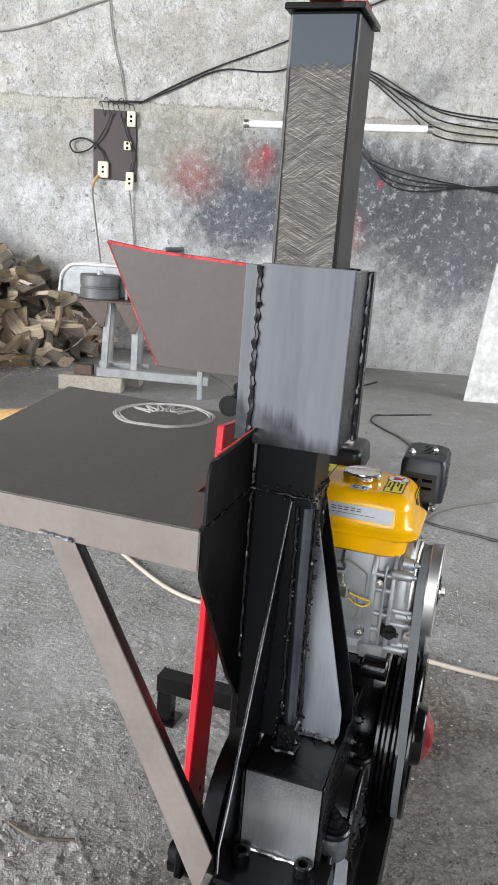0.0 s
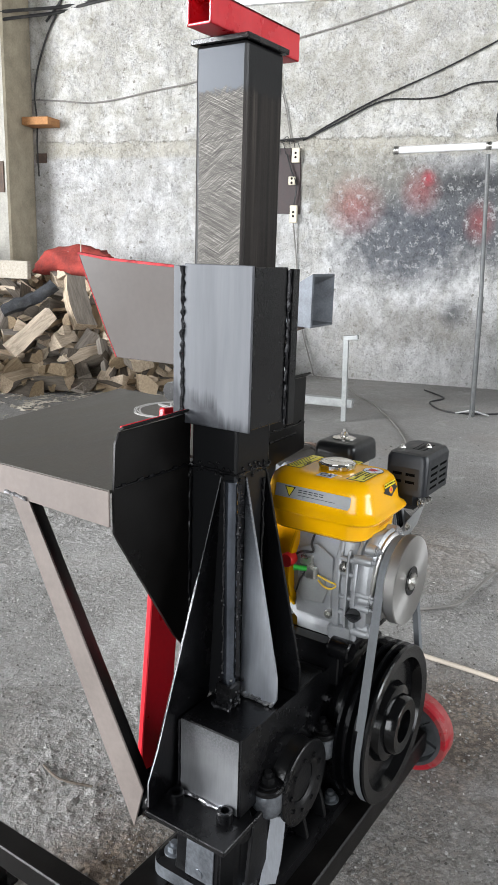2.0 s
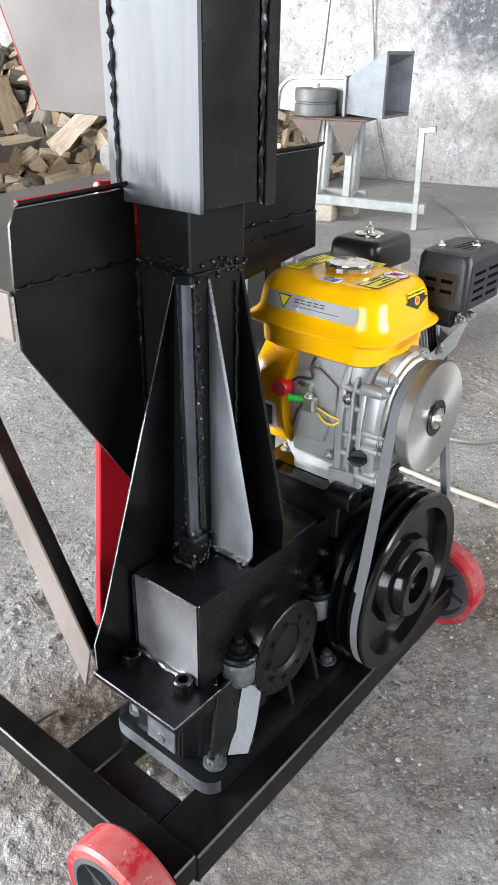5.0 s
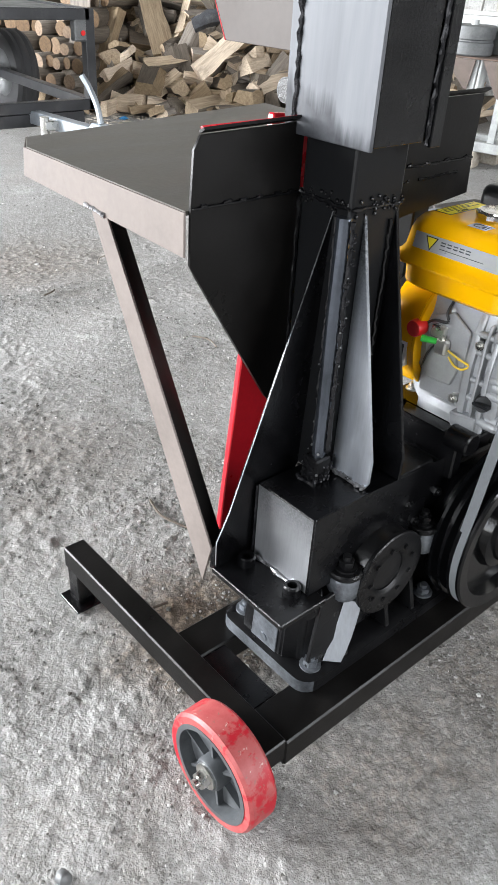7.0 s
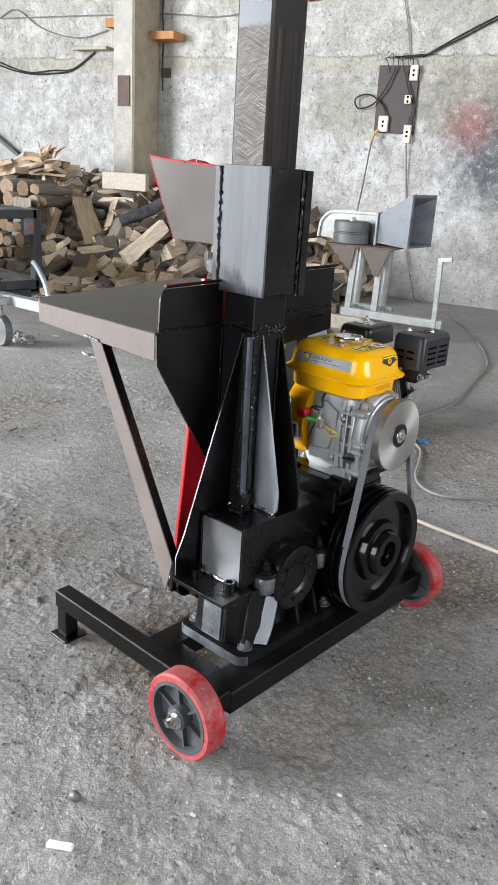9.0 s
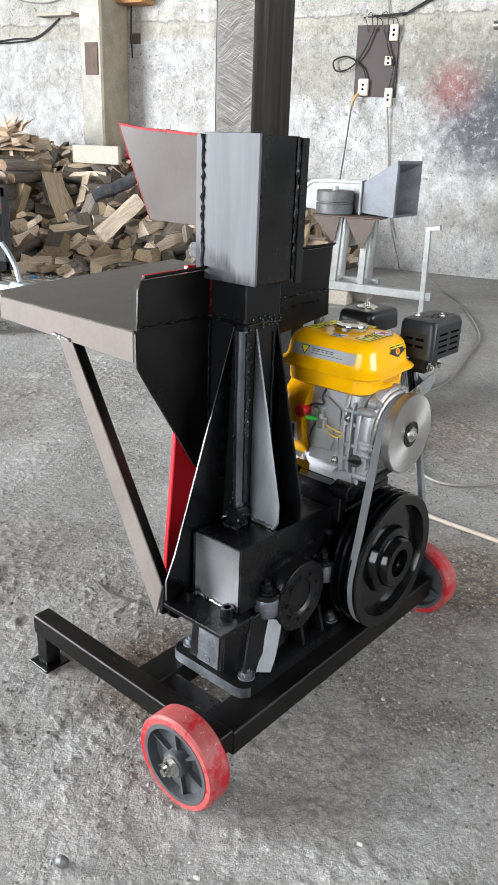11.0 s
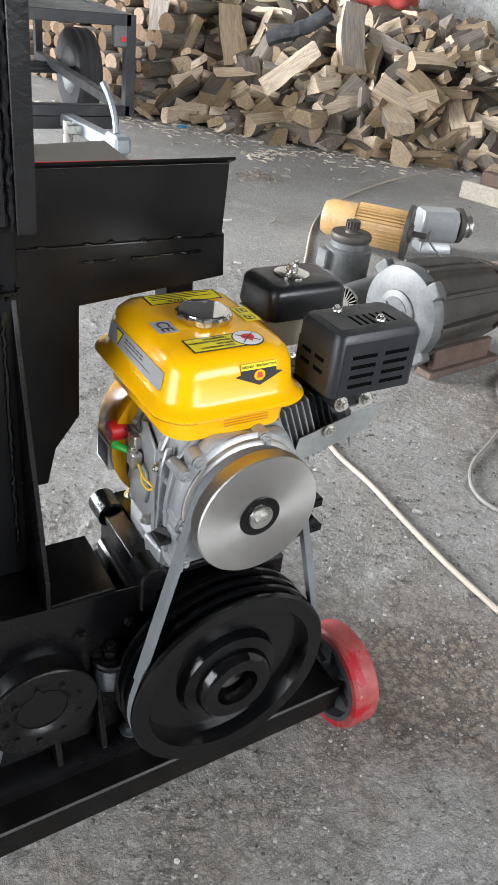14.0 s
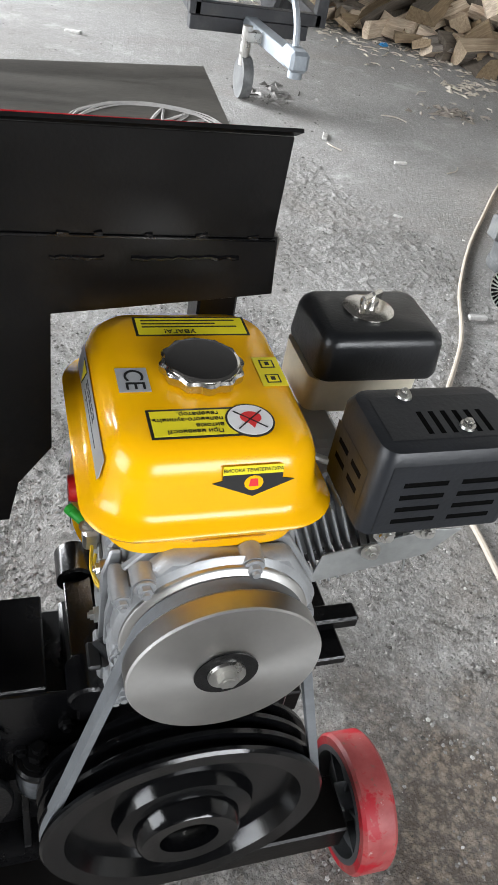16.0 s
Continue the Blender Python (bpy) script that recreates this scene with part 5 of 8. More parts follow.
    # drive belt round both pulleys
    pts = [(PUL[0] + 0.158 * math.cos(a * 0.05236), PUL[1] + 0.158 * math.sin(a * 0.05236)) for a in range(120)]
    pts += [(DRV[0] + 0.079 * math.cos(a * 0.05236), DRV[1] + 0.079 * math.sin(a * 0.05236)) for a in range(120)]
    pts = sorted(set(pts))
    def half(ps):
        h = []
        for p in ps:
            while len(h) > 1 and (h[-1][0] - h[-2][0]) * (p[1] - h[-2][1]) - (h[-1][1] - h[-2][1]) * (p[0] - h[-2][0]) <= 0:
                h.pop()
            h.append(p)
        return h[:-1]
    loop = half(pts) + half(pts[::-1])
    bm = B()
    cxm, czm = PUL[0], 0.42
    rings = []
    for i, (x, z) in enumerate(loop):
        a, b = loop[i - 1], loop[(i + 1) % len(loop)]
        t = Vector((b[0] - a[0], 0, b[1] - a[1])).normalized()
        nrm = Vector((t.z, 0, -t.x))
        p = Vector((x, -0.1445 - 0.011 * min(1.0, max(0.0, (0.56 - z) / 0.2)), z))
        rings.append([bm.verts.new(p + nrm * 0.004 + Vector((0, 0.0085, 0))), bm.verts.new(p + nrm * 0.004 - Vector((0, 0.0085, 0))),
                      bm.verts.new(p - nrm * 0.005 - Vector((0, 0.006, 0))), bm.verts.new(p - nrm * 0.005 + Vector((0, 0.006, 0)))])
    for i in range(len(rings)):
        p, q = rings[i], rings[(i + 1) % len(rings)]
        for k in range(4):
            bm.faces.new((p[k], p[(k + 1) % 4], q[(k + 1) % 4], q[k]))
    part("drive_belt", bm, RUBBER, top, "worn grey rubber drive belt")


log_splitter()


# ---------------------------------------------------------------- petrol engine
def holed(bm, origin, ux, uy, nrm, us, vs, holes, depth, mat_hole=1):
    """A face cut into a grid whose hole cells are pressed in by depth. us, vs: grid lines; holes: set of cells."""
    origin, ux, uy, nrm = Vector(origin), Vector(ux), Vector(uy), Vector(nrm)
    P = lambda i, j, d=0.0: bm.verts.new(origin + ux * us[i] + uy * vs[j] - nrm * d)
    for i in range(len(us) - 1):
        for j in range(len(vs) - 1):
            if (i, j) in holes:
                a = [P(i, j), P(i + 1, j), P(i + 1, j + 1), P(i, j + 1)]
                b = [P(i, j, depth), P(i + 1, j, depth), P(i + 1, j + 1, depth), P(i, j + 1, depth)]
                bm.faces.new(b).material_index = mat_hole
                for k in range(4):
                    bm.faces.new((a[k], a[(k + 1) % 4], b[(k + 1) % 4], b[k])).material_index = 0
            else:
                bm.faces.new([P(i, j), P(i + 1, j), P(i + 1, j + 1), P(i, j + 1)])
    return bm


def lettering(text, size, m, mat, parent, name="lettering"):
    """Flat raised letters at the pose m, centred."""
    cu = bpy.data.curves.new(name, "FONT")
    cu.body, cu.size, cu.align_x, cu.align_y = text, size, "CENTER", "CENTER"
    cu.extrude = 0.0002
    ob = bpy.data.objects.new(name, cu)
    scene.collection.objects.link(ob)
    dg = bpy.context.evaluated_depsgraph_get()
    me = bpy.data.meshes.new_from_object(ob.evaluated_get(dg))
    bpy.data.objects.remove(ob)
    me.transform(m)
    me.materials.clear()
    me.materials.append(mat)
    o = new(name, me)
    o.parent = parent
    return o


def petrol_engine():
    top = thing("petrol_engine", (0.28, 0, 0.487), "yellow single-cylinder petrol engine with black muffler on the splitter", "engine")
    cx, cz = DRV
    # crankcase
    bm = B()
    loft(bm, [(0.187, 0.385, -0.10, 0.03, 0.487, 0.012), (0.187, 0.385, -0.10, 0.03, 0.502, 0.012), (0.195, 0.372, -0.095, 0.055, 0.512, 0.02), (0.19, 0.375, -0.10, 0.065, 0.60, 0.03), (0.20, 0.36, -0.095, 0.06, 0.685, 0.03), (0.22, 0.34, -0.08, 0.05, 0.70, 0.03)])
    case = part("crankcase", bm, ALU, top, "cast aluminium crankcase")
    bm = B()
    cov = [(0.195, 0.505), (0.36, 0.505), (0.374, 0.53), (0.376, 0.63), (0.34, 0.69), (0.23, 0.70), (0.193, 0.66), (0.186, 0.60), (0.186, 0.525)]
    slab(bm, [(x, -0.122, z) for x, z in cov], (0, 0.022, 0), 0.005)
    lathe(bm, [(0.0, -0.142), (0.032, -0.142), (0.04, -0.137), (0.066, -0.131), (0.088, -0.1275), (0.094, -0.122), (0.0, -0.12)], (cx, 0, cz), "y", 48)
    part("side_cover", bm, ALU, case)
    for x, z in ((0.198, 0.52), (0.35, 0.52), (0.365, 0.61), (0.302, 0.690), (0.209, 0.677), (0.193, 0.58)):
        b = B()
        rod(b, (x, -0.108, z), (x, -0.127, z), 0.0115, 0.0105, seg=16)
        hexbolt(b, (x, -0.128, z), (0, -1, 0), 0.0065, 0.007)
        part("cover_bolt", b, ALU, case)
    # joint flange between case and cover, bosses and webs
    bm = B()
    slab(bm, [(0.28 + (x - 0.28) * 1.045, -0.1, 0.6 + (z - 0.6) * 1.04) for x, z in cov], (0, 0.008, 0), 0.0015)
    part("joint_flange", bm, ALU, case)
    # stepped near face: parting ridge, long bolt bosses and webs
    bm = B()
    slab(bm, [(0.186, -0.066, 0.508), (0.184, -0.066, 0.53), (0.181, -0.066, 0.60), (0.185, -0.066, 0.655), (0.2, -0.066, 0.69), (0.24, -0.066, 0.70), (0.24, -0.066, 0.508)], (0, 0.012, 0), 0.002)
    part("parting_ridge", bm, ALU, case)
    for z, r in ((0.512, 0.0085), (0.563, 0.007), (0.59, 0.0075), (0.660, 0.009)):
        bm = B()
        lathe(bm, [(0.0, -0.127), (r * 0.95, -0.127), (r, -0.124), (r * 1.1, -0.104), (r * 0.9, -0.092), (0.0, -0.084)], (0.191, 0, z), "y", 18)
        hexbolt(bm, (0.191, -0.127, z), (0, -1, 0), r * 0.62, 0.006)
        part("bolt_boss", bm, ALU, case)
    bm = B()
    slab(bm, [(0.188, -0.048, 0.52), (0.188, 0.03, 0.52), (0.187, 0.03, 0.655), (0.19, -0.01, 0.672), (0.188, -0.048, 0.65)], (0.004, 0, 0), 0.003)
    part("face_panel", bm, ALU, case)
    bm = B()
    loft(bm, [(0.190, 0.385, -0.1, 0.02, 0.4868, 0.010), (0.190, 0.385, -0.1, 0.02, 0.497, 0.010), (0.193, 0.38, -0.095, 0.016, 0.501, 0.012)])
    part("case_foot", bm, ALU, case)
    bm = B()
    slab(bm, [(0.178, -0.094, 0.4868), (0.178, -0.05, 0.4868), (0.178, -0.044, 0.512), (0.178, -0.094, 0.518)], (0.03, 0, 0), 0.003)
    part("foot_lug", bm, ALU, case)
    for x, y, z, r, h in ((0.215, -0.06, 0.685, 0.012, 0.03), (0.255, -0.075, 0.695, 0.009, 0.018), (0.21, -0.02, 0.69, 0.014, 0.026)):
        b = B()
        rod(b, (x, y, z), (x, y, z + h), r, r * 0.85, seg=18)
        part("case_boss", b, ALU, case)
    for y, w, za, zb in ((-0.084, 0.005, 0.515, 0.675),):
        b = B()
        slab(b, [(0.1815, y, za), (0.1785, y, za + 0.03), (0.1785, y, zb - 0.03), (0.186, y, zb), (0.196, y, zb), (0.196, y, za)], (0, w, 0), 0.002)
        part("case_web", b, ALU, case)
    for z in (0.545, 0.577, 0.625, 0.655):
        b = B()
        rod(b, (0.190, -0.098, z), (0.190, -0.062, z), 0.0055, seg=14)
        part("oil_gallery", b, ALU, case)
    for y, z in ((-0.045, 0.535), (-0.072, 0.64)):
        b = B()
        rod(b, (0.2, y, z), (0.180, y, z), 0.009, 0.008, seg=14)
        hexbolt(b, (0.180, y, z), (-1, 0, 0), 0.0055, 0.005)
        part("case_bolt", b, ZINC, case)
    for k in range(7):
        a = radians(35 + 40 * k)
        b = B()
        slab(b, [(cx + r * math.cos(a) - w * math.sin(a), -0.1235 - d, cz + r * math.sin(a) + w * math.cos(a)) for r, w, d in ((0.04, 0.002, 0.012), (0.08, 0.002, 0.001), (0.08, -0.002, 0.001), (0.04, -0.002, 0.012))], (0, 0.008, 0))
        part("cover_web", b, ALU, case)
    bm = B()
    rod(bm, (0.196, -0.09, 0.545), (0.178, -0.102, 0.55), 0.0135, seg=20)
    box(bm, 0.166, 0.179, -0.118, -0.088, 0.547, 0.553, 0.002)
    part("oil_dipstick", bm, PLASTIC, case, "black plastic oil dipstick")
    for x, y in ((0.2, -0.09), (0.2, 0.05)):
        b = B()
        hexbolt(b, (x, y, 0.505), (0, 0, 1), 0.0075, 0.009)
        part("mounting_bolt", b, ZINC, case)
    bm = B()
    lathe(bm, [(0.0, -0.1785), (0.017, -0.1785), (0.0175, -0.1755), (0.0, -0.1755)], (cx, 0, cz), "y", 28)
    rod(bm, (cx, -0.1784, cz), (cx, -0.1850, cz), 0.0095, seg=6)
    rod(bm, (cx, -0.1849, cz), (cx, -0.1856, cz), 0.006, seg=14)
    part("pulley_bolt", bm, ZINC, top, "bright pulley bolt and washer")
    bm = B()
    lathe(bm, [(0.0, -0.1730), (0.026, -0.1730), (0.03, -0.1740), (0.087, -0.1740), (0.0885, -0.1720), (0.0885, -0.1540), (0.087, -0.1520), (0.076, -0.1470), (0.076, -0.1370), (0.087, -0.1320), (0.0885, -0.1300), (0.0885, -0.1260), (0.04, -0.1240), (0.0, -0.1240)], (cx, 0, cz), "y", 72)
    part("drive_pulley", bm, TURNED, top, "bright turned aluminium pulley")
    bm = B()
    lathe(bm, [(0.0, -0.1755), (0.029, -0.1755), (0.029, -0.1740), (0.0, -0.1740)], (cx, 0, cz), "y", 32)
    part("pulley_boss", bm, BLACK, top)

    # finned cylinder leaning towards the muffler
    ang = radians(22)
    m = Matrix.Translation((0.335, -0.02, 0.625)) @ Matrix.Rotation(-ang, 4, "Y")
    bm = B()
    box(bm, 0.0, 0.13, -0.036, 0.036, -0.036, 0.036, 0.004, m)
    cyl = part("cylinder", bm, ALU, top)
    for k in range(11):
        b = B()
        x = 0.02 + 0.0095 * k
        box(b, x, x + 0.0028, -0.062, 0.06, -0.056, 0.052, 0.001, m)
        part("fin", b, ALU if k < 8 else PLASTIC, cyl)
    bm = B()
    box(bm, 0.128, 0.150, -0.055, 0.055, -0.045, 0.045, 0.008, m)
    part("rocker_cover", bm, ALU, cyl)
    bm = B()
    slab(bm, [(0.385, -0.085, 0.60), (0.50, -0.095, 0.640), (0.525, -0.10, 0.68), (0.49, -0.10, 0.682), (0.39, -0.088, 0.645)], (0, 0.002, 0), 0.0004)
    slab(bm, [(0.475, -0.09, 0.665), (0.50, -0.02, 0.70), (0.51, -0.02, 0.64), (0.485, -0.09, 0.61)], (0.002, 0, 0))
    part("heat_shield", bm, GALV, top, "bare sheet-metal heat shield")
    bm = B()
    hexbolt(bm, (0.435, -0.0955, 0.655), (0, -1, 0), 0.007, 0.006)
    part("shield_bolt", bm, ZINC, top)
    for x in (0.418, 0.458):
        bm = B()
        hexbolt(bm, (x, -0.126, 0.718), (0, -1, 0.2), 0.0075, 0.008)
        part("exhaust_bolt", bm, ZINC, top)
    bm = B()
    box(bm, 0.41, 0.47, -0.125, -0.07, 0.70, 0.75, 0.012)
    part("exhaust_flange", bm, PLASTIC, top)

    # muffler with pressed louvres
    X0, X1, Y0, Y1, Z0, Z1 = 0.374, 0.516, -0.155, -0.06, 0.745, 0.832
    bm = B()
    loft(bm, [(X0 + 0.002, X1 - 0.002, Y0 + 0.004, Y1 - 0.002, Z0, 0.012), (X0 + 0.002, X1 - 0.002, Y0 + 0.004, Y1 - 0.002, Z1 - 0.012, 0.014), (X0 + 0.006, X1 - 0.006, Y0 + 0.009, Y1 - 0.006, Z1 - 0.003, 0.014), (X0 + 0.014, X1 - 0.014, Y0 + 0.016, Y1 - 0.012, Z1 - 0.0015, 0.012)])
    muf = part("muffler", bm, GUARD, top, "black louvred muffler guard")
    # slots are barely sunk, black faces paint their inner shade
    us = [0, 0.014, 0.054, 0.066, 0.106, 0.116]
    vs = [0, 0.010, 0.0155, 0.0235, 0.029, 0.037, 0.0425, 0.0505, 0.056, 0.0735]
    bm = B()
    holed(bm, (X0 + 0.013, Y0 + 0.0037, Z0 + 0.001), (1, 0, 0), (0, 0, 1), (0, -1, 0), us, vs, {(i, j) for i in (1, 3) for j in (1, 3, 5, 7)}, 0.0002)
    part("louvre_panel", bm, [GUARD, HOLESHADE], muf, smooth=0)
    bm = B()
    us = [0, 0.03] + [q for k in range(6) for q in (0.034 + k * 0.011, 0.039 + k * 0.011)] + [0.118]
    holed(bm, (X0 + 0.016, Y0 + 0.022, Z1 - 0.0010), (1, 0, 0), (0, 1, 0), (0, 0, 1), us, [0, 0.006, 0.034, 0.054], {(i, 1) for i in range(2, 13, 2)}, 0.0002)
    part("louvre_panel", bm, [GUARD, HOLESHADE], muf, smooth=0)
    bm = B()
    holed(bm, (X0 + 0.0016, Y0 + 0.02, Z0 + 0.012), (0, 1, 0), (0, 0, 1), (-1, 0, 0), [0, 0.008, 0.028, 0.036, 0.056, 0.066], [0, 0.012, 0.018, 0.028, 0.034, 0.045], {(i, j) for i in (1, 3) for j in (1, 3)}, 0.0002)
    part("louvre_panel", bm, [GUARD, HOLESHADE], muf, smooth=0)
    for x, y in ((0.423, -0.078), (0.462, -0.120)):
        b = B()
        rod(b, (x, y, Z1 - 0.002), (x, y, Z1 + 0.001), 0.0075, 0.0065, seg=20)
        hexbolt(b, (x, y, Z1 + 0.001), (0, 0, 1), 0.0045, 0.0035, False)
        part("guard_screw", b, ZINC, muf)

    # air filter
    bm = B()
    loft(bm, [(0.393, 0.522, 0.022, 0.118, 0.772, 0.013), (0.391, 0.524, 0.020, 0.120, 0.777, 0.015), (0.393, 0.522, 0.022, 0.118, 0.809, 0.015), (0.395, 0.520, 0.024, 0.116, 0.8155, 0.015), (0.399, 0.516, 0.028, 0.112, 0.8195, 0.014), (0.405, 0.510, 0.034, 0.106, 0.8212, 0.012)], seg=6)
    filt = part("air_filter", bm, PLASTIC, top, "black plastic air filter box")
    bm = B()
    loft(bm, [(0.39, 0.51, 0.03, 0.115, 0.728, 0.012), (0.39, 0.51, 0.03, 0.115, 0.768, 0.012)])
    part("filter_base", bm, IVORY, filt, "milky plastic filter base")
    bm = B()
    lathe(bm, [(0.026, 0.0), (0.026, 0.0015), (0.018, 0.004), (0.009, 0.004), (0.008, 0.012), (0.0, 0.012)], (0.454, 0.074, 0.8215), "z", 32)
    for s in (-1, 1):
        box(bm, -0.003, 0.003, 0.0, 0.016, 0, 0.011, 0.002, Matrix.Translation((0.454, 0.074, 0.829)) @ Matrix.Rotation(radians(30 + (90 if s > 0 else -90)), 4, "Z"))
    part("wing_nut", bm, CHROME, filt, "bright wing nut")
    bm = B()
    box(bm, 0.36, 0.42, -0.02, 0.05, 0.66, 0.73, 0.006)
    rod(bm, (0.40, -0.04, 0.70), (0.40, 0.02, 0.70), 0.012)
    part("carburettor", bm, ALU, top)
    bm = B()
    hose(bm, [(0.37, -0.045, 0.74), (0.39, -0.05, 0.735), (0.41, -0.05, 0.742)], 0.004, 8, 4)
    part("throttle_spring", bm, ZINC, top)

    # fuel tank
    bm = B()
    loft(bm, [(0.192, 0.341, -0.095, 0.095, 0.688, 0.03), (0.180, 0.353, -0.107, 0.107, 0.696, 0.036), (0.178, 0.355, -0.109, 0.109, 0.728, 0.036), (0.160, 0.373, -0.127, 0.127, 0.732, 0.045), (0.158, 0.375, -0.129, 0.129, 0.736, 0.046), (0.160, 0.373, -0.127, 0.127, 0.739, 0.045), (0.167, 0.366, -0.121, 0.121, 0.7425, 0.043), (0.173, 0.360, -0.115, 0.115, 0.752, 0.042),
              (0.178, 0.355, -0.110, 0.109, 0.780, 0.036), (0.182, 0.350, -0.104, 0.104, 0.793, 0.034), (0.190, 0.342, -0.096, 0.097, 0.8015, 0.032), (0.203, 0.330, -0.084, 0.085, 0.8055, 0.028), (0.22, 0.312, -0.07, 0.07, 0.8062, 0.02)], seg=8)
    tank = part("fuel_tank", bm, YELLOW, top, "glossy orange-yellow fuel tank", smooth=50)
    bm = B()
    lathe(bm, [(0.026, 0.0), (0.026, 0.006), (0.0, 0.006)], (0.268, -0.005, 0.805), "z", 32)
    seg = 60
    rings = []
    for r, z in ((0.0335, 0.002), (0.0355, 0.004), (0.036, 0.011), (0.034, 0.0135)):
        rings.append([bm.verts.new((0.268 + (r + 0.0016 * math.cos(12 * 6.2832 * k / seg)) * math.cos(6.2832 * k / seg), -0.005 + (r + 0.0016 * math.cos(12 * 6.2832 * k / seg)) * math.sin(6.2832 * k / seg), 0.806 + z)) for k in range(seg)])
    for p, q in zip(rings, rings[1:]):
        for k in range(seg):
            bm.faces.new((p[k], p[(k + 1) % seg], q[(k + 1) % seg], q[k]))
    bm.faces.new(rings[0][::-1])
    bm.faces.new(rings[-1])
    cap = part("fuel_cap", bm, CHROME, tank, "chromed scalloped fuel cap")
    bm = B()
    lathe(bm, [(0.033, 0.0125), (0.0325, 0.0142), (0.030, 0.0148), (0.0292, 0.01485), (0.002, 0.01485), (0.0, 0.01485)], (0.268, -0.005, 0.8065), "z", 40)
    part("cap_top", bm, MIRROR, cap)

    # stickers
    def sticker(poly, t, mat, name="sticker", label=""):
        b = B()
        slab(b, poly, t)
        return part(name, b, mat, tank, label, smooth=0)

    z = 0.8062
    def flat(x0, x1, y0, y1, zz, mat, h=0.0004, name="sticker", label=""):
        return sticker([(x0, y0, zz), (x1, y0, zz), (x1, y1, zz), (x0, y1, zz)], (0, 0, h), mat, name, label)

    flat(0.212, 0.296, -0.089, -0.053, z - 0.0003, INK)
    flat(0.2145, 0.294, -0.0865, -0.0555, z, LABELY, label="yellow warning sticker")
    flat(0.221, 0.328, 0.053, 0.085, z - 0.0003, INK)
    flat(0.2235, 0.3255, 0.0555, 0.0825, z, LABELY, label="yellow warning sticker")
    flat(0.319, 0.342, -0.027, 0.016, 0.8064, LABELY)
    flat(0.195, 0.2215, -0.029, 0.004, 0.8064, LABELS)
    bm = B()
    rod(bm, (0.295, -0.071, z - 0.0003), (0.295, -0.071, z + 0.0007), 0.0205, seg=32)
    part("sticker", bm, INK, tank)
    bm = B()
    rod(bm, (0.295, -0.071, z + 0.0005), (0.295, -0.071, z + 0.0011), 0.0188, seg=32)
    part("sticker", bm, LABELW, tank)
    bm = B()
    slab(bm, [(0.296 + 0.009 * math.cos(a), -0.0685 + 0.0075 * math.sin(a) - (0.006 if abs(a - 4.7) < 0.25 else 0), z + 0.0008) for a in [k * 0.3927 for k in range(16)]], (0, 0, 0.0006))
    part("sticker", bm, REDINK, tank)
    for s in (-1, 1):
        b = B()
        beam(b, (0.283, -0.071 - s * 0.011, z + 0.0013), (0.307, -0.071 + s * 0.011, z + 0.0013), 0.0011, 0.0006)
        part("sticker", b, INK, tank)
    up = Matrix.Rotation(math.pi, 4, "Z")
    for text, x, y in (("При наявності", 0.248, -0.0815), ("витоків", 0.261, -0.0745), ("пального-зупиніть.", 0.2435, -0.0670), ("генератор.", 0.2535, -0.0600)):
        lettering(text, 0.0066, Matrix.Translation((x, y, z + 0.0006)) @ up, INK, tank)
    lettering("УВАГА!", 0.0085, Matrix.Translation((0.262, 0.0605, z + 0.0006)) @ up, INK, tank)
    for k in range(3):
        flat(0.228, 0.318 - 0.02 * (k == 1), 0.0668 + 0.0052 * k, 0.0686 + 0.0052 * k, z + 0.0003, INK, 0.0003)
    lettering("CE", 0.0235, Matrix.Translation((0.2085, -0.0125, 0.8070)) @ Matrix.Rotation(radians(-90), 4, "Z"), INK, tank)
    for y in (-0.0165, 0.0055):
        flat(0.324, 0.337, y - 0.006, y + 0.006, 0.8066, INK, 0.0004)
        flat(0.3255, 0.3355, y - 0.0045, y + 0.0045, 0.8068, LABELY, 0.0004)
        flat(0.3285, 0.3325, y - 0.0025, y + 0.0025, 0.807, INK, 0.0004)
    # front face: heat warning; the face leans back
    lean = math.atan2(0.005, 0.026)
    fm = Matrix.Translation((0.292, -0.1115, 0.776)) @ Matrix.Rotation(radians(90) - lean, 4, "X")

    def onface(fm, poly, h, mat, h0=0.0):
        b = B()
        slab(b, [fm @ Vector((x, y, h0)) for x, y in poly], fm.to_3x3() @ Vector((0, 0, h)))
        return part("sticker", b, mat, tank, smooth=0)

    onface(fm, [(-0.026, 0.006), (0.024, 0.006), (0.024, 0.016), (-0.026, 0.016)], 0.0005, LABELY)
    onface(fm, [(-0.034, 0.001), (-0.026, 0.003), (-0.026, 0.008), (0.024, 0.008), (0.024, 0.003), (0.034, 0.001), (0.0, -0.013)], 0.0008, INK)
    onface(fm, [(0.008 * math.cos(a * 0.5236), 0.0 + 0.007 * math.sin(a * 0.5236)) for a in range(12)], 0.0011, YELLOW)
    onface(fm, [(-0.004, -0.003), (0.004, -0.003), (0.003, 0.004), (-0.003, 0.004)], 0.0014, REDINK)
    lettering("ВИСОКА ТЕМПЕРАТУРА", 0.0042, fm @ Matrix.Translation((-0.001, 0.012, 0.0008)), INK, tank)
    # maker's plate on the side facing the column: plain shapes
    sm = Matrix.Translation((0.1752, 0.0, 0.7700)) @ Matrix.Rotation(radians(-90), 4, "Z") @ Matrix.Rotation(radians(90) - math.atan2(0.005, 0.026), 4, "X")
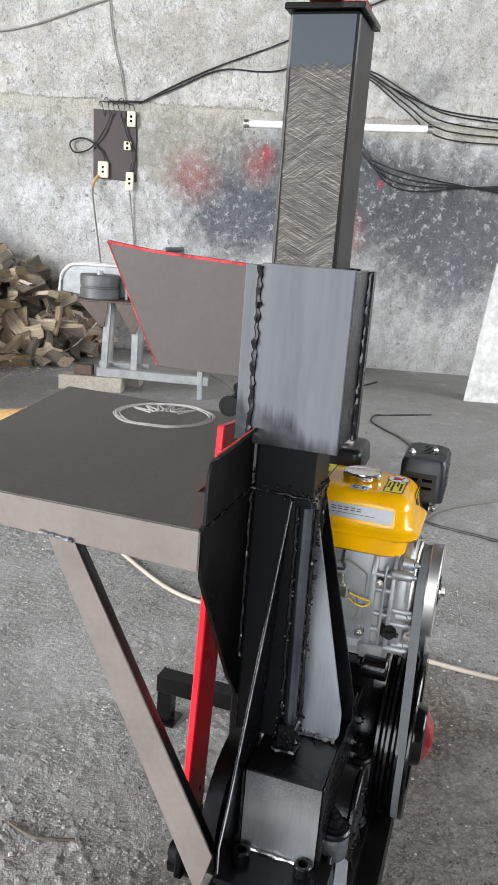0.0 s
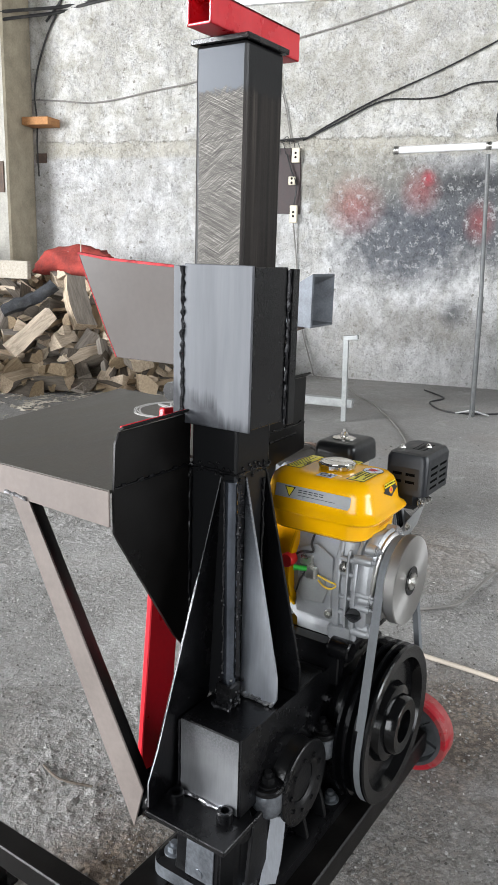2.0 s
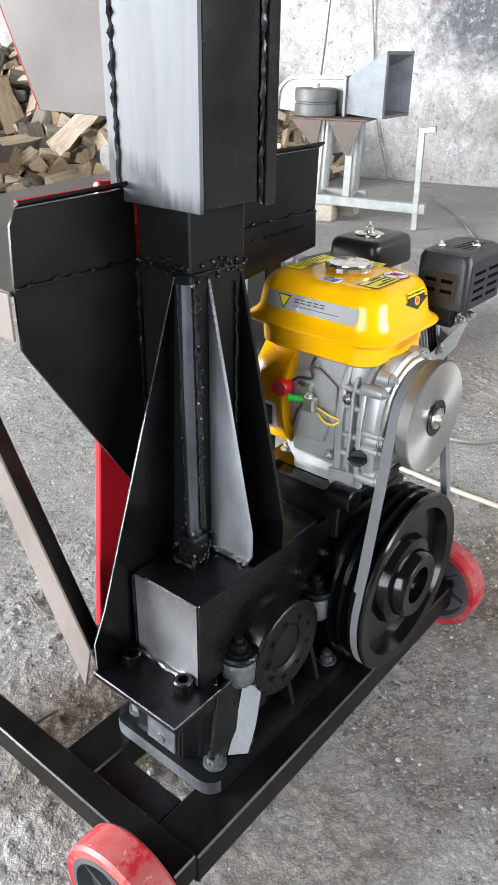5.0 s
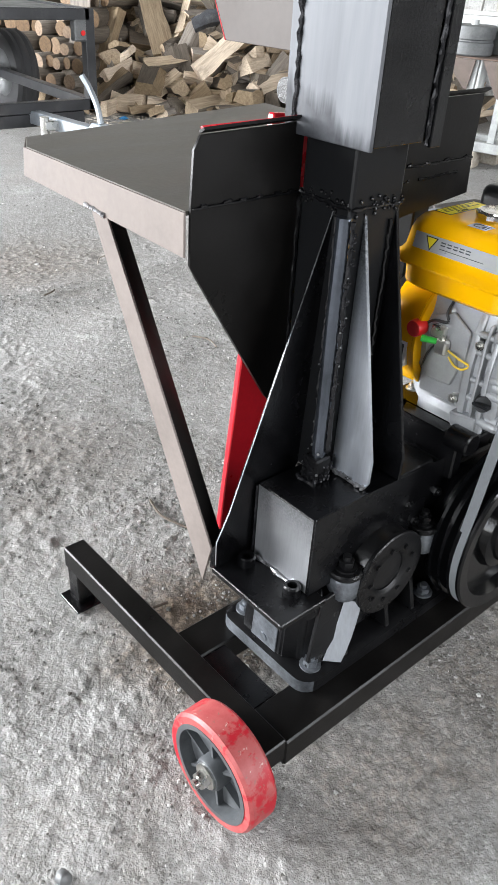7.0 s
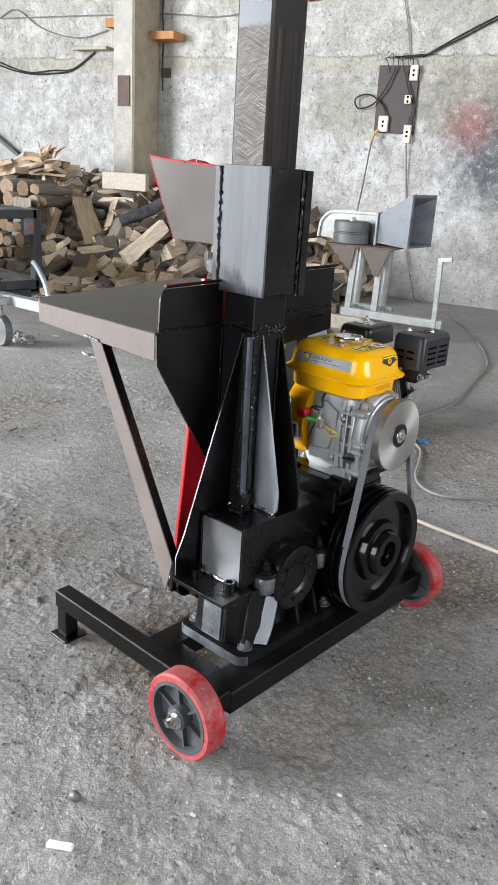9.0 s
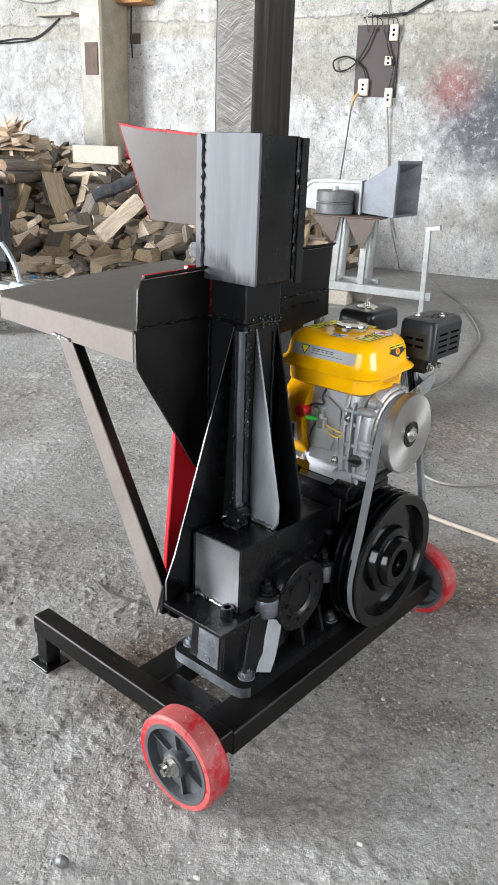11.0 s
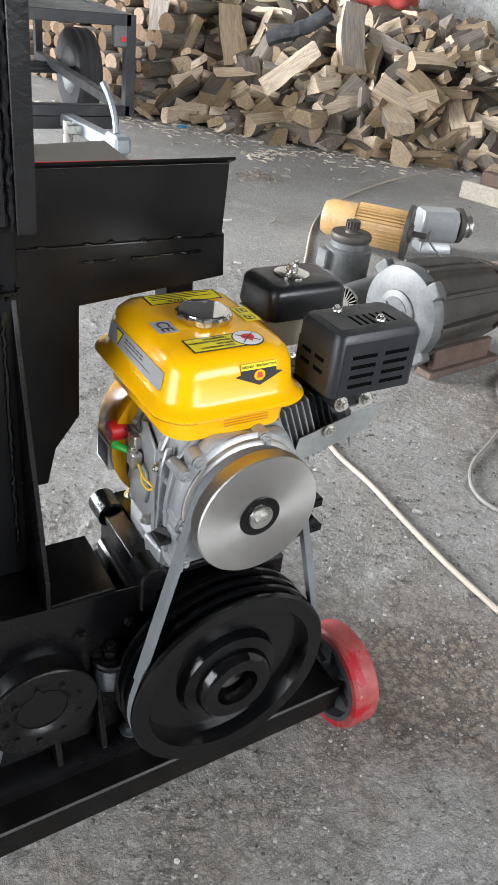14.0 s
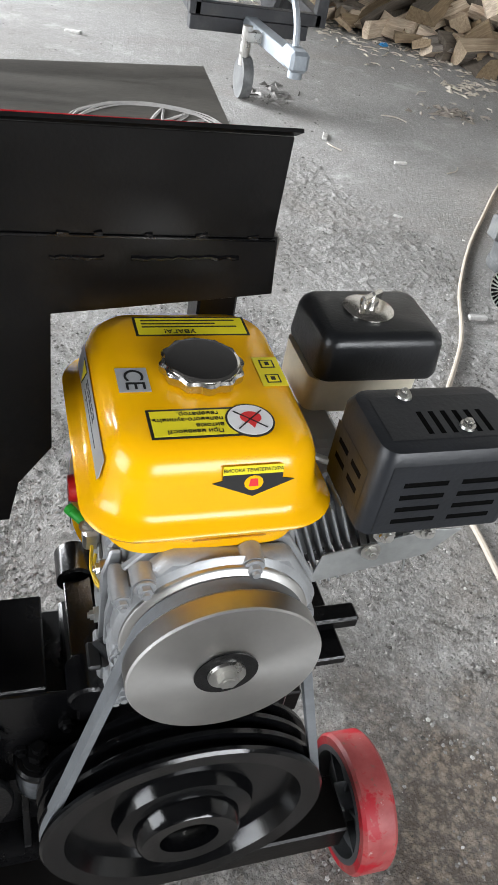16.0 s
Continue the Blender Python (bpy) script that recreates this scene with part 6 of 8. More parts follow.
    onface(sm, [(-0.08, -0.0125), (0.078, -0.0125), (0.082, -0.006), (0.082, 0.0125), (-0.08, 0.0125)], 0.0005, LABELS)
    onface(sm, [(-0.06, 0.010), (-0.036, 0.010), (-0.048, -0.011)], 0.0008, INK)
    onface(sm, [(-0.057, 0.0085), (-0.039, 0.0085), (-0.048, -0.008)], 0.0011, LABELY)
    for k in range(5):
        x = -0.03 + 0.0115 * k
        onface(sm, [(x, 0.001), (x + 0.0085, 0.001), (x + 0.0087, 0.0028), (x + 0.0002, 0.0028)], 0.0008, PLATEINK)
        onface(sm, [(x, 0.0052), (x + 0.0086, 0.0052), (x + 0.0088, 0.007), (x + 0.0002, 0.007)], 0.0008, PLATEINK)
    onface(sm, [(-0.03, -0.0045), (0.05, -0.0045), (0.05, -0.0035), (-0.03, -0.0035)], 0.0008, PLATEINK)
    # fine print low on the front
    lm = Matrix.Translation((0.28, -0.1092, 0.712)) @ Matrix.Rotation(radians(90), 4, "X")
    for k in range(3):
        onface(lm, [(-0.03, 0.004 - 0.004 * k), (0.035, 0.004 - 0.004 * k), (0.035, 0.0055 - 0.004 * k), (-0.03, 0.0055 - 0.004 * k)], 0.0003, FINEPRINT)

    # recoil starter, flywheel housing, switch, wires
    bm = B()
    lathe(bm, [(0.086, 0.034), (0.106, 0.034), (0.115, 0.036), (0.1155, 0.041), (0.112, 0.044), (0.112, 0.098), (0.109, 0.104), (0.100, 0.107), (0.0, 0.108)], (cx, 0, 0.605), "y", 56)
    rec = part("recoil_starter", bm, YELLOW, top, "yellow recoil starter housing")
    bm = B()
    box(bm, 0.1645, 0.175, 0.052, 0.098, 0.558, 0.602)
    part("sticker", bm, LABELW, rec)
    bm = B()
    box(bm, 0.1640, 0.175, 0.057, 0.093, 0.563, 0.597)
    part("sticker", bm, INK, rec)
    bm = B()
    lathe(bm, [(0.0, 0.1085), (0.092, 0.1085), (0.096, 0.112), (0.092, 0.128), (0.06, 0.138), (0.0, 0.14)], (cx, 0, 0.605), "y", 40)
    part("starter_grille", bm, PLASTIC, rec, "black starter grille")
    bm = B()
    lathe(bm, [(0.0, 0.02), (0.092, 0.02), (0.097, 0.025), (0.097, 0.041), (0.0, 0.041)], (cx, 0, 0.605), "y", 48)
    part("flywheel_housing", bm, ALU, top)
    bm = B()
    lathe(bm, [(0.0, -0.022), (0.013, -0.022), (0.0145, -0.018), (0.0145, 0.0), (0.0, 0.0)], (0.182, 0.042, 0.632), "x", 24)
    part("stop_switch", bm, SWITCH, top, "red engine stop switch")
    bm = B()
    rod(bm, (0.160, 0.021, 0.6235), (0.176, 0.0, 0.6205), 0.0052, seg=16)
    rod(bm, (0.1588, 0.0225, 0.6238), (0.163, 0.0168, 0.623), 0.0058, seg=16)
    part("connector", bm, GREENP, top, "green wire connector")
    bm = B()
    slab(bm, [(0.1835, 0.012, 0.548), (0.1835, -0.032, 0.552), (0.1835, -0.040, 0.58), (0.1835, -0.032, 0.606), (0.1835, 0.0, 0.612), (0.1835, 0.03, 0.60), (0.1835, 0.036, 0.566)], (0.006, 0, 0), 0.002)
    part("cover_plate", bm, GALV, top, "greenish zinc cover plate")
    bm = B()
    hose(bm, [(0.178, -0.02, 0.612), (0.175, -0.045, 0.607), (0.182, -0.06, 0.6), (0.18, -0.05, 0.59), (0.178, -0.035, 0.592), (0.182, -0.02, 0.60)], 0.0018, 6, 6)
    part("wire", bm, YELWIRE, top, "yellow ignition wire")
    bm = B()
    hose(bm, [(0.19, 0.045, 0.63), (0.182, 0.02, 0.65), (0.183, -0.005, 0.655), (0.186, 0.0, 0.67), (0.2, 0.0, 0.69)], 0.0025, 6, 6)
    hose(bm, [(0.186, 0.03, 0.56), (0.18, 0.02, 0.59), (0.182, 0.01, 0.61)], 0.002, 6, 6)
    part("wire", bm, CABLEB, top)
    bm = B()
    box(bm, 0.170, 0.186, -0.018, 0.004, 0.602, 0.6265, 0.003)
    box(bm, 0.178, 0.190, -0.006, 0.02, 0.625, 0.645, 0.002)
    hexbolt(bm, (0.1745, -0.007, 0.6265), (0, 0, 1), 0.0055, 0.005)
    part("ignition_bracket", bm, ZINC, top)


petrol_engine()


# ---------------------------------------------------------------- things against the back wall
def hpart(name, bm, mats, parent, label="", smooth=35):
    """A part given in the hall's own axes (n, u, z)."""
    bmesh.ops.transform(bm, matrix=HALL, verts=bm.verts)
    return part(name, bm, mats, parent, label, smooth)


def hsingle(name, bm, mats, label, category, group="", kind="", smooth=35):
    bmesh.ops.transform(bm, matrix=HALL, verts=bm.verts)
    return single(name, bm, mats, label, category, group, kind, smooth)


def split_log(rng, length, r):
    """A split piece of firewood along x: a wedge of a round, bark on the curved side."""
    bm = B()
    span = rng.choice([0.9, 1.2, 1.6, 2.3])
    k = 6
    ring0 = [(0.0, 0.0)] + [(r * rng.uniform(0.9, 1.08) * math.cos(-span / 2 + span * i / (k - 1)), r * rng.uniform(0.9, 1.08) * math.sin(-span / 2 + span * i / (k - 1))) for i in range(k)]
    cy = sum(p[0] for p in ring0) / len(ring0)
    xs = [-0.5, -0.18, 0.15, 0.5]
    rings = []
    bow = rng.uniform(-0.03, 0.03)
    for j, x in enumerate(xs):
        w = rng.uniform(0.9, 1.06)
        off = bow * (1 - 4 * x * x)
        rings.append([bm.verts.new((x * length + (rng.uniform(-0.012, 0.012) if j in (0, 3) else 0), (y - cy) * w + off, z * w + rng.uniform(-0.004, 0.004))) for y, z in ring0])
    n = len(ring0)
    for p, q in zip(rings, rings[1:]):
        for i in range(n):
            bm.faces.new((p[i], p[(i + 1) % n], q[(i + 1) % n], q[i])).material_index = 1 if 1 <= i < n - 1 else 0
    bm.faces.new(rings[0][::-1])
    bm.faces.new(rings[-1])
    bmesh.ops.bevel(bm, geom=[e for e in bm.edges if len(e.link_faces) == 2 and e.calc_face_angle(0) > 0.9], offset=0.004, segments=1, affect="EDGES")
    return bm


def billet(rng, length, w, h):
    """A squarish split billet along x with torn, uneven faces."""
    bm = B()
    ring0 = [(-w * rng.uniform(0.35, 0.6), -h * rng.uniform(0.3, 0.6)), (w * rng.uniform(0.0, 0.2), -h * rng.uniform(0.45, 0.62)), (w * rng.uniform(0.4, 0.6), -h * rng.uniform(0.2, 0.5)), (w * rng.uniform(0.35, 0.6), h * rng.uniform(0.3, 0.55)), (-w * rng.uniform(0.2, 0.6), h * rng.uniform(0.35, 0.6))]
    bark = rng.choice([2, 3, 4, 9])
    rings = []
    bow, twist = rng.uniform(-0.03, 0.03), rng.uniform(-0.25, 0.25)
    for j, x in enumerate((-0.5, -0.3, -0.05, 0.22, 0.5)):
        c, s = math.cos(twist * x), math.sin(twist * x)
        q = rng.uniform(0.9, 1.08)
        rings.append([bm.verts.new((x * length + (rng.uniform(-0.014, 0.014) if j in (0, 4) else 0), (y * c - z * s) * q + bow * (1 - 4 * x * x) + rng.uniform(-0.006, 0.006), (y * s + z * c) * q + rng.uniform(-0.006, 0.006))) for y, z in ring0])
    for p, q in zip(rings, rings[1:]):
        for i in range(5):
            bm.faces.new((p[i], p[(i + 1) % 5], q[(i + 1) % 5], q[i])).material_index = 1 if i == bark else 0
    bm.faces.new(rings[0][::-1])
    bm.faces.new(rings[-1])
    return bm


def round_log(rng, length, r):
    bm = B()
    k = 10
    a = [(r * rng.uniform(0.93, 1.06) * math.cos(6.2832 * i / k), r * rng.uniform(0.93, 1.06) * math.sin(6.2832 * i / k)) for i in range(k)]
    rings = [[bm.verts.new((x * length, y * s, z * s)) for y, z in a] for x, s in ((-0.5, 0.97), (-0.49, 1.0), (0.1, 1.02), (0.49, 1.0), (0.5, 0.97))]
    for p, q in zip(rings, rings[1:]):
        for i in range(k):
            bm.faces.new((p[i], p[(i + 1) % k], q[(i + 1) % k], q[i])).material_index = 1
    bm.faces.new(rings[0][::-1])
    bm.faces.new(rings[-1])
    return bm


def pile_front(u):
    """How far the heap reaches into the room at u."""
    pts = ((1.75, 6.3), (2.06, 5.35), (2.64, 4.85), (3.42, 4.45), (3.93, 4.3), (4.5, 4.0), (5.5, 4.3), (7.5, 4.6))
    for (a, b), (c, d) in zip(pts, pts[1:]):
        if a <= u <= c:
            return b + (d - b) * (u - a) / (c - a)
    return pts[0][1] if u < pts[0][0] else pts[-1][1]


def pile_height(n, u):
    ridge = ((1.7, 0.0), (2.02, 0.38), (2.3, 0.62), (2.74, 0.88), (3.24, 0.98), (3.7, 1.0), (4.2, 0.93), (4.9, 0.9), (5.35, 1.08), (6.2, 0.92), (7.5, 0.85))
    h = 0.0
    for (a, b), (c, d) in zip(ridge, ridge[1:]):
        if a <= u <= c:
            h = b + (d - b) * (u - a) / (c - a)
    f = pile_front(u)
    s = min(1.0, max(0.0, (n - f) / max(0.3, min(1.25, 5.75 - f))))
    return h * s ** 0.75


def firewood():
    rng = random.Random(11)
    heap = thing("firewood_pile", hall(5.2, 4.0), "big heap of split firewood logs against the wall", "firewood")
    # the packed inside of the heap
    bm = B()
    nu, nn = 34, 16
    grid = []
    for i in range(nu):
        u = 1.8 + 5.6 * i / (nu - 1)
        row = []
        for j in range(nn):
            f = pile_front(u)
            n = f + (6.58 - f) * j / (nn - 1)
            row.append(bm.verts.new((n, u, max(-0.02, pile_height(n, u) - 0.2 + rng.uniform(-0.03, 0.03)))))
        grid.append(row)
    for i in range(nu - 1):
        for j in range(nn - 1):
            bm.faces.new((grid[i][j], grid[i + 1][j], grid[i + 1][j + 1], grid[i][j + 1]))
    tagged(hpart("heap_core", bm, BARK, heap, smooth=0), kind="stuff")
    kinds = []
    for k in range(11):
        kinds.append(finish(split_log(rng, rng.uniform(0.28, 0.42), rng.choice([0.085, 0.105, 0.125, 0.15])), "log", [WOOD, BARK], 30))
    for k in range(13):
        kinds.append(finish(billet(rng, rng.uniform(0.28, 0.42), rng.uniform(0.06, 0.13), rng.uniform(0.035, 0.08)), "log", [WOOD, BARK], 25))
    for k in range(6):
        kinds.append(finish(split_log(rng, rng.uniform(0.28, 0.38), 0.12), "log", [BARK, BARK], 30))

    def lay(me, m):
        ob = new("log", me)
        ob.parent = heap
        ob.matrix_parent_inverse = heap.matrix_basis.inverted()
        ob.matrix_basis = HALL @ m

    spots = []
    tries = 0
    while len(spots) < 620 and tries < 30000:
        tries += 1
        u = rng.uniform(1.85, 6.9)
        n = rng.uniform(pile_front(u) - 0.05, 6.45) if rng.random() < 0.55 else pile_front(u) + abs(rng.gauss(0, 0.6))
        if n > 6.45 or any((n - a) ** 2 + (u - b) ** 2 < 0.076 ** 2 for a, b in spots):
            continue
        spots.append((n, u))
    spots.sort(key=lambda s: s[1])
    for n, u in spots:
        h = pile_height(n, u)
        z = max(0.055, h - 0.09 + rng.uniform(-0.09, 0.06))
        # the slope of the heap tips the pieces
        dn = (pile_height(n + 0.1, u) - pile_height(n - 0.1, u)) / 0.2
        tip = math.atan(dn)
        m = Matrix.Translation((n, u, z)) @ Matrix.Rotation(-tip * rng.uniform(0.3, 1.1), 4, "Y") @ Matrix.Rotation(rng.gauss(0, 0.4) if u < 3.4 and rng.random() < 0.45 else rng.uniform(0, 6.28), 4, "Z") @ Matrix.Rotation(rng.uniform(-0.6, 0.6), 4, "Y") @ Matrix.Rotation(rng.uniform(0, 6.28), 4, "X")
        if z < 0.1:
            m = Matrix.Translation((n, u, 0.07)) @ Matrix.Rotation(rng.uniform(0, 6.28), 4, "Z") @ Matrix.Rotation(rng.uniform(-0.12, 0.12), 4, "Y") @ Matrix.Rotation(rng.uniform(0, 6.28), 4, "X")
        lay(kinds[rng.randrange(len(kinds))], m)
    # a few large pieces standing out on the face of the heap
    big = ((4.55, 4.62, 0.45, 0.62, 0.1, 0.0), (4.5, 4.05, 0.28, 0.5, 0.9, 0.5), (4.85, 4.3, 0.62, 0.5, 0.2, 1.2), (4.75, 3.55, 0.5, 0.5, 0.5, -0.7), (4.62, 3.15, 0.22, 0.45, 1.3, 0.4), (5.2, 3.3, 0.75, 0.5, 0.15, 0.9), (4.3, 4.75, 0.22, 0.4, 0.4, 0.1), (5.0, 2.7, 0.3, 0.45, 1.0, 1.0))
    for n, u, z, L, tilt, turn in big:
        lay(finish(billet(rng, L, 0.2, 0.1), "log", [WOOD, BARK], 25), Matrix.Translation((n - 0.05, u, z)) @ Matrix.Rotation(turn, 4, "Z") @ Matrix.Rotation(-1.2 + tilt, 4, "Y"))
    # tall weathered slab leaning upright on the heap
    lay(finish(billet(rng, 0.72, 0.19, 0.07), "log", [BARK, BARK], 25), Matrix.Translation((4.35, 4.78, 0.46)) @ Matrix.Rotation(-1.4, 4, "Y") @ Matrix.Rotation(0.2, 4, "X"))

    # dark charred branch across the heap
    bm = B()
    hose(bm, [(4.80, 3.90, 0.655), (4.87, 3.79, 0.715), (4.95, 3.70, 0.76), (5.03, 3.58, 0.845), (5.08, 3.52, 0.90)], 0.058, 12, 6)
    for v in bm.verts:
        v.co += noise.noise_vector(v.co * 14) * 0.016 + noise.noise_vector(v.co * 45) * 0.007
    hsingle("charred_branch", bm, CHAR, "dark charred branch lying on the firewood", "branch")

    # stacked round logs, ends to the room
    stack = thing("round_log_stack", hall(5.0, 5.7), "stack of round logs with orange-brown sawn ends", "firewood")
    # end colour already holds the shade around the stack
    kinds = [finish(round_log(rng, 0.42, r), "log", [LOGEND_SHADED, BARK], 40) for r in (0.05, 0.062, 0.075, 0.085)]
    for row in range(8):
        u = 4.62 + (row % 2) * 0.07
        while u < 6.9:
            k = rng.randrange(4)
            r = (0.05, 0.062, 0.075, 0.085)[k]
            ob = new("log", kinds[k])
            ob.parent = stack
            ob.matrix_parent_inverse = stack.matrix_basis.inverted()
            ob.matrix_basis = HALL @ Matrix.Translation((4.22 + 0.08 * row + rng.uniform(-0.05, 0.05) + 0.12 * max(0, u - 5), u, 0.075 + row * 0.118 + rng.uniform(-0.01, 0.01))) @ Matrix.Rotation(rng.uniform(-0.25, 0.25), 4, "Z")
            u += 2 * r + rng.uniform(0.0, 0.03)
            if rng.random() < 0.1:
                u += 0.06
    # red sack on top
    bm = B()
    bmesh.ops.create_icosphere(bm, subdivisions=4, radius=1.0)
    for v in bm.verts:
        d = noise.noise(v.co * 2.2) * 0.2 + noise.noise(v.co * 5) * 0.12 - abs(noise.noise(v.co * 9)) * 0.1
        v.co = v.co * (1 + d)
        v.co = Vector((5.85 + v.co.x * 0.26, 3.72 + v.co.y * 0.44, 1.06 + max(v.co.z, -0.5) * 0.2))
    hsingle("red_sack", bm, SACK, "crumpled red woven sack on the firewood", "sack", smooth=70)
    # thin twigs sticking up beside the sack
    for du, dz in ((0.0, 0.32), (0.12, 0.2), (-0.1, 0.18)):
        bm = B()
        hose(bm, [(5.7, 3.6 + du, 0.98), (5.69, 3.59 + du * 1.2, 1.0 + dz)], 0.007, 6, 2)
        hsingle("twig", bm, PLANK, "thin pale twig stuck in the firewood", "twig", "twigs in the heap")
    # pale board on top
    bm = B()
    box(bm, 5.3, 5.36, 3.95, 4.5, 0.93, 1.1, 0.006)
    hsingle("pale_board", bm, PLANK, "pale sawn board lying on the firewood", "board")
    # torn slabs and bark at the far side, rising to a ragged peak
    torn = thing("torn_slab_heap", hall(5.3, 5.6, 1.0), "heap of torn pale orange slabs and bark on the firewood", "firewood")
    for k in range(34):
        f = rng.random()
        u = 5.15 + 1.05 * f
        top = 1.30 - 0.30 * f
        z = 1.0 + (top - 1.0) * rng.uniform(0.1, 0.85)
        bm = billet(rng, rng.uniform(0.22, 0.5), rng.uniform(0.09, 0.2), rng.uniform(0.02, 0.05))
        m = Matrix.Translation((5.28 + rng.uniform(-0.22, 0.2), u, z)) @ Matrix.Rotation(-1.5708 + rng.uniform(-0.5, 0.5), 4, "Z") @ Matrix.Rotation(rng.uniform(-0.55, 0.1), 4, "Y") @ Matrix.Rotation(rng.uniform(-0.9, 0.9), 4, "X")
        bmesh.ops.transform(bm, matrix=m, verts=bm.verts)
        hpart("slab", bm, [TORN, BARK if k % 3 == 0 else TORN], torn, smooth=25)
    for k in range(14):
        bm = B()
        c = Vector((5.25 + rng.uniform(-0.15, 0.15), 5.12 + rng.gauss(0.1, 0.12), 1.18 + rng.uniform(0, 0.08)))
        d = Vector((rng.uniform(-0.5, 0.5), rng.uniform(-1, 0.2), rng.uniform(0.1, 0.7))).normalized() * rng.uniform(0.1, 0.18)
        slab(bm, [c, c + Vector((0.01, 0.05, 0.0)), c + d * 1.02, c + d * 0.9], (0.006, 0.003, 0.01))
        hpart("splinter", bm, TORN, torn, smooth=0)


firewood()


def wall_fittings():
    # socket board
    n = WALL_N
    bd = thing("socket_board", hall(n - 0.02, 1.82, 1.95), "dark board with ivory sockets and tangled wires on the wall", "socket board")
    bm = B()
    slab(bm, [(n - 0.022, 2.03, 2.26), (n - 0.022, 1.62, 2.26), (n - 0.022, 1.60, 1.63), (n - 0.022, 2.02, 1.64)], (0.02, 0, 0), 0.003)
    hpart("panel", bm, BOARD, bd)
    for u, z, w, h in ((1.66, 2.19, 0.08, 0.14), (1.69, 1.95, 0.07, 0.08), (1.66, 1.63, 0.075, 0.17), (1.92, 1.72, 0.10, 0.15)):
        bm = B()
        box(bm, n - 0.062, n - 0.023, u - w / 2, u + w / 2, z - h / 2, z + h / 2, 0.006)
        s = hpart("socket", bm, IVORY, bd)
        # proud black discs paint the shade of the pin holes
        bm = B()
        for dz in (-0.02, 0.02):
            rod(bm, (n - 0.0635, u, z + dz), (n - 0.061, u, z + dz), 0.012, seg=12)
        hpart("socket_hole_shade", bm, HOLESHADE, s)
    bm = B()
    hose(bm, [(n - 0.07, 1.96, 1.66), (n - 0.09, 2.0, 1.60), (n - 0.08, 2.01, 1.55)], 0.016, 8, 4)
    hpart("plug", bm, OCHRE, bd)
    for k in range(7):
        bm = B()
        hose(bm, [(n - 0.03, 1.62 + 0.05 * k, 2.2), (n - 0.06, 1.64 + 0.05 * k, 2.3 + 0.03 * (k % 3)), (n - 0.06, 1.72 + 0.04 * k, 2.32), (n - 0.05, 1.6 + 0.03 * k, 2.34), (n - 0.04, 1.5, 2.36)], 0.0035, 6, 5)
        hpart("wire", bm, CABLEB, bd)
    bm = B()
    hose(bm, [(n - 0.05, 1.85, 2.24), (n - 0.06, 1.93, 2.05), (n - 0.05, 2.05, 1.9), (n - 0.05, 2.2, 1.86), (n - 0.05, 2.24, 1.95), (n - 0.05, 2.1, 1.99), (n - 0.05, 1.95, 1.9), (n - 0.05, 1.9, 1.8)], 0.008, 6, 6)
    hpart("wire", bm, CABLEB, bd)
    bm = B()
    hose(bm, [(n - 0.05, 1.75, 2.2), (n - 0.055, 1.7, 2.05), (n - 0.055, 1.64, 1.9), (n - 0.055, 1.66, 1.72)], 0.008, 6, 6)
    hpart("wire", bm, CABLEB, bd)

    def cable(pts, r, mat, label):
        b = B()
        hose(b, pts, r, 6, 6)
        return hsingle("cable", b, mat, label, "cable", "cables on the wall")

    c = n - 0.02
    cable([(c, 1.55, 2.36), (c, 1.25, 2.52), (c, 0.87, 2.70), (c, 0.3, 2.93), (c, -0.3, 3.21), (c, -1.2, 3.6)], 0.008, CABLEB, "black cable sagging along the wall")
    cable([(c - 0.01, 1.6, 2.33), (c, 1.25, 2.49), (c, 0.85, 2.67), (c, 0.5, 2.68), (c, 0.3, 2.70), (c, 0.0, 2.80), (c, -0.4, 2.78), (c, -0.8, 2.6), (c, -1.3, 2.45), (c, -2.2, 2.4)], 0.008, CABLEB, "black cable sagging along the wall")
    cable([(c, 7.6, 2.8), (c, 4.79, 2.79), (c, 3.9, 2.74), (c, 3.24, 2.83), (c, 2.65, 2.93), (c, 1.9, 3.2), (c, 1.25, 3.35), (c, 0.6, 3.52), (c, -0.5, 3.8)], 0.008, CABLEG, "thin grey cable along the wall")
    cable([(c, 1.9, 3.2), (c, 1.86, 2.9), (c, 1.78, 2.6), (c, 1.72, 2.3)], 0.006, CABLEG, "thin grey cable along the wall")
    cable([(c, 2.15, 3.5), (c, 2.05, 3.33), (c, 1.9, 3.2)], 0.006, CABLEG, "thin grey cable along the wall")
    cable([(n - 0.08, 2.01, 1.55), (6.3, 1.95, 1.44), (5.5, 1.71, 1.14), (4.89, 1.53, 0.925)], 0.007, CABLEG, "thin grey cable hanging from the socket")
    cable([(n - 0.05, 1.66, 1.55), (c, 1.62, 1.2), (c, 1.55, 0.6), (n - 0.06, 1.4, 0.12), (n - 0.15, 1.3, 0.012), (n - 0.3, 0.9, 0.01)], 0.007, CABLEG, "thin grey cable hanging from the socket")
    # coil of cable on the wall
    coil = thing("cable_coil", hall(n, -0.5, 2.4), "loose coil of black cable hung on the wall", "cable")
    for k in range(4):
        bm = B()
        q = 0.05 * k
        hose(bm, [(c, -0.35, 2.72), (c - 0.02, -0.22 - q * 0.3, 2.55), (c - 0.02, -0.27 - q, 2.3), (c - 0.02, -0.55 - q, 2.02 - q), (c - 0.02, -1.0, 1.88 - q), (c - 0.02, -1.6, 1.80), (c, -2.3, 1.72 + q)], 0.007, 6, 6)
        hpart("loop", bm, CABLEB, coil)
        bm = B()
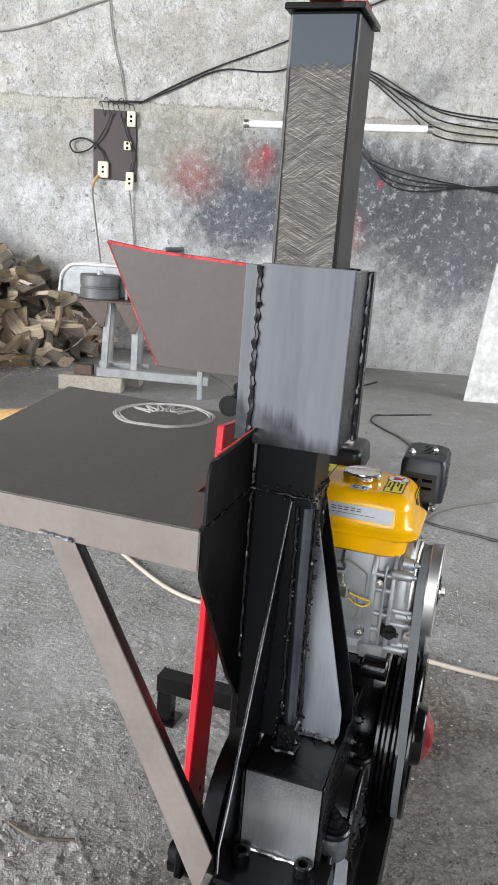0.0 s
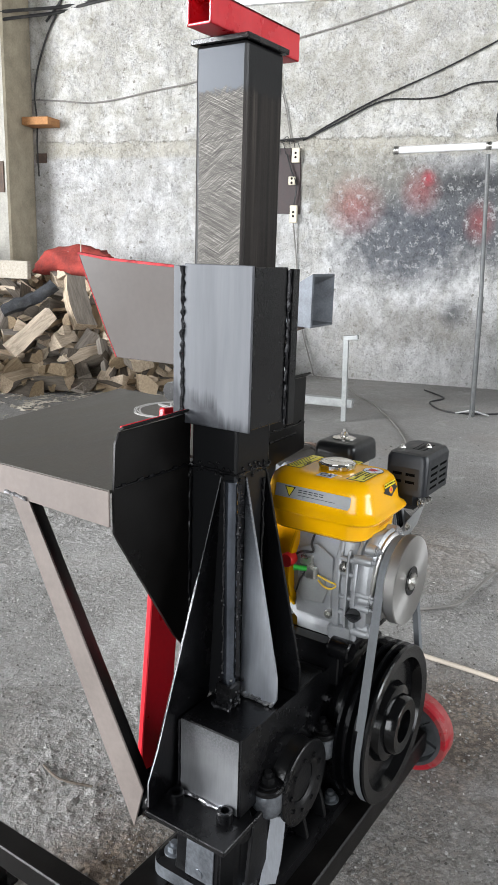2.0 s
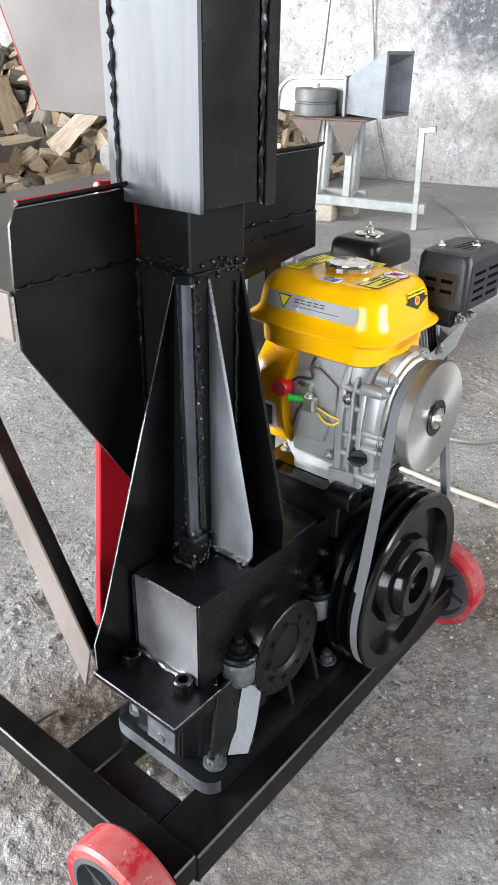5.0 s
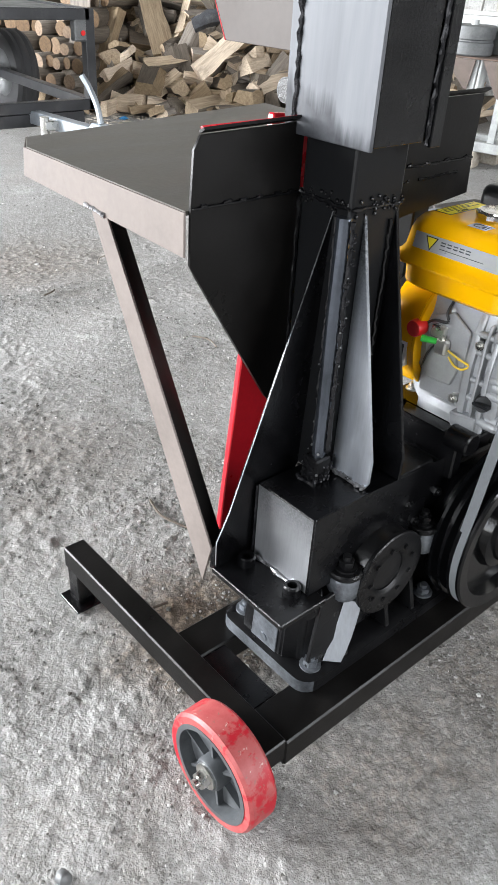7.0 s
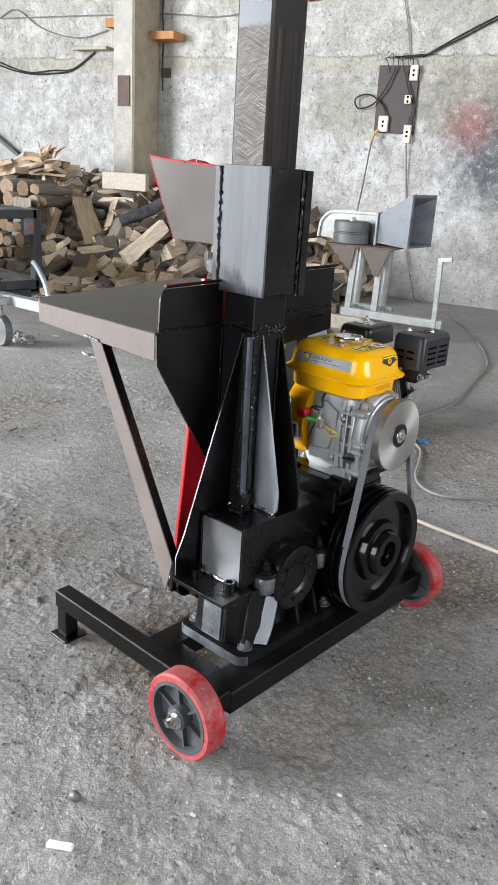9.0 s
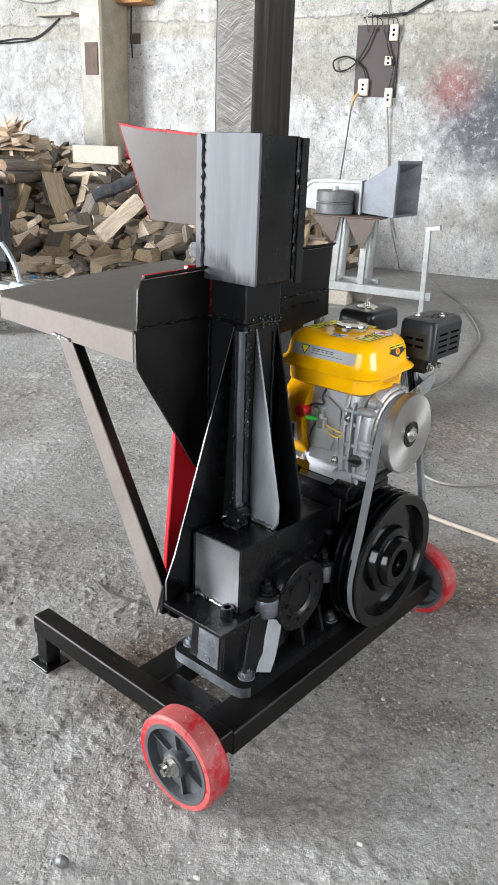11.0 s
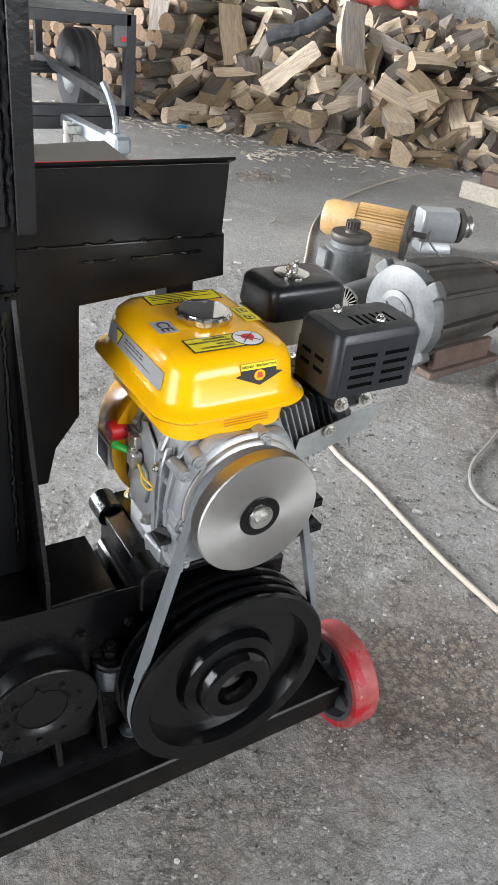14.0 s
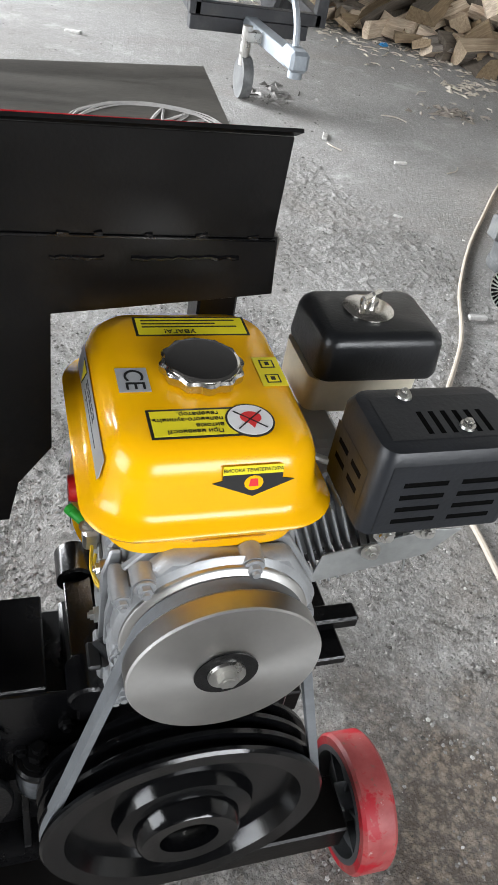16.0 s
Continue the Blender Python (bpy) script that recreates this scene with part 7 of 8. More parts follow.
        hose(bm, [(c - 0.02, -0.35, 2.70), (c - 0.03, -0.55, 2.74 - q * 0.5), (c - 0.03, -0.9, 2.58 - q), (c - 0.03, -1.3, 2.42 - q * 1.4), (c - 0.02, -2.2, 2.36 - q)], 0.007, 6, 6)
        hpart("loop", bm, CABLEB, coil)
    # beyond the pillar
    cable([(c, 7.6, 2.6), (c, 7.04, 2.80), (c, 6.75, 2.89), (c, 6.4, 2.70), (c, 6.03, 2.59), (c, 5.7, 2.57), (c, 5.37, 2.64)], 0.008, CABLEG, "thin grey cable along the wall")
    for d in (0.0, 0.035):
        cable([(c, 7.6, 2.5), (c, 7.08, 2.28 + d), (c, 6.61, 2.18 + d * 0.4), (c, 6.2, 2.18 + d), (c, 5.89, 2.22 + d * 0.3), (c, 5.56, 2.41)], 0.010, CABLEB, "black cable sagging along the wall")
    for q, pts in enumerate((((c, 7.6, 3.3), (6.05, 5.2, 3.42), (6.04, 4.75, 3.50), (c, 4.25, 3.68), (c, 3.7, 3.74), (c, 3.25, 3.76), (c, 2.7, 3.86), (c, 2.0, 4.0)),
                             ((c, 7.6, 3.15), (6.05, 5.2, 3.28), (6.04, 4.75, 3.42), (c, 4.3, 3.63), (c, 3.9, 3.70), (c, 3.4, 3.76), (c, 2.9, 3.88), (c, 2.2, 4.1)),
                             ((c, 4.45, 3.55), (c, 4.3, 3.70), (c, 4.2, 3.80), (c, 4.0, 3.82), (c, 3.7, 3.86), (c, 3.4, 3.95)))):
        cable(pts, 0.017 if q < 2 else 0.012, CABLEB, "thick black cable slung along the wall past the pillar")
    cable([(c, 4.32, 3.62), (c, 4.45, 3.40), (c, 4.57, 3.10), (c, 4.62, 2.85), (c, 4.60, 2.55), (c, 4.61, 2.3), (c, 4.6, 2.0)], 0.010, CABLEB, "black cable beside the pillar")
    cable([(c, 2.5, 3.62), (c, 2.2, 3.66), (c, 2.0, 3.8)], 0.010, CABLEB, "black cable looping to the high lamp")
    high = thing("wall_tube_lamp", hall(n, 1.9, 3.6), "unlit white tube lamp fixed high on the wall", "tube lamp")
    bm = B()
    box(bm, n - 0.05, n - 0.004, 1.40, 2.42, 3.57, 3.62, 0.006)
    hpart("casing", bm, LAMPTUBE, high)
    for u in (1.385, 2.435):
        bm = B()
        box(bm, n - 0.055, n - 0.004, u - 0.015, u + 0.015, 3.562, 3.628, 0.004)
        hpart("end_cap", bm, ZINC, high)
    for name, n0, n1, u0, u1, z0, z1 in (("shelf", 6.45, 6.598, 5.3, 5.8, 2.42, 2.455), ("timber_peg", 6.3, 6.598, 4.94, 5.2, 2.62, 2.71), ("timber_peg", 6.36, 6.598, 4.33, 4.65, 2.5, 2.58)):
        bm = B()
        box(bm, n0, n1, u0, u1, z0, z1, 0.004)
        hsingle(name, bm, PEG if "peg" in name else PLANK, "short orange timber peg let into the wall" if "peg" in name else "narrow weathered shelf board on the wall", "timber peg" if "peg" in name else "shelf", "pegs" if "peg" in name else "")
    bm = B()
    box(bm, 6.58, 6.598, 4.5, 4.63, 2.14, 2.24, 0.004)
    hsingle("rusty_plate", bm, RUST, "small rusty plate on the wall", "plate")
    bm = B()
    box(bm, 6.065, 6.078, 4.70, 4.86, 1.79, 2.10, 0.002)
    hsingle("brown_sign", bm, RUST, "plain brown plate fixed to the pillar", "plate")
    # lamp tube on a thin stand
    st = thing("lamp_stand", hall(5.1, -0.27), "thin steel stand carrying a white tube lamp crosswise", "lamp stand")
    bm = B()
    rod(bm, (5.1, -0.27, 0.0), (5.1, -0.25, 0.95), 0.021, seg=14)
    rod(bm, (5.1, -0.25, 0.95), (5.1, -0.20, 2.0), 0.016, seg=14)
    hpart("post", bm, MOTORG, st)
    for du, dn in ((0.13, 0.05), (-0.13, 0.05), (0.02, -0.14)):
        bm = B()
        rod(bm, (5.1, -0.27, 0.05), (5.1 + dn, -0.27 + du, 0.008), 0.008, seg=8)
        hpart("leg", bm, GALV, st)
    bm = B()
    rod(bm, (5.06, 0.48, 2.03), (5.06, -0.90, 2.08), 0.027, seg=16)
    hpart("tube", bm, LAMPTUBE, st, "white tube lamp casing")
    for u, z in ((0.48, 2.03), (-0.2, 2.055), (-0.90, 2.08)):
        bm = B()
        rod(bm, (5.06, u + 0.02, z), (5.06, u - 0.02, z), 0.031, seg=16)
        hpart("clamp", bm, ZINC, st)
    # pale panel leaning at the right
    bm = B()
    slab(bm, [(5.24, -1.50, 0.0), (5.30, -1.62, 1.15), (5.34, -2.3, 1.15), (5.26, -2.2, 0.0)], (0.03, 0.0, 0.0), 0.003)
    hsingle("leaning_panel", bm, PALERIM, "pale panel leaning upright on the floor", "panel")
    # grey profile leaning behind the firewood
    bm = B()
    beam(bm, hall(6.45, 7.6, 1.68), hall(6.45, 6.45, 0.98), 0.09, 0.13, bevel=0.004)
    single("steel_beam", bm, GALV, "grey steel beam leaning against the wall", "beam")


wall_fittings()


def feeder_stand():
    """The unfinished chipper on its grey frame."""
    top = thing("chipper_frame", hall(4.6, 1.2), "unfinished wood chipper with a sheet-steel funnel on a grey frame", "chipper")
    def tube(name, p, q, w=0.05, mat=GALV, label=""):
        b = B()
        beam(b, p, q, w, w, bevel=0.003)
        hpart(name, b, mat, top, label)
    # base
    tube("base_bar", (4.52, 1.45, 0.146), (4.49, 0.60, 0.140), 0.066)
    tube("base_bar", (4.80, 1.50, 0.146), (4.80, 1.10, 0.146), 0.066)
    tube("cross_tube", (4.555, 1.40, 0.146), (4.765, 1.43, 0.146))
    tube("cross_tube", (4.555, 1.165, 0.146), (4.765, 1.18, 0.146))
    tube("upright", (4.468, 0.66, 0.0), (4.472, 0.675, 0.63), 0.038)
    tube("arm", (4.472, 0.692, 0.632), (4.46, 0.585, 0.648), 0.036)
    for u0, u1 in ((1.40, 1.375), (1.172, 1.165)):
        bm = B()
        beam(bm, (4.51, u0, 0.17), (4.51, u1, 0.668), 0.05, 0.03, bevel=0.003)
        hpart("leg", bm, GALV, top)
    for u0, u1 in ((1.43, 1.412), (1.195, 1.18)):
        bm = B()
        rod(bm, (4.80, u0, 0.17), (4.80, u1, 0.668), 0.034, seg=18)
        hpart("leg", bm, GALV, top, "round pale tube leg")
    bm = B()
    slab(bm, [(4.47, 1.61, 0.667), (4.47, 1.05, 0.667), (5.0, 1.05, 0.667), (5.0, 1.61, 0.667)], (0, 0, 0.012), 0.002)
    hpart("table_plate", bm, RUST, top)
    for u0, u1, ut, zt in ((1.59, 1.37, 1.41, 0.49), (1.32, 1.08, 1.18, 0.45)):
        bm = B()
        slab(bm, [(4.475, u0, 0.665), (4.475, u1, 0.665), (4.475, ut - 0.012, zt), (4.475, ut + 0.012, zt)], (0.008, 0, 0))
        hpart("bracket", bm, BRACKET, top, "rusty brown triangular bracket")
    bm = B()
    prof = [(0.0, 0.0), (0.138, 0.0), (0.145, 0.008), (0.145, 0.076), (0.135, 0.082), (0.135, 0.09), (0.145, 0.096), (0.145, 0.168), (0.138, 0.176), (0.05, 0.176), (0.045, 0.165), (0.0, 0.165)]
    lathe(bm, prof, (4.625, 1.47, 0.681), "z", 40)
    hpart("belt_pulley", bm, MOTORG, top, "grey twin pulley lying flat")
    # low sheet housing with a rounded end
    bm = B()
    outline = [(1.285, 0.681), (1.285, 0.92), (1.70, 0.912), (1.745, 0.895), (1.785, 0.862), (1.806, 0.82), (1.82, 0.70), (1.60, 0.681)]
    slab(bm, [(4.79, u, z) for u, z in outline], (0.2, 0, 0), 0.006)
    house = hpart("rotor_housing", bm, GALV, top, "low pale galvanised rotor housing", smooth=0)
    for n in (4.785, 4.995):
        bm = B()
        hose(bm, [(n, 1.29, 0.918), (n, 1.5, 0.916), (n, 1.70, 0.910), (n, 1.765, 0.878), (n, 1.806, 0.82), (n, 1.82, 0.70)], 0.013, 8, 5)
        hpart("rim", bm, PALERIM, house, "white-painted bent rim")
    bm = B()
    box(bm, 4.64, 5.0, 1.262, 1.283, 0.68, 0.935, 0.004)
    hpart("housing_plate", bm, GALV, top)
    bm = B()
    rod(bm, (4.625, 1.47, 0.845), (4.625, 1.47, 0.885), 0.026, seg=14)
    hpart("shaft", bm, GALV, top)
    # funnel: hollow square horn opening to the side
    bm = B()
    a = [(4.66, 1.261, 0.70), (4.94, 1.261, 0.70), (4.94, 1.261, 0.92), (4.66, 1.261, 0.92)]
    b = [(4.58, 0.98, 0.68), (5.02, 0.90, 0.68), (5.02, 0.90, 1.09), (4.58, 0.98, 1.09)]
    c = [(4.60, 0.97, 0.70), (5.0, 0.895, 0.70), (5.0, 0.895, 1.07), (4.60, 0.97, 1.07)]
    d = [(4.68, 1.255, 0.72), (4.92, 1.255, 0.72), (4.92, 1.255, 0.90), (4.68, 1.255, 0.90)]
    R = [[bm.verts.new(p) for p in q] for q in (a, b, c, d)]
    for p, q in zip(R, R[1:]):
        for i in range(4):
            bm.faces.new((p[i], p[(i + 1) % 4], q[(i + 1) % 4], q[i]))
    bm.faces.new(R[3])
    hpart("funnel", bm, FUNNEL, top, "bluish sheet-steel feed funnel", smooth=0)
    # timber blocks under the frame
    for n0, n1, u0, u1, z1 in ((4.45, 4.60, 1.25, 1.73, 0.112), (4.70, 4.86, 1.16, 1.38, 0.112)):
        bm = B()
        box(bm, n0, n1, u0, u1, 0, z1, 0.006)
        hsingle("timber_block", bm, PLANK, "pale timber block on the floor under the frame", "timber", "timber blocks")
    bm = B()
    box(bm, 4.48, 4.56, 1.485, 1.62, 0.113, 0.19, 0.004)
    hsingle("steel_offcut", bm, RUST, "short rusty tube offcut lying on the timber", "offcut")


feeder_stand()


def motors():
    # large finned motor
    p0, ax = Vector((1.66, 1.065, 0.19)), Vector((0.997, 0.08, 0.0)).normalized()
    m = Matrix.Translation(p0) @ Matrix.Rotation(math.atan2(ax.y, ax.x), 4, "Z") @ Matrix.Diagonal((0.77, 1.0, 1.0, 1))
    top = thing("large_motor", (p0.x, p0.y, 0), "large dusty dark electric motor with ribs lying on the floor", "electric motor", "motors on the floor")

    def mp(name, bm, mat, parent, label="", smooth=35, mm=m):
        bmesh.ops.transform(bm, matrix=mm, verts=bm.verts)
        return part(name, bm, mat, parent, label, smooth)

    bm = B()
    lathe(bm, [(0.0, 0.06), (0.162, 0.06), (0.15, 0.2), (0.142, 0.45), (0.132, 0.58), (0.0, 0.58)], (0, 0, 0), "x", 40)
    body = mp("body", bm, MOTORD, top)
    for k in range(10):
        a = 6.2832 * (k + 0.5) / 10
        b = B()
        slab(b, [(0.07, -0.007, 0.14), (0.57, -0.007, 0.12), (0.57, -0.007, 0.146), (0.45, -0.007, 0.165), (0.16, -0.007, 0.182), (0.07, -0.007, 0.184)], (0, 0.014, 0), 0.003)
        bmesh.ops.transform(b, matrix=Matrix.Rotation(a, 4, "X"), verts=b.verts)
        mp("rib", b, MOTORD, body)
    bm = B()
    lathe(bm, [(0.0, -0.012), (0.075, -0.012), (0.085, -0.004), (0.086, 0.004), (0.15, 0.012), (0.168, 0.022), (0.175, 0.045), (0.175, 0.075), (0.0, 0.075)], (0, 0, 0), "x", 40)
    mp("end_shield", bm, MOTORG, top, "grey domed end shield")
    bm = B()
    lathe(bm, [(0.0, -0.03), (0.02, -0.03), (0.026, -0.02), (0.028, -0.016), (0.062, -0.016), (0.064, -0.006), (0.0, -0.006)], (0, 0, 0), "x", 28)
    for k in range(3):
        a = 0.6 + 2.094 * k
        rod(bm, (-0.016, 0.05 * math.cos(a), 0.05 * math.sin(a)), (-0.024, 0.05 * math.cos(a), 0.05 * math.sin(a)), 0.007, seg=6)
    mp("bearing_cap", bm, MOTORG, top)
    for k in range(4):
        a = 0.785 + 1.571 * k
        b = B()
        box(b, 0.02, 0.075, -0.03, 0.03, 0.155, 0.2, 0.006, Matrix.Rotation(a, 4, "X"))
        mp("lug", b, MOTORG, top)
    bm = B()
    lathe(bm, [(0.0, 0.58), (0.14, 0.58), (0.142, 0.60), (0.132, 0.625), (0.09, 0.65), (0.0, 0.67)], (0, 0, 0), "x", 40)
    mp("rear_shield", bm, MOTORD, top)
    bm = B()
    lathe(bm, [(0.0, 0.67), (0.12, 0.67), (0.125, 0.68), (0.11, 0.69), (0.125, 0.70), (0.11, 0.71), (0.125, 0.72), (0.12, 0.73), (0.0, 0.73)], (0, 0, 0), "x", 36)
    mp("pulley", bm, RUST, top)
    for y in (-0.15, 0.15):
        bm = B()
        box(bm, 0.06, 0.56, y - 0.035, y + 0.035, -0.19, -0.165, 0.004)
        box(bm, 0.1, 0.5, y - 0.012, y + 0.012, -0.168, -0.09, 0.003)
        mp("foot", bm, RUST, top)

    # small fan-cooled motor beside it
    top2 = thing("small_fan_motor", (1.74, 1.42, 0), "small grey motor with a slotted fan cover on the floor", "electric motor", "motors on the floor")
    m2 = Matrix.Translation((1.70, 1.40, 0.08)) @ Matrix.Rotation(0.25, 4, "Z")
    bm = B()
    lathe(bm, [(0.0, 0.004), (0.07, 0.004), (0.074, 0.02), (0.078, 0.08), (0.078, 0.2), (0.0, 0.2)], (0, 0, 0), "x", 36)
    mp("body", bm, MOTORG, top2, mm=m2)
    bm = B()
    lathe(bm, [(0.066, 0.004), (0.072, -0.002), (0.074, 0.01), (0.066, 0.004)], (0, 0, 0), "x", 36)
    lathe(bm, [(0.0, -0.003), (0.024, -0.003), (0.026, 0.003), (0.0, 0.003)], (0, 0, 0), "x", 24)
    for k in range(26):
        b2 = Matrix.Rotation(6.2832 * k / 26, 4, "X")
        box(bm, -0.003, 0.002, -0.0022, 0.0022, 0.022, 0.07, 0.0, b2)
    mp("fan_cover", bm, ZINC, top2, "pale slotted fan cover", mm=m2)
    # flat black disc paints the shade behind the fan slots
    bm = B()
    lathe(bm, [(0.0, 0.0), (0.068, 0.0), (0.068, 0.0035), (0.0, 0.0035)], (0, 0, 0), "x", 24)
    mp("fan_shade_disc", bm, HOLESHADE, top2, mm=m2)
    bm = B()
    box(bm, 0.05, 0.15, -0.05, 0.05, -0.08, -0.06, 0.003)
    mp("foot", bm, MOTORG, top2, mm=m2)

    # upright starter-like motor
    top3 = thing("upright_motor", (1.93, 1.70, 0), "upright grey cylindrical motor with a small pinion on top", "electric motor", "motors on the floor")
    c = (1.93, 1.70, 0)
    bm = B()
    lathe(bm, [(0.0, 0.0), (0.098, 0.0), (0.101, 0.008), (0.101, 0.03), (0.096, 0.034), (0.096, 0.075), (0.099, 0.08), (0.099, 0.195), (0.095, 0.20), (0.084, 0.205), (0.082, 0.228), (0.07, 0.235), (0.0, 0.235)], c, "z", 36)
    part("body", bm, MOTORG, top3)
    bm = B()
    lathe(bm, [(0.0, 0.235), (0.085, 0.235), (0.088, 0.24), (0.088, 0.255), (0.084, 0.262), (0.03, 0.262), (0.028, 0.27), (0.0, 0.27)], c, "z", 36)
    part("flange", bm, MOTORD, top3)
    bm = B()
    rod(bm, (c[0], c[1], 0.265), (c[0], c[1], 0.312), 0.026, seg=16)
    for k in range(14):
        box(bm, 0.024, 0.031, -0.003, 0.003, 0.278, 0.312, 0, Matrix.Translation((c[0], c[1], 0)) @ Matrix.Rotation(6.2832 * k / 14, 4, "Z"))
    part("pinion", bm, MOTORD, top3, smooth=20)
    bm = B()
    box(bm, c[0] - 0.125, c[0] - 0.075, c[1] - 0.01, c[1] + 0.06, 0.11, 0.19, 0.006)
    part("terminal_box", bm, MOTORG, top3)

    # ochre ribbed motor
    m4 = Matrix.Translation((2.43, 2.08, 0.134)) @ Matrix.Rotation(-0.865, 4, "Z") @ Matrix.Diagonal((1.05, 0.87, 0.87, 1))
    top4 = thing("ochre_motor", (2.38, 2.10, 0), "faded ochre ribbed motor with a rusty flange on the floor", "electric motor", "motors on the floor")
    bm = B()
    lathe(bm, [(0.0, -0.28), (0.085, -0.28), (0.105, -0.25), (0.108, -0.12), (0.0, -0.12)], (0, 0, 0), "x", 32)
    mp("fan_cowl", bm, OCHRE, top4, mm=m4)
    bm = B()
    lathe(bm, [(0.0, -0.12), (0.10, -0.12), (0.10, 0.12), (0.0, 0.12)], (0, 0, 0), "x", 32)
    b4 = mp("body", bm, OCHRE, top4, mm=m4)
    for k in range(34):
        b = B()
        box(b, -0.115, 0.115, -0.0022, 0.0022, 0.095, 0.117, 0.0006, Matrix.Rotation(6.2832 * k / 34, 4, "X"))
        mp("rib", b, OCHRE, b4, mm=m4)
    bm = B()
    lathe(bm, [(0.0, 0.155), (0.05, 0.155), (0.06, 0.14), (0.150, 0.142), (0.154, 0.137), (0.154, 0.122), (0.0, 0.122)], (0, 0, 0), "x", 32)
    lathe(bm, [(0.0, 0.22), (0.014, 0.22), (0.016, 0.215), (0.016, 0.15), (0.0, 0.15)], (0, 0, 0), "x", 16)
    mp("flange", bm, MOTORD, top4, mm=m4)

    # small silver motor with pulley
    m5 = Matrix.Translation((2.80, 2.05, 0.115)) @ Matrix.Rotation(-0.35, 4, "Z")
    top5 = thing("silver_motor", (2.80, 2.05, 0), "small silver motor with a bright pulley on the floor", "electric motor", "motors on the floor")
    bm = B()
    loft(bm, [(-0.10, 0.08, -0.06, 0.06, -0.115, 0.01), (-0.10, 0.08, -0.06, 0.06, -0.09, 0.01), (-0.09, 0.07, -0.04, 0.04, -0.06, 0.01)])
    loft(bm, [(-0.12, 0.088, -0.06, 0.06, -0.055, 0.015), (-0.12, 0.088, -0.078, 0.078, -0.03, 0.02), (-0.12, 0.088, -0.078, 0.078, 0.06, 0.02), (-0.115, 0.085, -0.05, 0.05, 0.098, 0.02)])
    mp("body", bm, ALU, top5, mm=m5)
    bm = B()
    lathe(bm, [(0.0, 0.09), (0.085, 0.09), (0.09, 0.1), (0.09, 0.115), (0.0, 0.115)], (0, 0, 0.02), "x", 28)
    mp("flange", bm, MOTORD, top5, mm=m5)
    bm = B()
    lathe(bm, [(0.0, 0.175), (0.03, 0.175), (0.06, 0.172), (0.062, 0.165), (0.05, 0.152), (0.062, 0.14), (0.06, 0.132), (0.0, 0.132)], (0, 0, 0.02), "x", 28)
    mp("pulley", bm, TURNED, top5, mm=m5)
    bm = B()
    hose(bm, [(-0.06, -0.07, 0.02), (-0.08, -0.1, -0.03), (-0.04, -0.11, -0.08), (0.0, -0.12, -0.108)], 0.006, 6, 6)
    mp("lead", bm, CABLEG, top5, mm=m5)


motors()


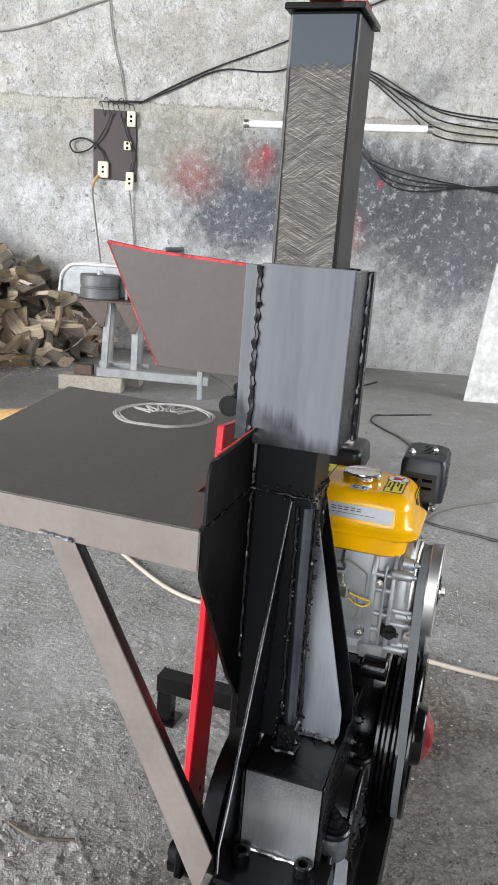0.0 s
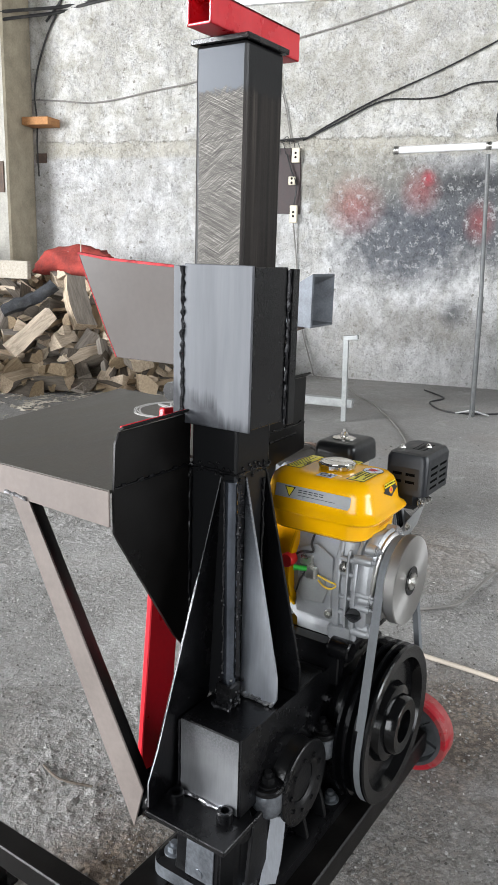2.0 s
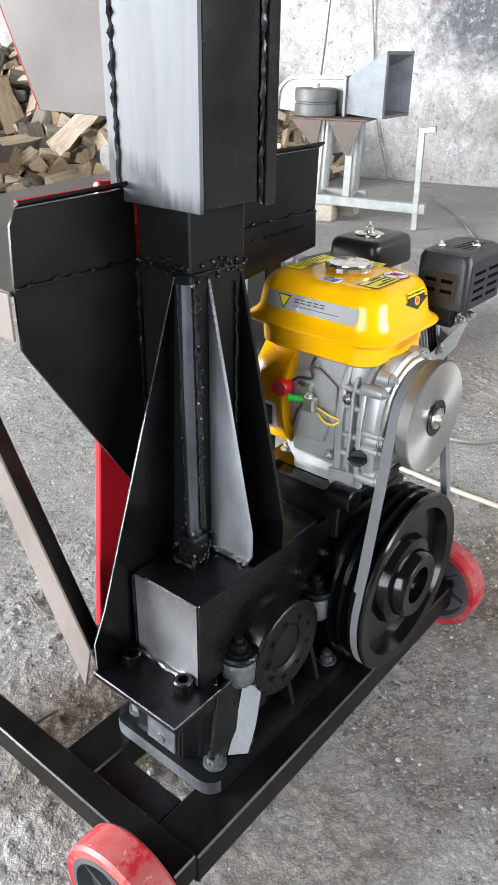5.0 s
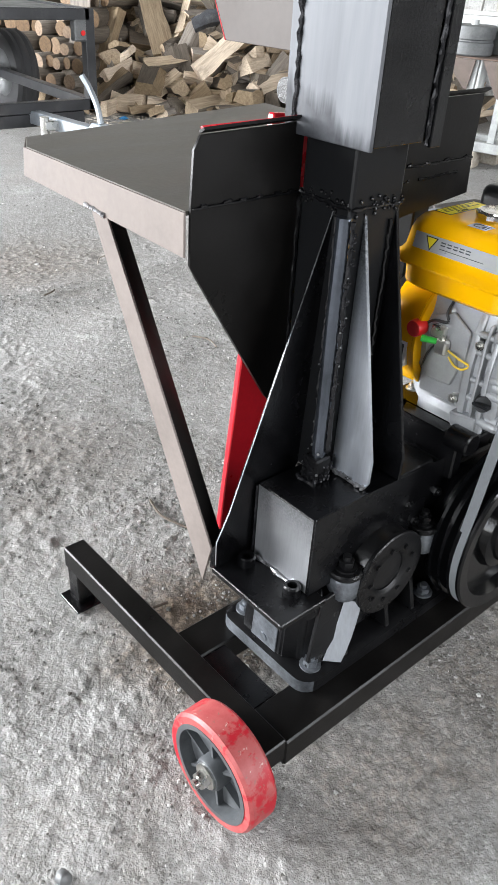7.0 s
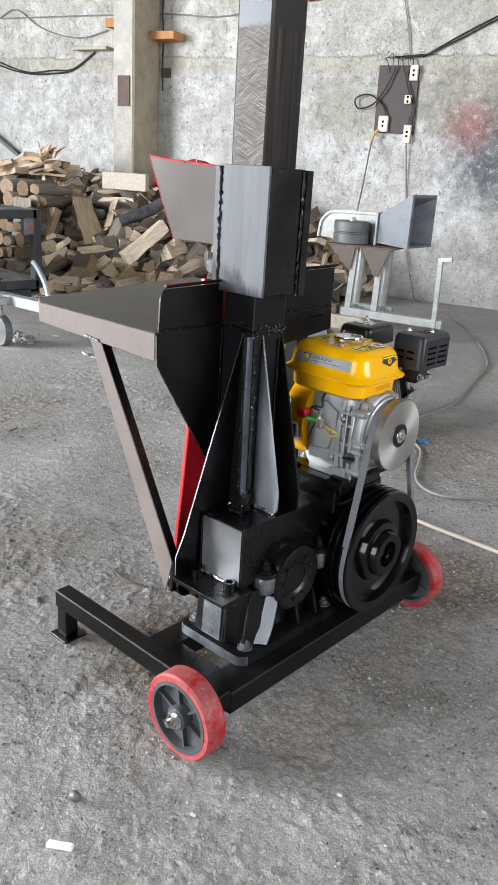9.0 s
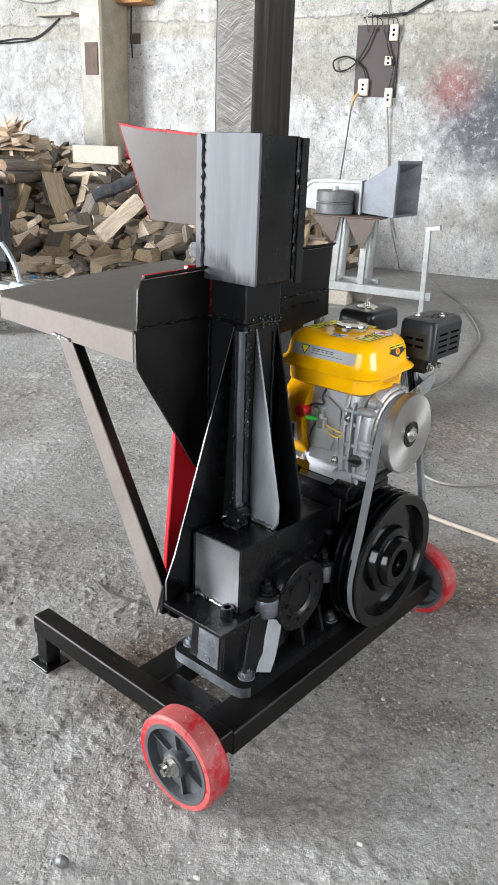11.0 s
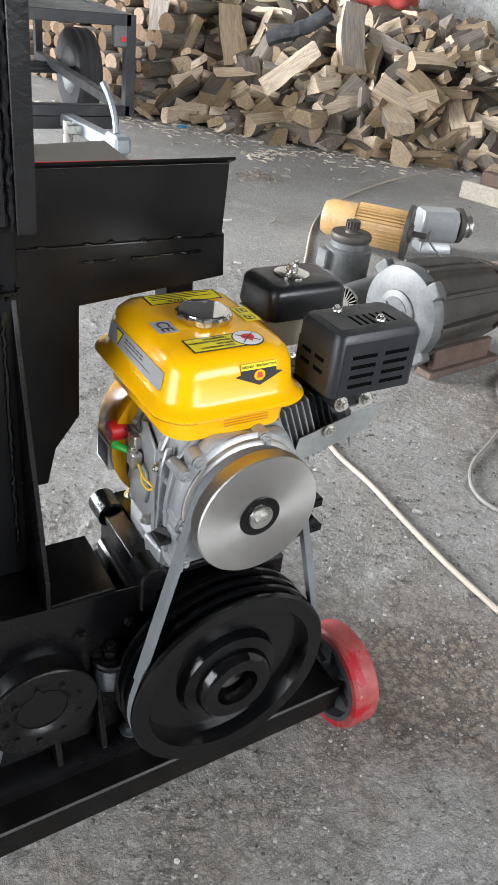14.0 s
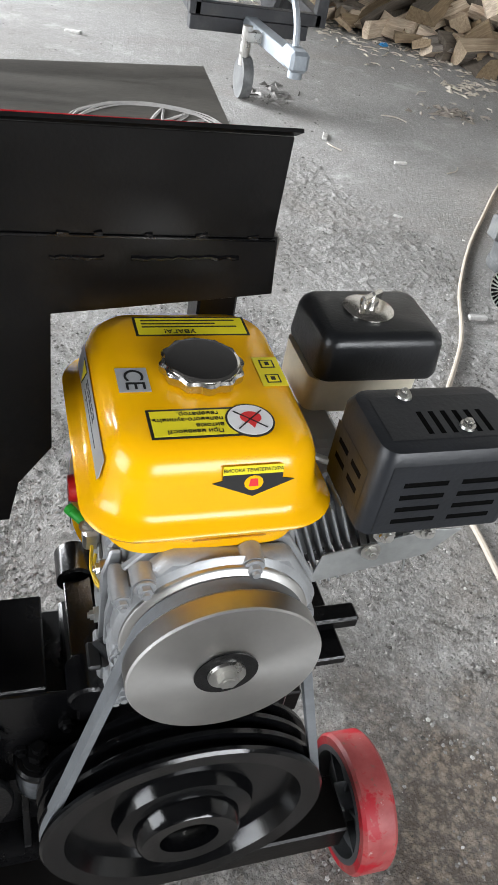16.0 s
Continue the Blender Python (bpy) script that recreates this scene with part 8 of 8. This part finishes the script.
def trailer():
    top = thing("trailer", (1.45, 4.6, 0), "black box-frame trailer with grey sheet sides and drawbar", "trailer")
    X0, X1, Y, Z0, Z1 = 1.10, 1.79, 3.8, 0.31, 0.85

    def bar(name, p, q, w=0.06, mat=FRAMEB, parent=None, label=""):
        b = B()
        beam(b, p, q, w, w, bevel=0.003)
        return part(name, b, mat, parent or top, label)

    sk = 0.07   # the bed runs back aslant
    for x in (X0, X1):
        bar("post", (x, Y, Z0), (x, Y, Z1))
        bar("side_rail", (x, Y + 0.03, Z0 + 0.03), (x + sk * 2.2, Y + 2.2, Z0 + 0.03))
        bar("top_rail", (x, Y + 0.03, Z1 - 0.03), (x + sk * 2.2, Y + 2.2, Z1 - 0.03))
        bar("rear_post", (x + sk * 2.2, Y + 2.2, Z0), (x + sk * 2.2, Y + 2.2, Z1))
    bar("front_bar", (X0, Y, Z0 + 0.03), (X1, Y, Z0 + 0.03))
    bar("front_bar", (X0, Y, Z1 - 0.03), (X1, Y, Z1 - 0.03))
    bar("chassis_bar", (X0 - 0.02, Y + 0.02, Z0 - 0.04), (X1 - 0.06, Y + 0.02, Z0 - 0.04), 0.07)
    bar("rear_bar", (X0 + 0.13, Y + 1.85, Z0 + 0.0), (X1 + 0.13, Y + 1.85, Z0 + 0.0), 0.06)
    b = B()
    slab(b, [(X0 + 0.035, Y + 0.12, Z0 + 0.2), (X0 + 0.035 + sk * 2, Y + 2.1, Z0 + 0.2), (X0 + 0.035 + sk * 2, Y + 2.1, Z1 - 0.06), (X0 + 0.035, Y + 0.12, Z1 - 0.06)], (0.006, 0, 0))
    part("side_sheet", b, GREYPOST, top, "grey galvanised side sheet")
    b = B()
    rod(b, (X0 + 0.09, Y + 0.12, Z0 + 0.12), (X0 + 0.09, Y + 0.12, Z1 - 0.05), 0.025, seg=14)
    part("round_post", b, GALV, top)
    b = B()
    beam(b, (1.40, Y, Z0 - 0.02), (1.43, 3.12, 0.30), 0.07, 0.07, bevel=0.004)
    part("drawbar", b, GREYPOST, top, "grey drawbar")
    b = B()
    box(b, 1.385, 1.475, 3.0, 3.16, 0.27, 0.36, 0.015)
    rod(b, (1.43, 3.05, 0.24), (1.43, 3.05, 0.31), 0.035, seg=16)
    hose(b, [(1.43, 3.10, 0.36), (1.43, 3.13, 0.44), (1.42, 3.18, 0.52), (1.40, 3.22, 0.58)], 0.016, 8, 4)
    part("coupling", b, GREYPOST, top, "dull zinc-plated tow coupling with handle")
    # jockey wheel
    b = B()
    rod(b, (1.31, 3.50, 0.16), (1.31, 3.50, 0.34), 0.026, seg=16)
    box(b, 1.30, 1.4, 3.47, 3.53, 0.27, 0.32, 0.004)
    part("jockey_post", b, ZINC, top)
    b = B()
    lathe(b, [(0.0, -0.022), (0.07, -0.022), (0.1, -0.026), (0.102, 0.0), (0.1, 0.026), (0.07, 0.022), (0.0, 0.022)], (1.32, 3.50, 0.103), "x", 32)
    part("jockey_wheel", b, MOTORG, top)
    # road wheels
    for x in (2.12,):
        b = B()
        R = 0.30
        lathe(b, [(0.17, -0.085), (0.24, -0.1), (0.285, -0.09), (R, -0.06), (R - 0.006, -0.03), (R, -0.02), (R, 0.02), (R - 0.006, 0.03), (R, 0.06), (0.285, 0.09), (0.24, 0.1), (0.17, 0.085), (0.17, -0.085)], (x, 5.55, R), "x", 48)
        w = part("road_wheel", b, TYRE, top, "black ribbed road tyre")
        b = B()
        lathe(b, [(0.0, -0.03), (0.06, -0.035), (0.13, -0.05), (0.172, -0.085), (0.172, 0.085), (0.12, 0.02), (0.0, 0.02)], (x, 5.55, R), "x", 32)
        part("wheel_disc", b, MOTORG, w)
    b = B()
    rod(b, (1.3, 5.55, 0.3), (2.1, 5.55, 0.3), 0.03, seg=14)
    part("axle", b, FRAMEB, top)
    # tail light on the corner post
    b = B()
    box(b, X1 - 0.10, X1 - 0.02, Y - 0.03, Y + 0.03, 0.68, 0.80, 0.008)
    part("lamp_housing", b, MOTORG, top)
    b = B()
    rod(b, (X1 - 0.05, Y - 0.031, 0.725), (X1 - 0.05, Y - 0.036, 0.725), 0.014, seg=16)
    part("red_reflector", b, SWITCH, top, "small red reflector")
    b = B()
    slab(b, [(X0 + 0.02, Y + 0.05, Z1 - 0.02), (X1 - 0.02, Y + 0.05, Z1 - 0.02), (X1 - 0.02 + sk * 2.1, Y + 2.15, Z1 - 0.02), (X0 + 0.02 + sk * 2.1, Y + 2.15, Z1 - 0.02)], (0, 0, 0.01))
    part("bed", b, FRAMEB, top)


trailer()


# ---------------------------------------------------------------- floor clutter
def clutter():
    rng = random.Random(21)

    def cable(pts, r, mat, label):
        b = B()
        hose(b, [(x, y, z if z else r) for x, y, z in pts], r, 8, 8)
        return single("cable", b, mat, label, "cable", "cables on the floor")

    cable([(5.1, 3.3, 0.35), (4.9, 3.45, 0.12), (4.56, 3.62, 0), (3.5, 3.28, 0), (2.6, 2.77, 0), (1.98, 2.06, 0), (1.64, 1.57, 0), (1.45, 1.2, 0), (1.14, 0.74, 0), (1.1, 0.42, 0), (1.072, 0.12, 0), (1.07, -0.12, 0), (1.06, -0.4, 0), (1.1, -1.0, 0), (1.4, -2.0, 0)], 0.0075, CABLEW, "dirty white cable lying across the floor")
    cable([(5.5, 2.5, 0), (5.176, 2.252, 0), (4.885, 1.968, 0), (4.403, 1.61, 0), (3.976, 1.331, 0), (3.635, 1.159, 0), (3.213, 1.035, 0), (2.693, 0.878, 0), (2.43, 0.849, 0), (2.238, 0.854, 0), (2.08, 0.84, 0), (1.95, 0.77, 0), (1.852, 0.657, 0), (1.771, 0.568, 0), (1.617, 0.484, 0), (1.479, 0.419, 0), (1.394, 0.346, 0), (1.36, 0.27, 0), (1.374, 0.193, 0), (1.445, 0.124, 0), (1.528, 0.083, 0), (1.777, 0.07, 0), (2.1, 0.04, 0), (2.33, 0.0, 0), (2.6, -0.12, 0), (3.1, -0.6, 0)], 0.006, CABLEG, "grey cable curling across the floor")
    cable([(3.6, 0.20, 0), (3.837, 0.323, 0), (4.0, 0.45, 0), (4.19, 0.57, 0), (4.40, 0.58, 0), (4.46, 0.5, 0), (4.7, 0.2, 0)], 0.006, CABLEB, "black cable curling across the floor")
    cable([(3.6, 0.20, 0.018), (3.11, 0.166, 0), (2.86, 0.173, 0), (2.618, 0.133, 0), (2.40, 0.085, 0), (2.30, 0.03, 0.02), (2.29, -0.06, 0), (2.27, -0.166, 0), (2.2, -0.5, 0)], 0.006, CABLEB, "black cable curling across the floor")
    cable([(5.9, 1.9, 0), (5.6, 1.6, 0), (5.3, 1.62, 0), (5.0, 1.35, 0), (5.2, 1.0, 0), (5.8, 0.8, 0)], 0.0075, CABLEB, "black cable curling across the floor")
    b = B()
    box(b, -0.683, -0.667, -0.16, -0.11, 0.0, 0.009, 0.003, Matrix.Translation((-0.675, -0.135, 0)) @ Matrix.Rotation(0.6, 4, "Z") @ Matrix.Translation((0.675, 0.135, 0)))
    single("white_offcut", b, LABELW, "small white offcut lying on the floor", "offcut")
    for x, y in ((1.886, 0.62), (2.75, 4.95)):
        b = B()
        for k in range(5):
            slab(b, [(x + rng.uniform(-0.03, 0.03), y + rng.uniform(-0.03, 0.03), 0.002), (x + rng.uniform(0.0, 0.05), y + rng.uniform(-0.02, 0.02), 0.004), (x + rng.uniform(-0.02, 0.04), y + rng.uniform(0.0, 0.04), 0.018)], (0, 0, 0.003))
        single("plastic_scrap", b, BLUEBIT, "crumpled blue plastic scrap on the floor", "scrap", "blue scraps", smooth=0)
    b = B()
    bmesh.ops.create_icosphere(b, subdivisions=2, radius=0.012)
    for v in b.verts:
        v.co = v.co * (1 + 0.3 * noise.noise(v.co * 90)) + Vector((-0.59, -0.06, 0.008))
    single("grey_stone", b, MOTORG, "small grey stone on the floor", "stone")
    # splinters and twigs
    spots = [(0.44, 1.93), (0.02, 0.61), (-0.15, 0.3), (0.9, 2.2), (0.7, 1.2), (2.6, 3.9), (2.9, 3.6), (2.2, 3.3), (3.2, 4.0), (2.5, 4.4), (2.1, 2.6), (1.6, 2.9), (2.9, 4.4), (3.4, 3.7)]
    for x, y in spots:
        a, L = rng.uniform(0, 6.28), rng.uniform(0.06, 0.15)
        b = B()
        hose(b, [(x, y, 0.005), (x + L * 0.5 * math.cos(a), y + L * 0.5 * math.sin(a), 0.008), (x + L * math.cos(a + 0.3), y + L * math.sin(a + 0.3), 0.004)], 0.003, 6, 4)
        single("twig", b, BARK if x < 1.5 else PLANK, "thin twig lying on the concrete floor", "twig", "twigs on the floor")
    # crumbs of concrete and wood
    vs, fs = [], []
    def crumb(x, y, r, flat=0.4):
        k = len(vs)
        a0, h = rng.uniform(0, 6.28), r * flat * rng.uniform(0.5, 1.1)
        lx, ly = rng.uniform(-0.25, 0.25) * r, rng.uniform(-0.25, 0.25) * r
        rad = [r * rng.uniform(0.65, 1.15) for _ in range(5)]
        for grow, z in ((1.0, -0.001), (0.62, h)):
            for i in range(5):
                a = a0 + i * 1.2566
                vs.append((x + grow * rad[i] * math.cos(a) + (lx if z > 0 else 0), y + grow * rad[i] * math.sin(a) + (ly if z > 0 else 0), z * (1 + 0.2 * math.sin(a0 + 2 * i)) if z > 0 else z))
        fs.extend([(k + i, k + (i + 1) % 5, k + 5 + (i + 1) % 5, k + 5 + i) for i in range(5)])
        fs.append((k + 5, k + 6, k + 7, k + 8, k + 9))
    for _ in range(130000):
        x, y = rng.uniform(-1.2, 1.7), rng.uniform(-0.95, 2.0)
        if noise.noise(Vector((x * 2.2, y * 2.2, 3.0))) + 0.5 * noise.noise(Vector((x * 9, y * 9, 5.0))) + rng.uniform(-0.35, 0.35) < 0.0:
            continue
        crumb(x, y, 0.0010 + 0.0042 * rng.random() ** 4.5)
    for _ in range(6000):
        x, y = rng.uniform(-0.5, 4.5), rng.uniform(0.0, 5.5)
        if noise.noise(Vector((x * 1.4, y * 1.4, 9.0))) + rng.uniform(-0.3, 0.3) < 0.0:
            continue
        crumb(x, y, 0.003 + 0.006 * rng.random() ** 3)
    me = bpy.data.meshes.new("floor_crumbs")
    me.from_pydata(vs, [], fs)
    me.materials.append(CRUMB)
    tagged(new("floor_crumbs", me), "loose pale concrete crumbs scattered on the floor", "crumbs", kind="stuff")
    # swept-together splinters and bark
    for x, y, k, r, mat, label in ((2.55, 3.52, 46, 0.2, BARK, "small heap of splintered bark on the floor"), (1.45, 3.6, 34, 0.22, CRUMB, "small heap of pale crumbs on the floor"), (2.95, 4.05, 30, 0.22, PLANK, "small heap of pale splinters on the floor")):
        vs, fs = [], []
        for _ in range(k):
            px, py = x + rng.gauss(0, r * 0.5), y + rng.gauss(0, r * 0.35)
            a, L, w = rng.uniform(0, 6.28), rng.uniform(0.012, 0.05) * (0.6 if k == 40 else 1.0), rng.uniform(0.003, 0.010)
            c, s, h = math.cos(a), math.sin(a), rng.uniform(0.006, 0.022)
            n0 = len(vs)
            for dx, dy, z in ((-L, -w, -0.004), (L, -w, -0.004), (L, w, 0.002), (-L, w, 0.002), (rng.uniform(-0.5, 0.5) * L, 0, h)):
                vs.append((px + dx * c - dy * s, py + dx * s + dy * c, z))
            fs.extend([(n0, n0 + 1, n0 + 4), (n0 + 1, n0 + 2, n0 + 4), (n0 + 2, n0 + 3, n0 + 4), (n0 + 3, n0, n0 + 4)])
        me = bpy.data.meshes.new("floor_debris")
        me.from_pydata(vs, [], fs)
        me.materials.append(mat)
        tagged(new("floor_debris", me), label, "debris", kind="stuff")
    # single pale chips
    for x, y, L in ((1.593, 1.352, 0.035), (1.62, 2.99, 0.04), (1.634, 2.116, 0.018), (0.55, 4.46, 0.05), (1.15, 0.3, 0.014), (1.9, 2.7, 0.03), (2.05, 1.0, 0.016), (-0.45, -0.25, 0.006), (-0.2, -0.42, 0.005)):
        b = B()
        a = rng.uniform(0, 3.14)
        m = Matrix.Translation((x, y, 0.004)) @ Matrix.Rotation(a, 4, "Z") @ Matrix.Rotation(rng.uniform(-0.1, 0.1), 4, "Y")
        box(b, -L, L, -L * 0.28, L * 0.3, -0.006, L * 0.22, L * 0.08, m)
        for v in b.verts:
            v.co += noise.noise_vector(v.co * 60) * L * 0.12
        single("plaster_chip", b, CHIPW, "small broken white chip on the concrete floor", "chip", "white chips on the floor", smooth=0)
    # wood chips near the heap
    vs, fs = [], []
    for _ in range(420):
        u = rng.uniform(1.9, 5.2)
        f = pile_front(u) - abs(rng.gauss(0, 0.35))
        p = hall(f, u)
        a, L, w = rng.uniform(0, 6.28), rng.uniform(0.01, 0.045), rng.uniform(0.003, 0.010)
        c, s = math.cos(a), math.sin(a)
        k = len(vs)
        for dx, dy, z in ((-L, -w, 0.001), (L, -w, 0.001), (L, w, 0.004), (-L, w, 0.004), (0, 0, 0.011)):
            vs.append((p.x + dx * c - dy * s, p.y + dx * s + dy * c, z))
        fs.extend([(k, k + 1, k + 4), (k + 1, k + 2, k + 4), (k + 2, k + 3, k + 4), (k + 3, k, k + 4)])
    me = bpy.data.meshes.new("wood_chips")
    me.from_pydata(vs, [], fs)
    me.materials.append(PLANK)
    tagged(new("wood_chips", me), "pale wood chips and splinters scattered before the heap", "wood chips", kind="stuff")


CHIPW = plain("dusty white plaster", (0.5, 0.49, 0.47), 0.9, vary=0.3, scale=60)
def crumb_material():
    m, N, L, b = material("grit and concrete crumbs")
    geo = N.new("ShaderNodeNewGeometry")
    col = ramp(N, L, geo.outputs["Random Per Island"], [(0.0, (0.07, 0.066, 0.06)), (0.25, (0.15, 0.144, 0.135)), (0.75, (0.24, 0.233, 0.222)), (0.93, (0.30, 0.292, 0.28)), (1.0, (0.52, 0.51, 0.49))])
    col = mixc(N, L, 0.5, col, mixc(N, L, 1.0, col, ramp(N, L, noise_tex(N, L, coords(N, L), 300.0, 3, 0.6), [(0.3, (0.6, 0.6, 0.6)), (0.7, (1.3, 1.3, 1.3))]), "MULTIPLY"))
    L.new(col, b.inputs["Base Color"])
    b.inputs["Roughness"].default_value = 0.95
    b.inputs["Specular IOR Level"].default_value = 0.12
    return m


CRUMB = crumb_material()
clutter()
